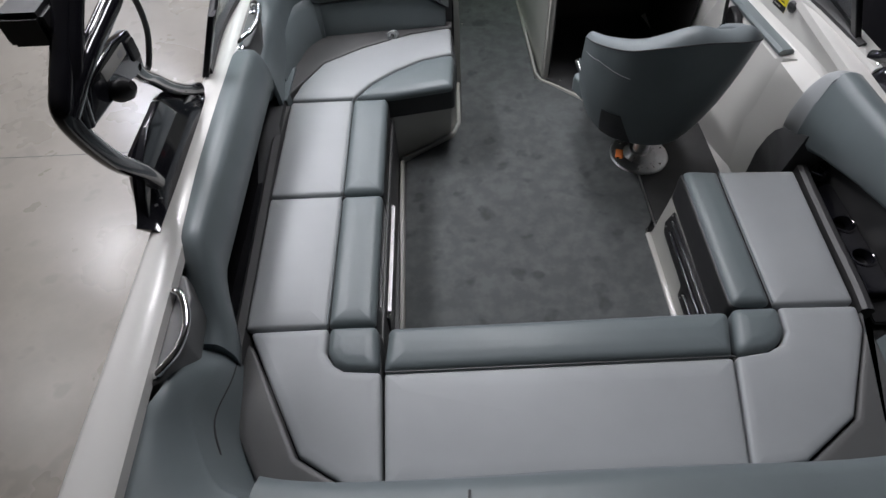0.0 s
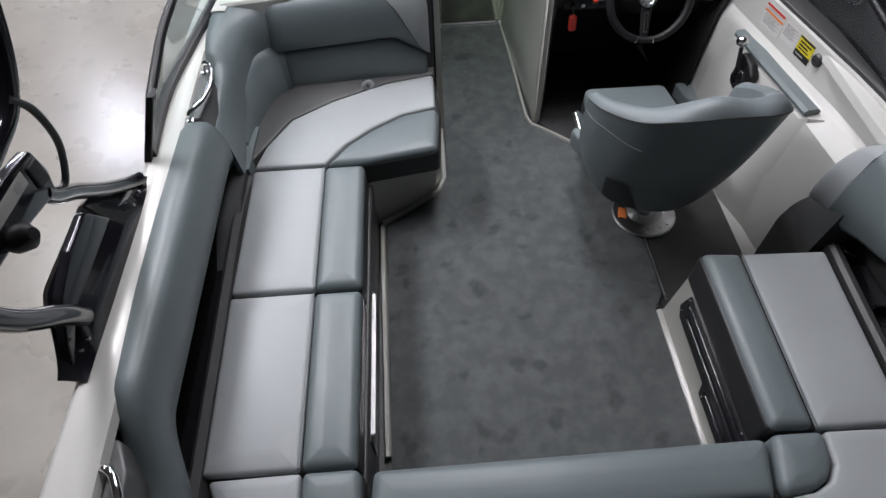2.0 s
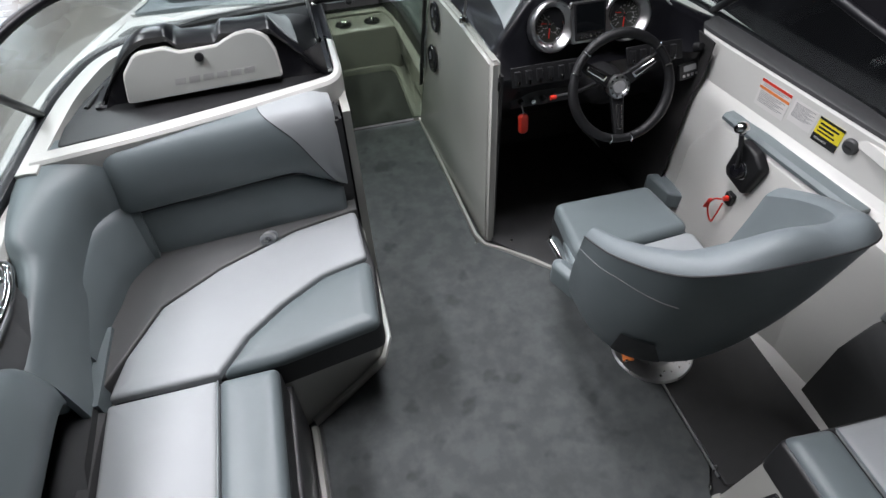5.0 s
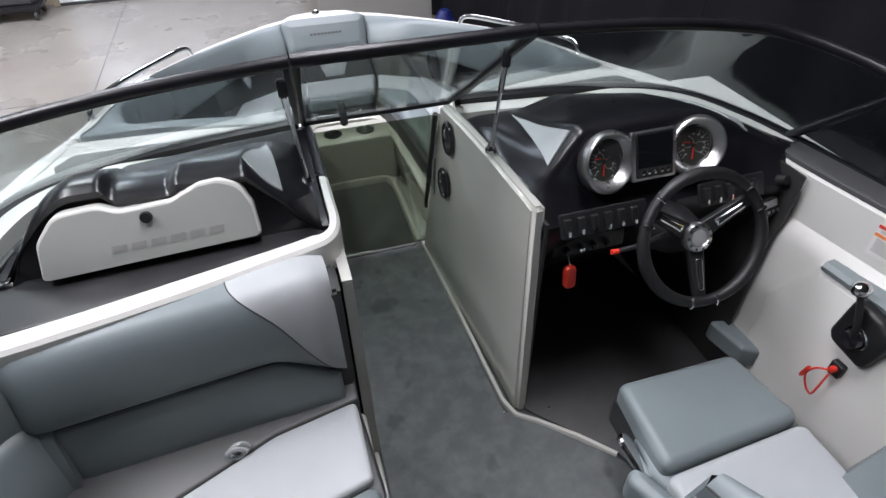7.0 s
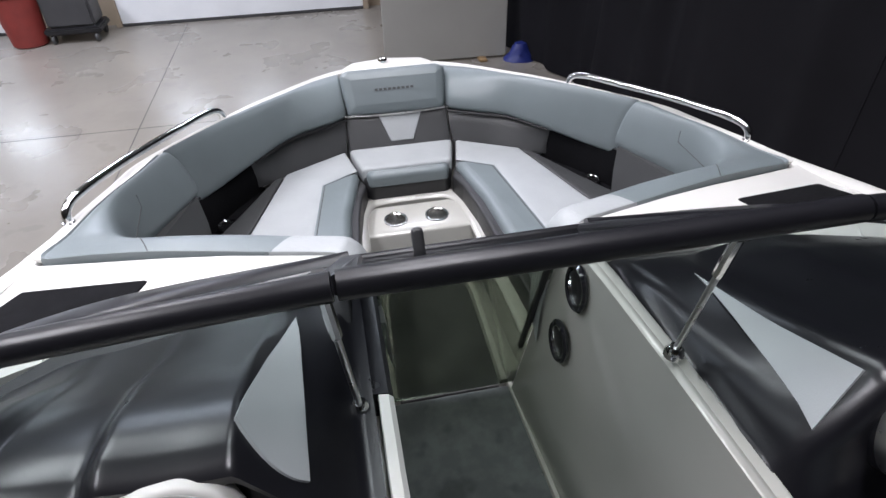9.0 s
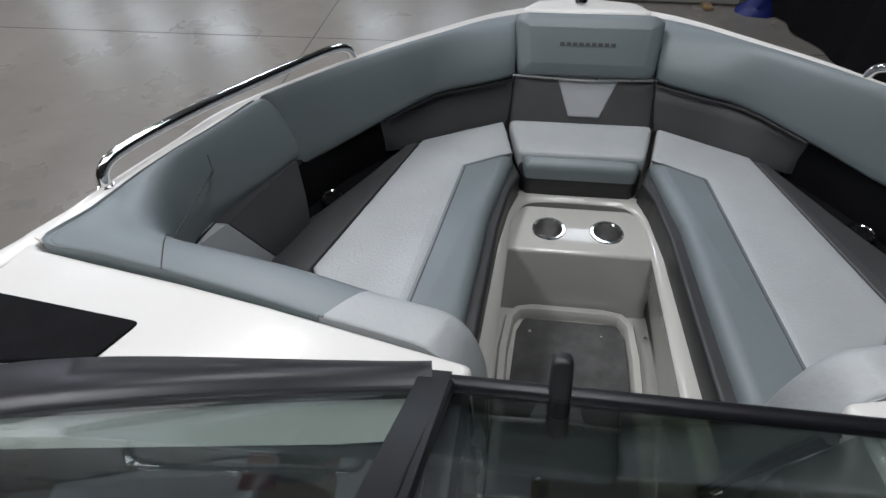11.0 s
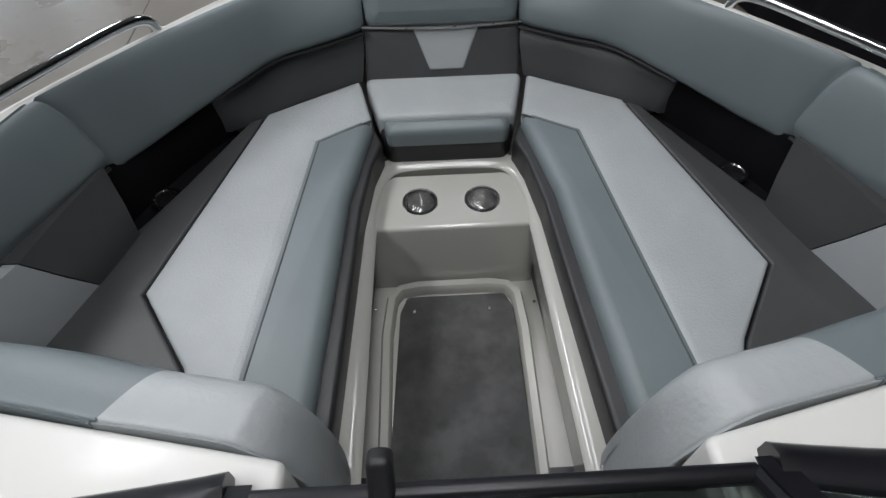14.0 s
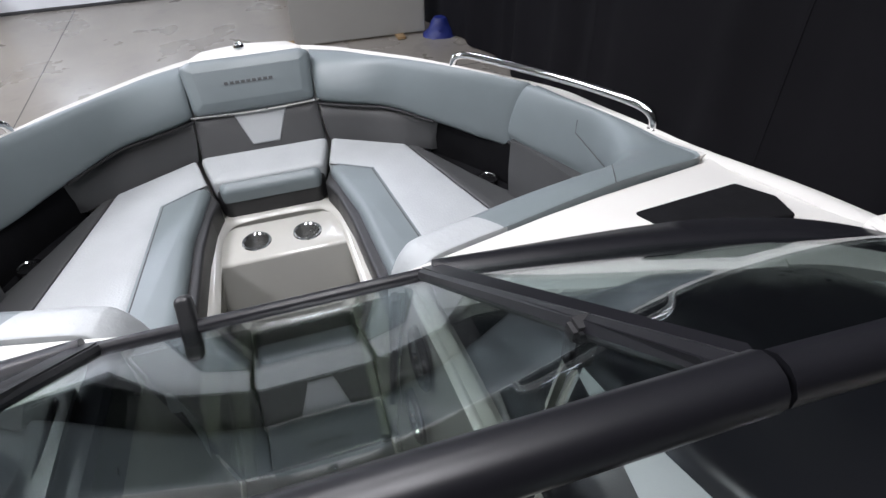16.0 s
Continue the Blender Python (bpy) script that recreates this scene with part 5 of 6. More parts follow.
N = len(CREST) - 1
crest = [[lerp(a, b, t) + V(0, 0, (0.026 + crest_fold(k / N)) * math.sin(math.pi * t) ** 0.8) for k, (a, b) in enumerate(zip(outer[-1], inner[-1]))] for t in (0.06, 0.2, 0.4, 0.6, 0.8, 0.94)]
part("back_shell", sheet(outer, 0), TEAL, chair, "smooth teal vinyl back shell", 70)
part("back_crest", sheet([outer[-1]] + crest + [inner[-1]], 0), MID, chair, "lighter padded crest", 70)
part("back_pad", sheet(inner, 0), MID, chair, "light grey inner back pad", 70)
for e in (0, -1):
    part("back_edge", sheet([[r[e] for r in outer], [lerp(a[e], b[e], 0.5) + V(0, 0.014, 0) for a, b in zip(outer, inner)], [r[e] for r in inner]], 0), TEAL, chair, angle=70)
part("crest_piping", tube(outer[-1], 0.0028, 6, 1), DARKGREY, chair, "black piping")
part("side_seam", tube([lerp(outer[10][k], outer[9][k], max(0, k - 6) / 5) + V(0, -0.001, 0) for k in range(0, 13)], 0.0012, 6, 1), INK, chair, "fine stitched seam")
part("lower_gusset", puff([(0.55, 2.70), (0.72, 2.70), (0.77, 2.75), (0.77, 2.85), (0.55, 2.85)], 0.248, 0.30, 0.015, 0.03, 0, 0), TEAL, chair, "teal lower gusset")
flap = [[outer[k][n] + V((outer[k][n].x - AXIS.x) * 0.015, (outer[k][n].y - AXIS.y) * 0.015, 0) for n in [min(9 + j, 9 + 8 - k) for j in range(9)]] for k in range(5)]
bm = sheet(flap)
bmesh.ops.remove_doubles(bm, verts=bm.verts, dist=0.0002)
part("gusset_flap", bm, BLACK, chair, "black lower flap")
part("recline_lever", puff([(-0.014, -0.05), (0.014, -0.05), (0.018, 0.035), (0.0, 0.05), (-0.018, 0.035)], -0.006, 0.008, 0.004, 0.012, 0, 0, m=pose(0.366, 3.09, 0.385, 20, 35, 18) @ Matrix.Diagonal((1.5, 1.35, 1.3, 1))), CHROME, chair, "chrome adjuster lever")
part("arm_wing", puff([(-0.028, -0.07), (0.03, -0.07), (0.03, 0.055), (0.0, 0.07), (-0.028, 0.05)], 0.31, 0.394, 0.02, 0.025, 0.003, 0.008, m=pose(0.36, 2.995, 0, 0, 0, 22)), TEAL, chair, "padded side wing")

# ---- port dash and glove box ----
pd = thing("passenger_dash", (-0.65, 3.9, 0.6), "black moulded passenger dash with white sill", "dashboard")
part("sill", sweep(spline([(-1.19, 3.470, 0.860), (-0.9, 3.508, 0.864), (-0.5, 3.582, 0.870), (-0.335, 3.613, 0.875), (-0.285, 3.635, 0.876), (-0.264, 3.69, 0.874), (-0.262, 3.80, 0.868), (-0.261, 3.93, 0.857)], 6), lambda s: [(u + 0.012 * (1 - ease(0.22, 0.36, s)) if u > 0 else u * (1 - 0.8 * ease(0.45, 0.62, s)), v) for u, v in ((0.022, -0.10), (0.022, -0.010), (0.014, 0.0), (-0.012, 0.003), (-0.024, -0.004), (-0.026, -0.10))]), WHITE, pd, "white moulded sill running forward along the walkway")
part("sill_trim", sweep(spline([(-0.261, 3.932, 0.858), (-0.261, 4.05, 0.845), (-0.26, 4.345, 0.813)], 6), [(0.022, -0.10), (0.022, -0.010), (0.014, 0.0), (-0.012, 0.003), (-0.024, -0.004), (-0.026, -0.10)]), DASH, pd, "black sill trim below the screen")
rings = []
for z in (0.0, 0.25, 0.5, 0.78, 0.80):
    fwd = 4.545 - 0.185 * z / 0.8
    rings.append([V(-0.272, 3.53, z), V(-0.238 - 0.01 * z, 3.53, z), V(-0.232 - 0.012 * z, fwd, z), V(-0.278, fwd, z)])
part("walkway_wall", skin(rings), LINER, pd, "pale moulded walkway wall", 50)


def hood_row(x):
    """Section of the glove box hood at x, from the tray up its face and forward to the screen."""
    left = math.sin(math.pi / 2 * max(0.0, min(1.0, (x + 1.005) / 0.19)))
    arch = min(max(0.0, min(1.0, (-0.30 - x) / 0.145)), left)
    notch = 0.026 * ease(-0.765, -0.735, x) * (1 - ease(-0.625, -0.595, x))
    top = 0.872 + lerp(0.186, 0.166, ease(-0.75, -0.5, x)) * arch - notch
    lip = 3.684 + 0.3 * (top - 0.87) - 0.004
    end = float(np.interp(x, [-1.03, -1.0, -0.9, -0.8, -0.55, -0.285], [3.90, 3.955, 4.08, 4.14, 4.20, 4.25]))
    back = [(lip + (end - lip) * f, 0.862 + (top - 0.862) * h) for f, h in ((0.22, 0.93), (0.45, 0.66), (0.72, 0.22))]
    return [V(x, 3.635, 0.855), V(x, 3.672, 0.858), V(x, 3.690, 0.862), V(x, lip + 0.016 * arch, top - 0.04 * arch), V(x, lip - 0.010 * arch, top - 0.030 * arch), V(x, lip - 0.012 * arch, top - 0.012 * arch), V(x, lip, top - 0.002), V(x, lip + 0.03, top + 0.003)] + [V(x, y, z) for y, z in back] + [V(x, end, 0.85), V(x, end, 0.80)]


xs = [-1.03 + 0.757 * k / 100 for k in range(101)]
part("hood", sheet([hood_row(x) for x in xs], 0.008), DASH, pd, "black padded hood", 55)
part("tray", puff([(-1.122, 3.502), (-0.765, 3.545), (-0.352, 3.628), (-0.29, 3.66), (-0.29, 4.24), (-0.8, 4.17), (-0.90, 4.09), (-0.985, 3.972), (-1.08, 3.75), (-1.118, 3.60)], 0.79, 0.863, 0.006, [0.015] * 3 + [0.01] * 7, 0, 0), BLACK, pd, "black textured tray")
part("tray_slot", tube([(-1.062, 3.69, 0.866), (-1.027, 3.81, 0.866)], 0.007, 8, 1), RUBBER, pd)
part("dash_inlay", laid(hood_row, 6, V(-0.444, 3.79, 1.012), V(-0.366, 3.735, 0.935), V(-0.395, 4.12, 0.908), belly=1.0), LIGHT, pd, "light blue-grey inlay")
lid = thing("glove_box_lid", (-0.675, 3.68, 0.87), "white glossy glove box lid with black knob", "lid")
LM = pose(-0.675, 3.668, 0.878, 72, 0, 2)
shape = [(-0.250, 0.0), (0.240, 0.006), (0.237, 0.088), (0.217, 0.140), (0.175, 0.163), (0.125, 0.160), (0.090, 0.146), (0.060, 0.133), (-0.055, 0.130), (-0.095, 0.150), (-0.185, 0.146), (-0.236, 0.088)]
part("panel", puff(shape, -0.02, 0.016, 0.008, [0.01, 0.01, 0.04, 0.05, 0.05, 0.05, 0.05, 0.05, 0.05, 0.05, 0.05, 0.05], 0, 0, m=LM), WHITE, lid)
inner = [(x * 0.975 - 0.001, 0.006 + (y - 0.006) * 0.945) for x, y in shape]
part("inset", puff(inner, 0.012, 0.0172, 0.0012, [0.01, 0.01, 0.04, 0.05, 0.05, 0.05, 0.05, 0.05, 0.05, 0.05, 0.05, 0.05], 0, 0, m=LM), LIDPANEL, lid, "pale fine-woven inset")
part("knob", turned([(0, 0.028), (0.012, 0.027), (0.014, 0.022), (0.014, 0.012), (0, 0.012)], 18, LM @ pose(0.0, 0.105, 0)), BLACK, lid, "small black knob")
for k in range(6):
    part("logo_bar", puff([(0, 0), (0.034, 0), (0.039, 0.020), (0.005, 0.020)], 0.0168, 0.0180, 0.0004, 0.003, 0, 0, m=LM @ pose(-0.095 + k * 0.043, 0.032, 0)), LOGOGREY, lid, "pale grey logo shape")

# ---- cockpit lounge, port ----
def lounge_cushion(y0, y1, x_in=-0.616, x_out=-1.085, shift=0.012):
    t = thing("lounge_cushion", (-0.84, (y0 + y1) / 2, 0.30), "light grey lounge cushion with teal front roll", "boat seat", "port lounge cushions")
    part("side_band", puff([(x_out, y0), (x_in + 0.003, y0 + 0.002), (x_in + 0.003, y1 - 0.002), (x_out, y1)], 0.30, 0.412, 0.01, 0.02, 0, 0), SIDE, t, "near-black vinyl side band")
    part("top_panel", puff([(x_out + shift * (y0 < 2), y0 + 0.004), (-0.787, y0 + 0.004), (-0.787, y1 - 0.004), (x_out, y1 - 0.004)], 0.38, 0.440, 0.016, 0.012, 0.006, 0.05), LIGHT, t, "light grey vinyl top")
    part("front_roll", puff([(-0.783, y0 + 0.004), (x_in, y0 + 0.004), (x_in, y1 - 0.004), (-0.783, y1 - 0.004)], 0.404, 0.447, 0.034, 0.02, 0.004, 0.03, seg=6), TEAL, t, "teal vinyl front roll")
    part("piping", tube([(-0.785, y0 + 0.01, 0.440), (-0.785, y1 - 0.01, 0.440)], 0.003, 6, 1), MID, t, "fine seam")


lounge_cushion(1.590, 2.222)
lounge_cushion(2.228, 2.858)
t = thing("lounge_corner_cushion", (-0.7, 3.15, 0.30), "light grey corner lounge cushion with charcoal edge and teal wedge roll", "boat seat")
part("side_band", puff([(-1.09, 2.868), (-0.62, 2.875), (-0.292, 2.930), (-0.270, 3.18), (-0.285, 3.44), (-0.95, 3.40), (-1.09, 3.22)], 0.30, 0.412, 0.01, 0.03, 0, 0), SIDE, t, "near-black vinyl side band")
part("top_panel", puff([(-1.085, 2.872), (-0.783, 2.872), (-0.70, 2.985), (-0.59, 3.078), (-0.45, 3.165), (-0.292, 3.205), (-0.292, 3.445), (-0.515, 3.400), (-0.773, 3.288), (-0.955, 3.170), (-1.05, 3.0)], 0.38, 0.440, 0.014, [0.01, 0.01, 0.05, 0.05, 0.1, 0.02, 0.02, 0.1, 0.1, 0.06, 0.06], 0.004, 0.03), LIGHT, t, "light grey vinyl top")
part("front_roll", puff([(-0.776, 2.868), (-0.60, 2.872), (-0.30, 2.925), (-0.282, 3.197), (-0.446, 3.158), (-0.584, 3.072), (-0.695, 2.978)], 0.405, 0.446, 0.03, [0.01, 0.02, 0.03, 0.03, 0.06, 0.06, 0.06], 0.004, 0.02, seg=6), TEAL, t, "teal vinyl wedge roll")
part("rear_panel", puff([(-1.12, 2.88), (-1.052, 3.00), (-0.956, 3.172), (-0.770, 3.291), (-0.515, 3.402), (-0.285, 3.447), (-0.285, 3.52), (-0.95, 3.48), (-1.13, 3.30)], 0.38, 0.441, 0.008, 0.004, 0, 0), TAUPE, t, "charcoal vinyl rear panel")

base = thing("lounge_seat_box", (-0.8, 2.5, 0), "dark moulded lounge base with pale front edge", "seat box")
part("front", puff([(-0.60, 1.2), (-0.60, 2.868), (-1.1, 2.868), (-1.1, 1.2)], -0.01, 0.30, 0.01, 0.01, 0, 0), DARKGREY, base, "dark grey moulded front")
part("corner", puff([(-1.1, 2.872), (-0.602, 2.888), (-0.41, 3.01), (-0.31, 3.085), (-0.276, 3.17), (-0.268, 3.5), (-1.1, 3.5)], -0.01, 0.30, 0.012, 0.02, 0, 0), LINER, base, "warm grey moulded corner")
part("drawer_slot", box(-0.601, -0.592, 1.72, 2.32, 0.12, 0.27, 0.004), BLACK, base, "black recessed drawer")
part("drawer_pull", box(-0.596, -0.582, 1.74, 2.30, 0.262, 0.282, 0.004), BRUSHED, base, "metal drawer pull")

bk = thing("lounge_back_cushion", (-0.65, 3.5, 0.42), "teal and charcoal lounge backrest with light shoulder panel", "back cushion")
BK = pose(-0.65, 3.455, 0.42, 82, 0, 3.5)
part("lower_panel", puff([(-0.33, -0.02), (0.335, 0.0), (0.335, 0.115), (0.30, 0.135), (0.18, 0.205), (-0.36, 0.185)], -0.10, 0.02, 0.012, 0.015, 0.004, 0.04, m=BK), TEAL, bk, "dark teal lower panel")
SEAMX, SEAMY = [-0.362, 0.17, 0.20, 0.30, 0.35], [0.188, 0.208, 0.202, 0.142, 0.118]


def roll_point(x, v):
    """A point of the lounge back's upper roll: v goes from the seam over the swell to the rear of its top."""
    y0 = float(np.interp(x, SEAMX, SEAMY))
    y1 = float(np.interp(x, [-0.372, -0.33, 0.30, 0.352], [0.418, 0.434, 0.455, 0.435]))
    end = min(1, (x + 0.374) / 0.05, (0.354 - x) / 0.05) ** 0.5
    sec = spline([(y0, -0.02, 0), (y0 + 0.002, 0.018, 0), (lerp(y0, y1, 0.22), 0.018 + 0.034 * end, 0), (lerp(y0, y1, 0.62), 0.018 + 0.038 * end, 0), (lerp(y0, y1, 0.90), 0.012 + 0.022 * end, 0), (y1, -0.03, 0), (y1 - 0.01, -0.10, 0)], 4)
    q = sec[round(v * (len(sec) - 1))]
    return BK @ V(x, q.x, q.y)


def roll_edge(v):
    return lerp(0.325, 0.12, ease(0.1, 0.8, v))


part("upper_roll", sheet([[roll_point(lerp(-0.372, roll_edge(v / 24), u / 20), v / 24) for v in range(25)] for u in range(21)], 0.0), TEAL, bk, "teal vinyl upper roll", 70)
part("shoulder_panel", sheet([[roll_point(lerp(roll_edge(v / 24), 0.352, u / 10), v / 24) for v in range(25)] for u in range(11)], 0.0), LIGHT, bk, "light grey shoulder panel", 70)
part("roll_end", sheet([[roll_point(0.352, v / 24) for v in range(25)], [BK @ V(0.350, 0.3, -0.10)] * 25], 0.0), TEAL, bk, angle=70)
part("panel_seam", tube([roll_point(roll_edge(v / 24), v / 24) for v in range(4, 22)], 0.0018, 6, 1), DARKGREY, bk)
part("piping", tube([BK @ V(-0.36, 0.188, 0.018), BK @ V(0.18, 0.208, 0.022), BK @ V(0.30, 0.138, 0.02), BK @ V(0.335, 0.118, 0.018)], 0.004, 6, 4), CHAR, bk)
hook = thing("seat_strap", (-0.61, 3.37, 0.44), "small grey rolled strap on the lounge seat", "strap")
for k in range(3):
    part("coil", tube([(-0.61 + 0.02 * math.cos(a) + 0.006 * k, 3.365 + 0.006 * k, 0.455 + 0.02 * math.sin(a)) for a in (2 * math.pi * j / 10 for j in range(11))], 0.006, 6, 2), BRUSHED if k == 1 else LIGHT, hook)
part("back_fill", box(-1.2, -0.28, 3.50, 3.64, 0.0, 0.80, 0.01), DARKGREY, base)


LIPS = {-1: [(-1.085, 1.42, 0.41), (-1.10, 2.0, 0.41), (-1.115, 2.6, 0.41), (-1.10, 2.84, 0.41)], 1: [(-1.092, 1.58, 0.41), (-1.106, 1.70, 0.41), (-1.122, 1.95, 0.41), (-1.138, 2.17, 0.412), (-1.145, 2.30, 0.42)]}


def side_bolster(sgn):
    g = (lambda bm: bm) if sgn < 0 else mirrored
    t = thing("side_bolster", (sgn * 1.12, 2.1, 0.5), "teal vinyl padded side bolster along the gunwale", "bolster", "side bolsters")
    rings = []
    for k in range(57):
        y = lerp(1.445, 2.84 if sgn < 0 else 2.36, k / 56)
        if sgn < 0:
            dip, end = 1 - ease(1.44, 1.74, y), 1 - math.sqrt(max(0.0, 1 - (max(0.0, y - 2.68) / 0.16) ** 2))
            xo = float(np.interp(y, [1.44, 1.54, 1.60, 1.66, 1.77, 2.07, 2.35, 2.84], [-1.168, -1.168, -1.174, -1.186, -1.196, -1.222, -1.238, -1.242]))
            xi = lerp(-1.100, -1.050, dip) - 0.05 * end
            zt, zb = 0.812 - 0.21 * dip - 0.19 * end, lerp(0.598, 0.430, dip) - 0.13 * end
        else:
            xo = -1.244
            xi = xo + float(np.interp(y, [1.45, 1.6, 1.8, 2.0, 2.2, 2.36], [0.062, 0.064, 0.078, 0.108, 0.130, 0.142]))
            zt, zb = 0.815, 0.815 - float(np.interp(y, [1.45, 1.8, 2.0, 2.2, 2.36], [0.17, 0.18, 0.215, 0.27, 0.34]))
        w, h = xi - xo, zt - zb
        rings.append([V(xo + w * u, y, zt - h * v) for u, v in ((0.2, 1.0), (0.0, 0.9), (0.0, 0.05), (0.10, 0.0), (0.30, -0.035), (0.5, -0.045), (0.70, -0.02), (0.84, 0.10), (0.97, 0.38), (1.0, 0.56), (0.96, 0.90), (0.80, 1.0))])
    part("pad", g(skin(rings)), TEAL, t, "teal vinyl pad", 70)
    part("pocket_back", g(box(-1.214, -1.202, 1.45, 2.85, 0.30, 0.70, 0) if sgn < 0 else box(-1.252, -1.244, 1.45, 2.5, 0.30, 0.70, 0)), FLEECE if sgn < 0 else DARKGREY, t, "black open side pocket")
    part("pocket_floor", g(box(-1.222 if sgn < 0 else -1.248, -1.10, 1.45, 2.85 if sgn < 0 else 2.5, 0.30, 0.33, 0.004)), FLEECE if sgn < 0 else BLACK, t)
    part("pocket_lip", g(sweep(spline(LIPS[sgn], 6), [(-0.03, -0.1), (-0.03, 0.01), (-0.016, 0.022), (0.012, 0.018), (0.026, 0.0), (0.028, -0.1)] if sgn < 0 else [(-0.024, -0.1), (-0.024, 0.006), (-0.012, 0.018), (0.006, 0.020), (0.020, 0.010), (0.024, -0.006), (0.024, -0.1)])), DARKGREY, t, "dark grey moulded lip")
    return t


side_bolster(-1)
sb = side_bolster(1)
def end_face(s):
    """Section of the rounded forward end, drawing in to a low tip."""
    w, a = 0.142, radians(90 * s)
    full = [(0.0, -0.25), (0.0, -0.01), (0.014, 0.002), (w * 0.5, 0.012), (w * 0.7, 0.006), (w * 0.84, -0.022), (w * 0.97, -0.13), (w, -0.19), (w * 0.95, -0.315), (w * 0.8, -0.34)]
    return [(lerp(u, 0.092, 1 - math.cos(a)), lerp(v, -0.375, 1 - math.cos(a))) for u, v in full]


part("light_end", mirrored(sweep([V(-1.244, 2.355 + 0.160 * math.sin(radians(9 * k)), 0.815) for k in range(11)], lambda s: end_face(s))), LIGHT, sb, "light grey rounded end panel", 70)
part("end_panel", skin([[V(1.09, 2.29, 0.0), V(1.10, 2.53, 0.0), V(1.215, 2.55, 0.0), V(1.215, 2.27, 0.0)], [V(1.075, 2.285, 0.30), V(1.088, 2.52, 0.30), V(1.215, 2.55, 0.30), V(1.215, 2.27, 0.30)], [V(1.07, 2.285, 0.385), V(1.09, 2.50, 0.40), V(1.215, 2.54, 0.40), V(1.215, 2.27, 0.385)], [V(1.082, 2.29, 0.43), V(1.098, 2.485, 0.45), V(1.215, 2.53, 0.45), V(1.215, 2.28, 0.43)], [V(1.105, 2.295, 0.58), V(1.112, 2.46, 0.48), V(1.215, 2.50, 0.48), V(1.215, 2.29, 0.58)]]), CHAR, sb, "charcoal vinyl end panel", 70)

# port corner wing joining side and lounge backrest
t = thing("corner_back_cushion", (-1.1, 3.2, 0.42), "teal vinyl wing backrest in the lounge corner", "back cushion")
WING = [
    ((-1.195, 2.80, 0.680), (-1.165, 2.81, 0.695), (-1.130, 2.82, 0.645), (-1.112, 2.82, 0.43)),
    ((-1.192, 2.97, 0.712), (-1.160, 2.98, 0.738), (-1.128, 2.99, 0.690), (-1.118, 3.00, 0.50)),
    ((-1.205, 3.10, 0.748), (-1.168, 3.11, 0.778), (-1.122, 3.12, 0.730), (-1.115, 3.13, 0.56)),
    ((-1.217, 3.175, 0.812), (-1.180, 3.18, 0.824), (-1.118, 3.19, 0.752), (-1.115, 3.20, 0.60)),
    ((-1.228, 3.33, 0.830), (-1.170, 3.33, 0.838), (-1.095, 3.34, 0.770), (-1.095, 3.35, 0.625)),
    ((-1.222, 3.535, 0.842), (-1.130, 3.45, 0.846), (-1.045, 3.415, 0.775), (-1.045, 3.43, 0.625)),
    ((-1.012, 3.575, 0.850), (-1.010, 3.52, 0.846), (-1.005, 3.455, 0.775), (-1.005, 3.452, 0.605)),
]
rows = list(zip(*[spline([s[k] for s in WING], 5) for k in range(4)]))
part("upper_roll", sheet([spline(r, 5) for r in rows], 0.02), TEAL, t, "teal vinyl upper roll", 75)
part("wing_core", puff([(-1.225, 2.86), (-1.135, 2.88), (-1.125, 3.2), (-1.1, 3.34), (-1.05, 3.43), (-1.02, 3.47), (-1.02, 3.57), (-1.22, 3.54)], 0.40, 0.64, 0.02, 0.03, 0, 0), TEAL, t)
part("lower_panel", sweep(spline([(-1.205, 3.00, 0.58), (-1.205, 3.2, 0.61), (-1.17, 3.36, 0.62), (-1.06, 3.50, 0.61), (-0.98, 3.52, 0.60)], 5), lambda s: [(u * lerp(0.70, 1.0, ease(0.0, 0.35, s)), v) for u, v in ((0.0, -0.25), (0.0, 0.05), (0.07, 0.03), (0.098, 0.0), (0.128, -0.17), (0.12, -0.25))]), TEAL, t, "teal vinyl lower panel", 70)
part("aft_edge", skin([[V(-1.20, 2.85, z), V(-1.10, 2.85, z), V(-1.085 - 0.02 * (z - 0.38) / 0.2, 3.12, z), V(-1.2, 3.12, z)] for z in (0.38, 0.42, 0.455)]), TEAL, t, "teal vinyl edge", 50)
part("pocket_end", skin([[V(-1.21, 2.42 + 0.12 * k, z), V(-1.088 - 0.012 * k, 2.44 + 0.12 * k, z), V(-1.088 - 0.012 * k, 2.85, z), V(-1.21, 2.85, z)] for k, z in enumerate((0.33, 0.40, 0.452))]), CHAR, t, "charcoal vinyl pocket end", 50)


def grab_handle(name, pts, at, plate):
    t = thing(name, at, "curved polished steel grab handle on the gunwale", "handle", "grab handles")
    part("bar", tube(pts, 0.0115, 10, 6), CHROME, t)
    for p in (pts[0], pts[-1]):
        part("foot", turned([(0, 0), (0.02, 0), (0.02, 0.004), (0.012, 0.01), (0, 0.01)], 14, pose(p[0], p[1], p[2] - 0.002)), CHROME, t)
    part("recess", plate, SATIN, t, "satin steel recess")


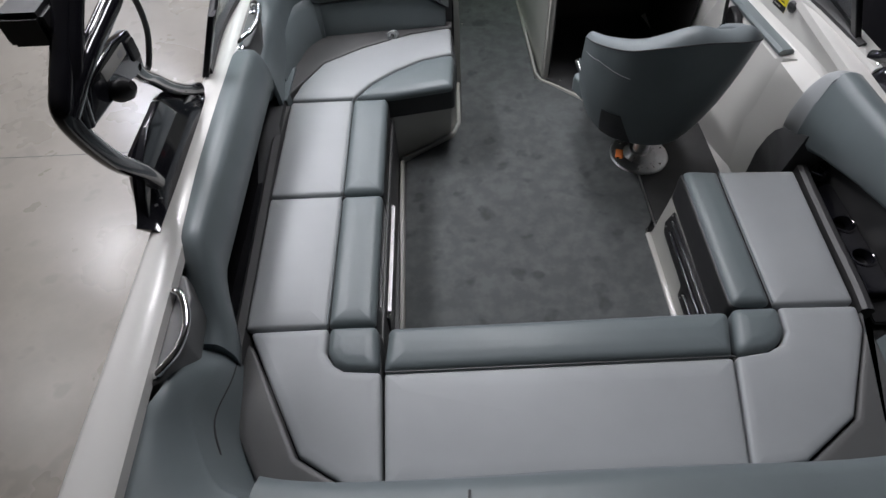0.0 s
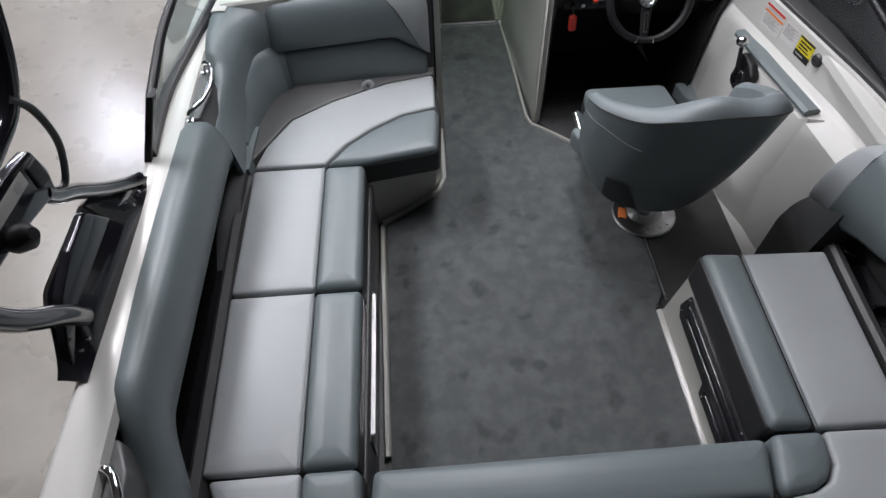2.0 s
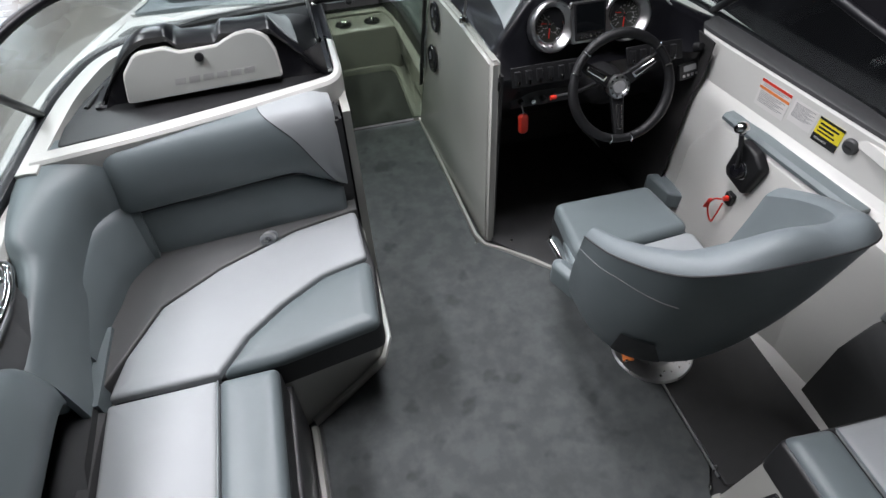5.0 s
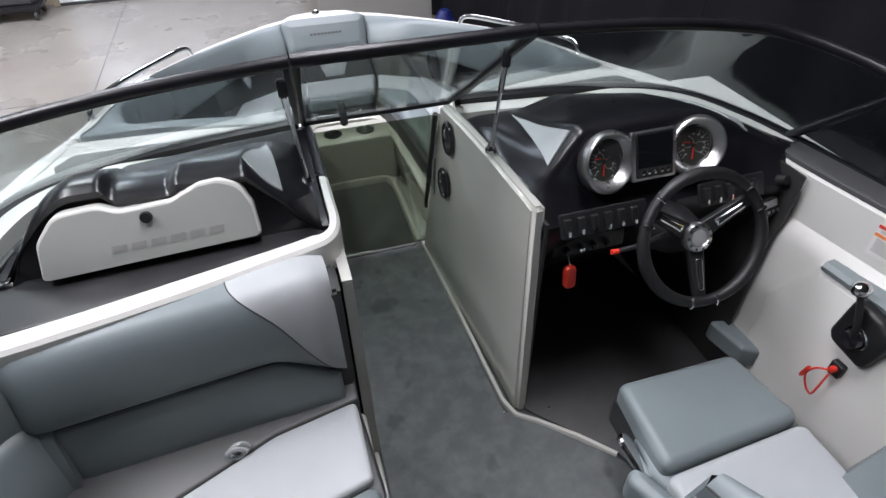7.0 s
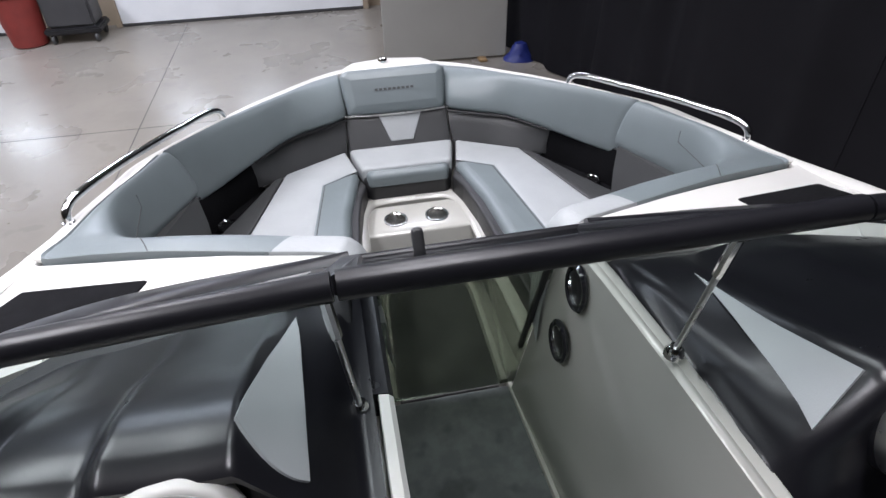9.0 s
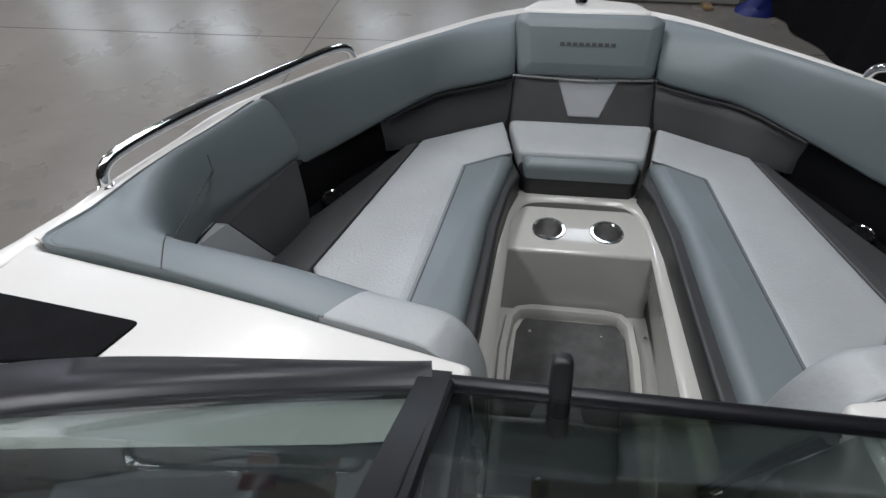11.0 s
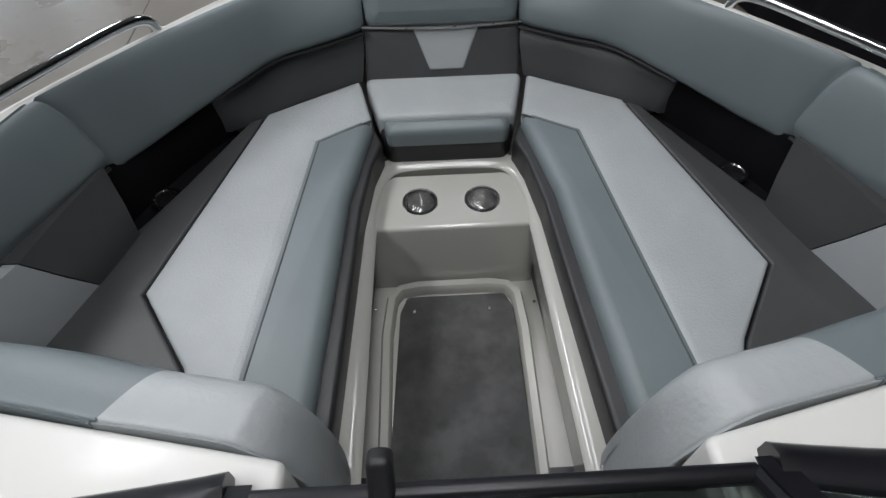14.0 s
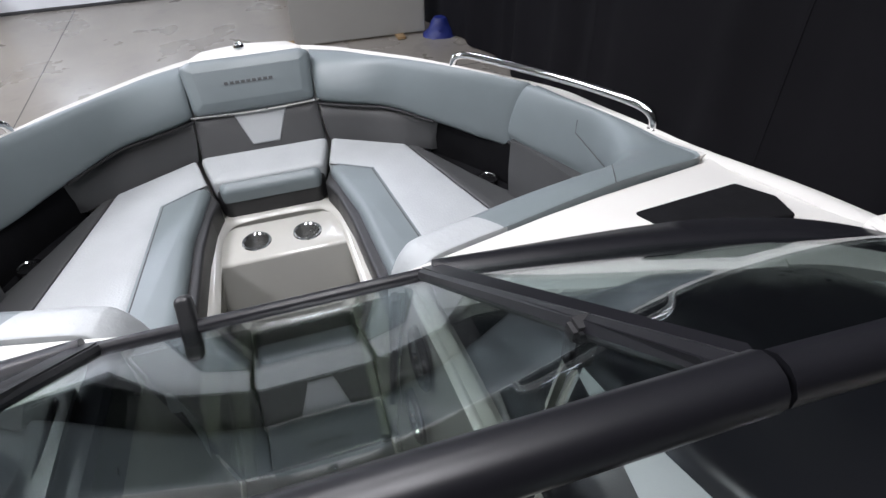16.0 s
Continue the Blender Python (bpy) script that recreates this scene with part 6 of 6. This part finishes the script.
grab_handle("grab_handle", [(-1.205, 3.055, 0.80), (-1.19, 3.06, 0.835), (-1.155, 3.02, 0.85), (-1.135, 2.92, 0.85), (-1.15, 2.82, 0.845), (-1.19, 2.775, 0.83), (-1.205, 2.77, 0.80)], (-1.2, 2.9, 0.8), puff([(-1.225, 2.76), (-1.165, 2.77), (-1.15, 2.91), (-1.165, 3.03), (-1.225, 3.04)], 0.70, 0.802, 0.01, 0.03, 0, 0))
grab_handle("grab_handle", [(-1.175, 1.53, 0.76), (-1.165, 1.525, 0.79), (-1.13, 1.50, 0.80), (-1.10, 1.42, 0.79), (-1.105, 1.33, 0.785), (-1.14, 1.27, 0.78), (-1.165, 1.26, 0.755)], (-1.16, 1.40, 0.75), puff([(-1.21, 1.22), (-1.14, 1.24), (-1.102, 1.37), (-1.118, 1.52), (-1.155, 1.60), (-1.21, 1.61)], 0.64, 0.768, 0.01, 0.03, 0, 0))

# ---- stern seats ----
def stern_corner(sgn):
    t = thing("stern_corner_cushion", (sgn * 0.8, 1.3, 0.30), "light grey stern corner cushion with charcoal edge", "boat seat", "stern corner cushions")
    if sgn < 0:
        band = [(-1.05, 1.585), (-0.60, 1.585), (-0.586, 1.40), (-0.572, 1.03), (-0.9, 1.02), (-1.04, 1.25)]
        top = [(-1.055, 1.582), (-0.780, 1.586), (-0.780, 1.49), (-0.752, 1.445), (-0.714, 1.420), (-0.590, 1.410), (-0.572, 1.05), (-0.672, 1.05), (-0.828, 1.145)]
        roll = [(-0.775, 1.588), (-0.606, 1.588), (-0.594, 1.415), (-0.712, 1.425), (-0.748, 1.449), (-0.775, 1.492)]
        rear = [(-1.060, 1.575), (-0.835, 1.142), (-0.675, 1.045), (-0.75, 1.03), (-0.92, 1.03), (-1.05, 1.25)]
    else:
        band = [(1.05, 1.592), (0.622, 1.592), (0.580, 1.41), (0.508, 1.03), (0.9, 1.02), (1.04, 1.25)]
        top = [(1.046, 1.590), (0.784, 1.596), (0.772, 1.50), (0.740, 1.455), (0.690, 1.430), (0.578, 1.415), (0.504, 1.05), (0.672, 1.075), (0.862, 1.20), (1.03, 1.50)]
        roll = [(0.778, 1.598), (0.622, 1.598), (0.582, 1.420), (0.688, 1.435), (0.735, 1.459), (0.766, 1.502)]
        rear = [(1.052, 1.585), (1.036, 1.50), (0.868, 1.196), (0.675, 1.068), (0.70, 1.03), (0.92, 1.03), (1.05, 1.25)]
    part("side_band", puff(band, 0.28, 0.40, 0.01, 0.02, 0, 0), SIDE, t, "near-black vinyl side band")
    part("top_panel", puff(top, 0.38, 0.440, 0.014, 0.015, 0.003, 0.02), LIGHT, t, "light grey vinyl top")
    part("corner_roll", puff(roll, 0.365, 0.449, 0.03, [0.02, 0.03, 0.03, 0.04, 0.05, 0.05], 0.004, 0.02, seg=6), TEAL, t, "teal vinyl corner roll")
    part("rear_panel", puff(rear, 0.38, 0.434, 0.012, 0.02, 0.002, 0.01), TAUPE, t, "charcoal vinyl rear panel")


stern_corner(-1)
stern_corner(1)
t = thing("stern_cushion", (0, 1.3, 0.28), "wide light grey stern cushion with teal front roll", "boat seat")
part("side_band", puff([(-0.562, 1.03), (0.497, 1.03), (0.570, 1.41), (0.606, 1.575), (-0.566, 1.565)], 0.10, 0.40, 0.01, 0.02, 0, 0), SIDE, t, "near-black vinyl front")
part("top_panel", puff([(-0.564, 1.04), (0.496, 1.04), (0.567, 1.412), (-0.578, 1.405)], 0.38, 0.440, 0.014, 0.012, 0.005, 0.05), LIGHT, t, "light grey vinyl top")
part("front_roll", puff([(-0.582, 1.410), (0.569, 1.418), (0.610, 1.590), (-0.568, 1.580)], 0.355, 0.450, 0.038, 0.025, 0.004, 0.03, seg=6), TEAL, t, "teal vinyl front roll")
part("piping", tube([(-0.576, 1.4075, 0.441), (0.566, 1.415, 0.441)], 0.0035, 6, 1), CHAR, t, "dark seam")
sbase = thing("stern_seat_box", (0, 1.2, 0), "dark moulded base under the stern seats", "seat box")
part("box", box(-1.1, 1.1, 0.95, 1.50, -0.01, 0.28, 0.01), DARKGREY, sbase)

t = thing("stern_back_cushion", (0, 0.9, 0.42), "teal vinyl stern backrest sweeping into the corners", "back cushion")
path = spline([(-1.205, 1.33, 0.70), (-1.17, 1.17, 0.69), (-1.10, 1.03, 0.665), (-0.97, 0.935, 0.635), (-0.75, 0.90, 0.60), (-0.30, 0.895, 0.585), (0.30, 0.905, 0.585), (0.78, 0.91, 0.60), (1.0, 0.95, 0.635), (1.12, 1.05, 0.665), (1.18, 1.18, 0.69), (1.215, 1.33, 0.70)], 5)
part("roll", sweep([p for p in path if abs(p.x) < 0.92], lambda s: [(-(0.135 - 0.02 * abs(2 * s - 1)), -0.24), (-(0.15 - 0.02 * abs(2 * s - 1)), -0.06), (-0.125, -0.015), (-0.085, 0.008), (0.0, 0.015), (0.12, 0.02), (0.12, -0.24)]), TEAL, t, "teal vinyl roll", 70)
part("seam_welt", tube([(-0.33, 0.78, 0.607), (-0.325, 0.90, 0.606), (-0.32, 0.985, 0.597)], 0.004, 6, 3), CHAR, t)
CORNER = [
    ((-1.185, 1.440, 0.612), (-1.155, 1.440, 0.600), (-1.100, 1.448, 0.555), (-1.070, 1.455, 0.500), (-1.05, 1.46, 0.40)),
    ((-1.150, 1.365, 0.690), (-1.118, 1.365, 0.668), (-1.072, 1.365, 0.625), (-1.055, 1.365, 0.57), (-1.035, 1.36, 0.40)),
    ((-1.135, 1.24, 0.755), (-1.11, 1.24, 0.74), (-1.085, 1.22, 0.685), (-1.07, 1.215, 0.64), (-1.015, 1.22, 0.40)),
    ((-1.175, 1.12, 0.765), (-1.12, 1.10, 0.740), (-1.05, 1.10, 0.660), (-1.035, 1.11, 0.62), (-0.98, 1.13, 0.40)),
    ((-1.16, 0.98, 0.760), (-1.08, 0.97, 0.720), (-0.99, 1.00, 0.635), (-0.975, 1.02, 0.60), (-0.93, 1.06, 0.40)),
    ((-1.14, 0.80, 0.755), (-1.00, 0.85, 0.690), (-0.90, 0.96, 0.615), (-0.89, 0.985, 0.58), (-0.86, 1.035, 0.40)),
    ((-0.85, 0.75, 0.620), (-0.85, 0.85, 0.615), (-0.82, 0.95, 0.606), (-0.82, 0.98, 0.57), (-0.80, 1.03, 0.40)),
]
for sgn in (-1, 1):
    rows = list(zip(*[spline([(-sgn * s[k][0], s[k][1], s[k][2]) for s in CORNER], 6) for k in range(5)]))
    rows = [spline(r, 4) for r in rows]
    part("corner_wing", sheet(rows, 0.02), TEAL, t, "teal vinyl corner wing", 75)
    part("wing_seam", tube([(-sgn * lerp(s[3][0], s[4][0], 0.3) * 1.0, lerp(s[3][1], s[4][1], 0.3), lerp(s[3][2], s[4][2], 0.3)) for s in CORNER[:4]], 0.0035, 6, 5), CHAR, t)
part("hatch_pad", puff([(-1.1, -0.35), (1.1, -0.35), (1.12, 0.80), (-1.12, 0.80)], 0.45, 0.60, 0.03, 0.05, 0.006, 0.05), TEAL, t, "teal sun pad")
part("transom", box(-1.15, 1.15, -0.58, -0.35, -0.3, 0.62, 0.02), WHITE, boat, "white transom")

# ---- starboard aft seat ----
t = thing("aft_seat_cushion", (0.9, 1.93, 0.30), "light grey aft seat cushion with teal front roll", "boat seat")
part("side_band", puff([(0.622, 1.610), (1.05, 1.604), (1.095, 2.255), (0.632, 2.274)], 0.29, 0.426, 0.014, 0.02, 0, 0), SIDE, t, "near-black vinyl side band")
part("top_panel", puff([(0.768, 1.606), (1.046, 1.604), (1.092, 2.248), (0.785, 2.260)], 0.38, 0.440, 0.016, 0.015, 0.006, 0.05), LIGHT, t, "light grey vinyl top")
part("front_roll", puff([(0.628, 1.612), (0.764, 1.608), (0.781, 2.262), (0.640, 2.275)], 0.404, 0.449, 0.034, 0.025, 0.004, 0.03, seg=6), TEAL, t, "teal vinyl front roll")
part("piping", tube([(0.766, 1.615, 0.441), (0.783, 2.256, 0.441)], 0.003, 6, 1), MID, t, "fine seam")
ab = thing("aft_seat_box", (0.85, 1.95, 0), "pale moulded seat base with black vent grille", "seat box")
part("shell", skin([[V(0.607, 1.45, -0.01), V(0.607, 2.285, -0.01), V(1.15, 2.285, -0.01), V(1.15, 1.45, -0.01)], [V(0.615, 1.45, 0.05), V(0.615, 2.28, 0.05), V(1.15, 2.28, 0.05), V(1.15, 1.45, 0.05)], [V(0.642, 1.45, 0.30), V(0.636, 2.262, 0.335), V(1.15, 2.262, 0.30), V(1.15, 1.45, 0.30)]]), LINER, ab, "pale moulded shell")
VM = Matrix.Translation((0.630, 1.92, 0.19)) @ Matrix(((0, 0.16, -0.987, 0), (-1, 0, 0, 0), (0, 0.987, 0.16, 0), (0, 0, 0, 1)))
part("vent_frame", puff([(-0.27, 0.085), (-0.285, 0.0), (-0.25, -0.035), (0.03, -0.04), (0.05, -0.085), (0.30, -0.085), (0.30, 0.085)], -0.004, 0.018, 0.004, 0.012, 0, 0, m=VM), BLACK, ab, "black vent frame")
for u0, v0 in ((-0.24, 0.058), (-0.215, 0.015), (0.075, -0.04)):
    part("vent_slat", puff([(u0, v0), (0.288, v0), (0.288, v0 + 0.014), (u0 + 0.01, v0 + 0.014)], 0.016, 0.032, 0.005, 0.004, 0, 0, m=VM), PAINT, ab, "glossy black vent slat")
    part("slat_gap", puff([(u0 - 0.01, v0 - 0.014), (0.288, v0 - 0.014), (0.288, v0 - 0.001), (u0 - 0.01, v0 - 0.001)], 0.017, 0.0185, 0.0004, 0.003, 0, 0, m=VM), FLEECE, ab)
for u, v in ((-0.26, 0.07), (-0.26, 0.0), (0.0, 0.0), (0.26, 0.075), (0.07, -0.07)):
    part("screw", turned([(0, 0.0025), (0.003, 0.002), (0.004, 0), (0, 0)], 8, VM @ pose(u, v, 0.018)), BRUSHED, ab)
part("base_curb", sweep([V(0.604, 1.5, -0.01), V(0.604, 2.29, -0.01)], [(-0.014, 0), (-0.012, 0.025), (0.0, 0.032), (0.015, 0.03), (0.015, 0)]), LINER, ab)
sp = thing("side_tray", (1.2, 1.95, 0.33), "black side tray with two drink holders", "tray")
part("pan", box(1.135, 1.244, 1.56, 2.30, 0.335, 0.36, 0.006), BLACK, sp)
for hy in (1.982, 1.820):
    drink_holder(1.196, hy, 0.402, 0.040, PAINT, "glossy black drink holder in the side tray")
part("tray_top", holed([(1.140, 1.66), (1.243, 1.66), (1.243, 2.20), (1.165, 2.20)], 0.36, 0.401, 0.006, [(1.196, 1.982), (1.196, 1.820)], 0.040), PAINT, sp, "glossy black moulded tray top")
part("tray_edge", tube([(1.142, 1.66, 0.400), (1.167, 2.20, 0.400)], 0.004, 8, 1), PAINT, sp, "raised glossy tray edge")
coil = thing("cable_coil", (1.205, 2.25, 0.36), "black cable coiled loosely in the side tray", "cable")
part("loops", tube([(1.205 + (0.028 + 0.006 * math.sin(1.7 * a)) * math.cos(a), 2.255 + (0.036 + 0.006 * math.cos(2.3 * a)) * math.sin(a), 0.372 + 0.0035 * a) for a in (0.5 * k for k in range(42))], 0.006, 8, 2), PAINT, coil)

# ---- tower legs ----
def tower_leg(sgn):
    g = (lambda q: q) if sgn < 0 else (lambda q: [(-x, y, z) for x, y, z in q])
    gm = (lambda bm: bm) if sgn < 0 else mirrored
    t = thing("tower_leg", (sgn * 1.30, 2.05, 0.8), "glossy black tubular tower leg bolted to the gunwale", "tower", "tower legs")
    part("web_plate", gm(puff([(-0.33, -0.06), (0.37, -0.05), (0.345, 0.0), (0.14, 0.045), (0.07, 0.15), (-0.06, 0.145), (-0.18, 0.11), (-0.27, 0.03)], -0.012, 0.012, 0.008, 0.03, 0, 0, m=pose(-1.30, 2.08, 0.86, 90, 0, 90))), PAINT, t, "glossy black web plate")
    rows = []
    for k in range(31):
        y = lerp(1.74, 2.47, k / 30)
        h = 0.015 + 0.155 * ease(1.72, 1.93, y) * (1 - ease(2.20, 2.46, y))
        rows.append([V(lerp(-1.256, -1.322, u ** 1.2), y, 0.812 + h * u) for u in (0, 0.2, 0.4, 0.6, 0.8, 1)])
    part("fairing", gm(sheet(rows, 0.02)), PAINT, t, "glossy black foot fairing", 60)
    part("aft_tube", tube(g([(-1.285, 1.90, 0.875), (-1.272, 1.85, 0.965), (-1.262, 1.755, 1.10), (-1.25, 1.69, 1.24), (-1.242, 1.67, 1.335), (-1.24, 1.715, 1.378), (-1.24, 1.779, 1.418), (-1.24, 1.894, 1.496), (-1.22, 2.1, 1.64)]), 0.028, 14, 6), PAINT, t, "glossy black tube")
    part("inner_tube", tube(g([(-1.235, 1.70, 1.27), (-1.225, 1.722, 1.345), (-1.22, 1.785, 1.411), (-1.22, 1.90, 1.489), (-1.20, 2.1, 1.63)]), 0.023, 14, 5), PAINT, t, "glossy black tube")
    part("fore_tube", tube(g([(-1.285, 2.44, 0.840), (-1.300, 2.38, 0.875), (-1.297, 2.27, 0.97), (-1.278, 2.16, 1.08), (-1.255, 2.07, 1.16), (-1.238, 2.02, 1.22)]), 0.023, 14, 6), PAINT, t, "glossy black tube")
    part("brace_tube", tube(g([(-1.237, 1.665, 1.325), (-1.212, 1.797, 1.387), (-1.21, 1.95, 1.405), (-1.205, 2.06, 1.43), (-1.19, 2.14, 1.53), (-1.16, 2.2, 1.72)]), 0.026, 14, 5), PAINT, t, "glossy black brace tube")
    BM = pose(-1.23, 0, 0, 90, 0, 90)
    part("bracket", gm(puff([(1.700, 1.258), (1.872, 1.237), (2.046, 1.196), (2.066, 1.25), (2.058, 1.317), (1.948, 1.339), (1.775, 1.338)], -0.015, 0.010, 0.008, 0.012, 0, 0, m=BM)), PAINT, t, "black pivot bracket")
    part("bracket_slot", gm(puff([(2.005, 1.245), (2.05, 1.235), (2.052, 1.30), (2.01, 1.305)], 0.009, 0.016, 0.004, 0.008, 0, 0, m=BM)), BLACK, t)
    part("bracket_label", gm(puff([(1.846, 1.293), (1.990, 1.282), (1.994, 1.316), (1.844, 1.325)], 0.0105, 0.0118, 0.0004, 0.003, 0, 0, m=BM)), GREYPANEL, t, "grey label with plain marks")
    part("label_mark", gm(puff([(1.945, 1.292), (1.972, 1.290), (1.972, 1.310), (1.945, 1.312)], 0.0118, 0.0124, 0.0003, 0.008, 0, 0, m=BM)), INK, t)
    part("clamp_knob", turned([(0, -0.03), (0.02, -0.03), (0.03, -0.01), (0.03, 0.02), (0.014, 0.04), (0, 0.04)], 14, pose(sgn * 1.198, 1.85, 1.262, 0, sgn * -70, 0)), BLACK, t, "black clamp knob")
    part("cable", tube(g([(-1.185, 2.06, 1.45), (-1.185, 2.10, 1.39), (-1.21, 2.135, 1.27), (-1.25, 2.128, 1.16), (-1.258, 2.09, 1.15)]), 0.009, 8, 6), RUBBER, t, "black cable")
    part("board_rack", gm(box(-1.37, -1.255, 1.80, 1.92, 1.425, 1.51, 0.012)), BLACK, t, "black rack mount")
    for y, z in ((1.80, 0.87), (1.84, 0.86), (2.30, 0.865), (2.36, 0.86)):
        part("bolt", turned([(0, 0.008), (0.004, 0.006), (0.005, 0), (0, 0)], 10, pose(sgn * 1.262, y, z, 0, sgn * -75, 0)), CHROME, t)


tower_leg(-1)
tower_leg(1)
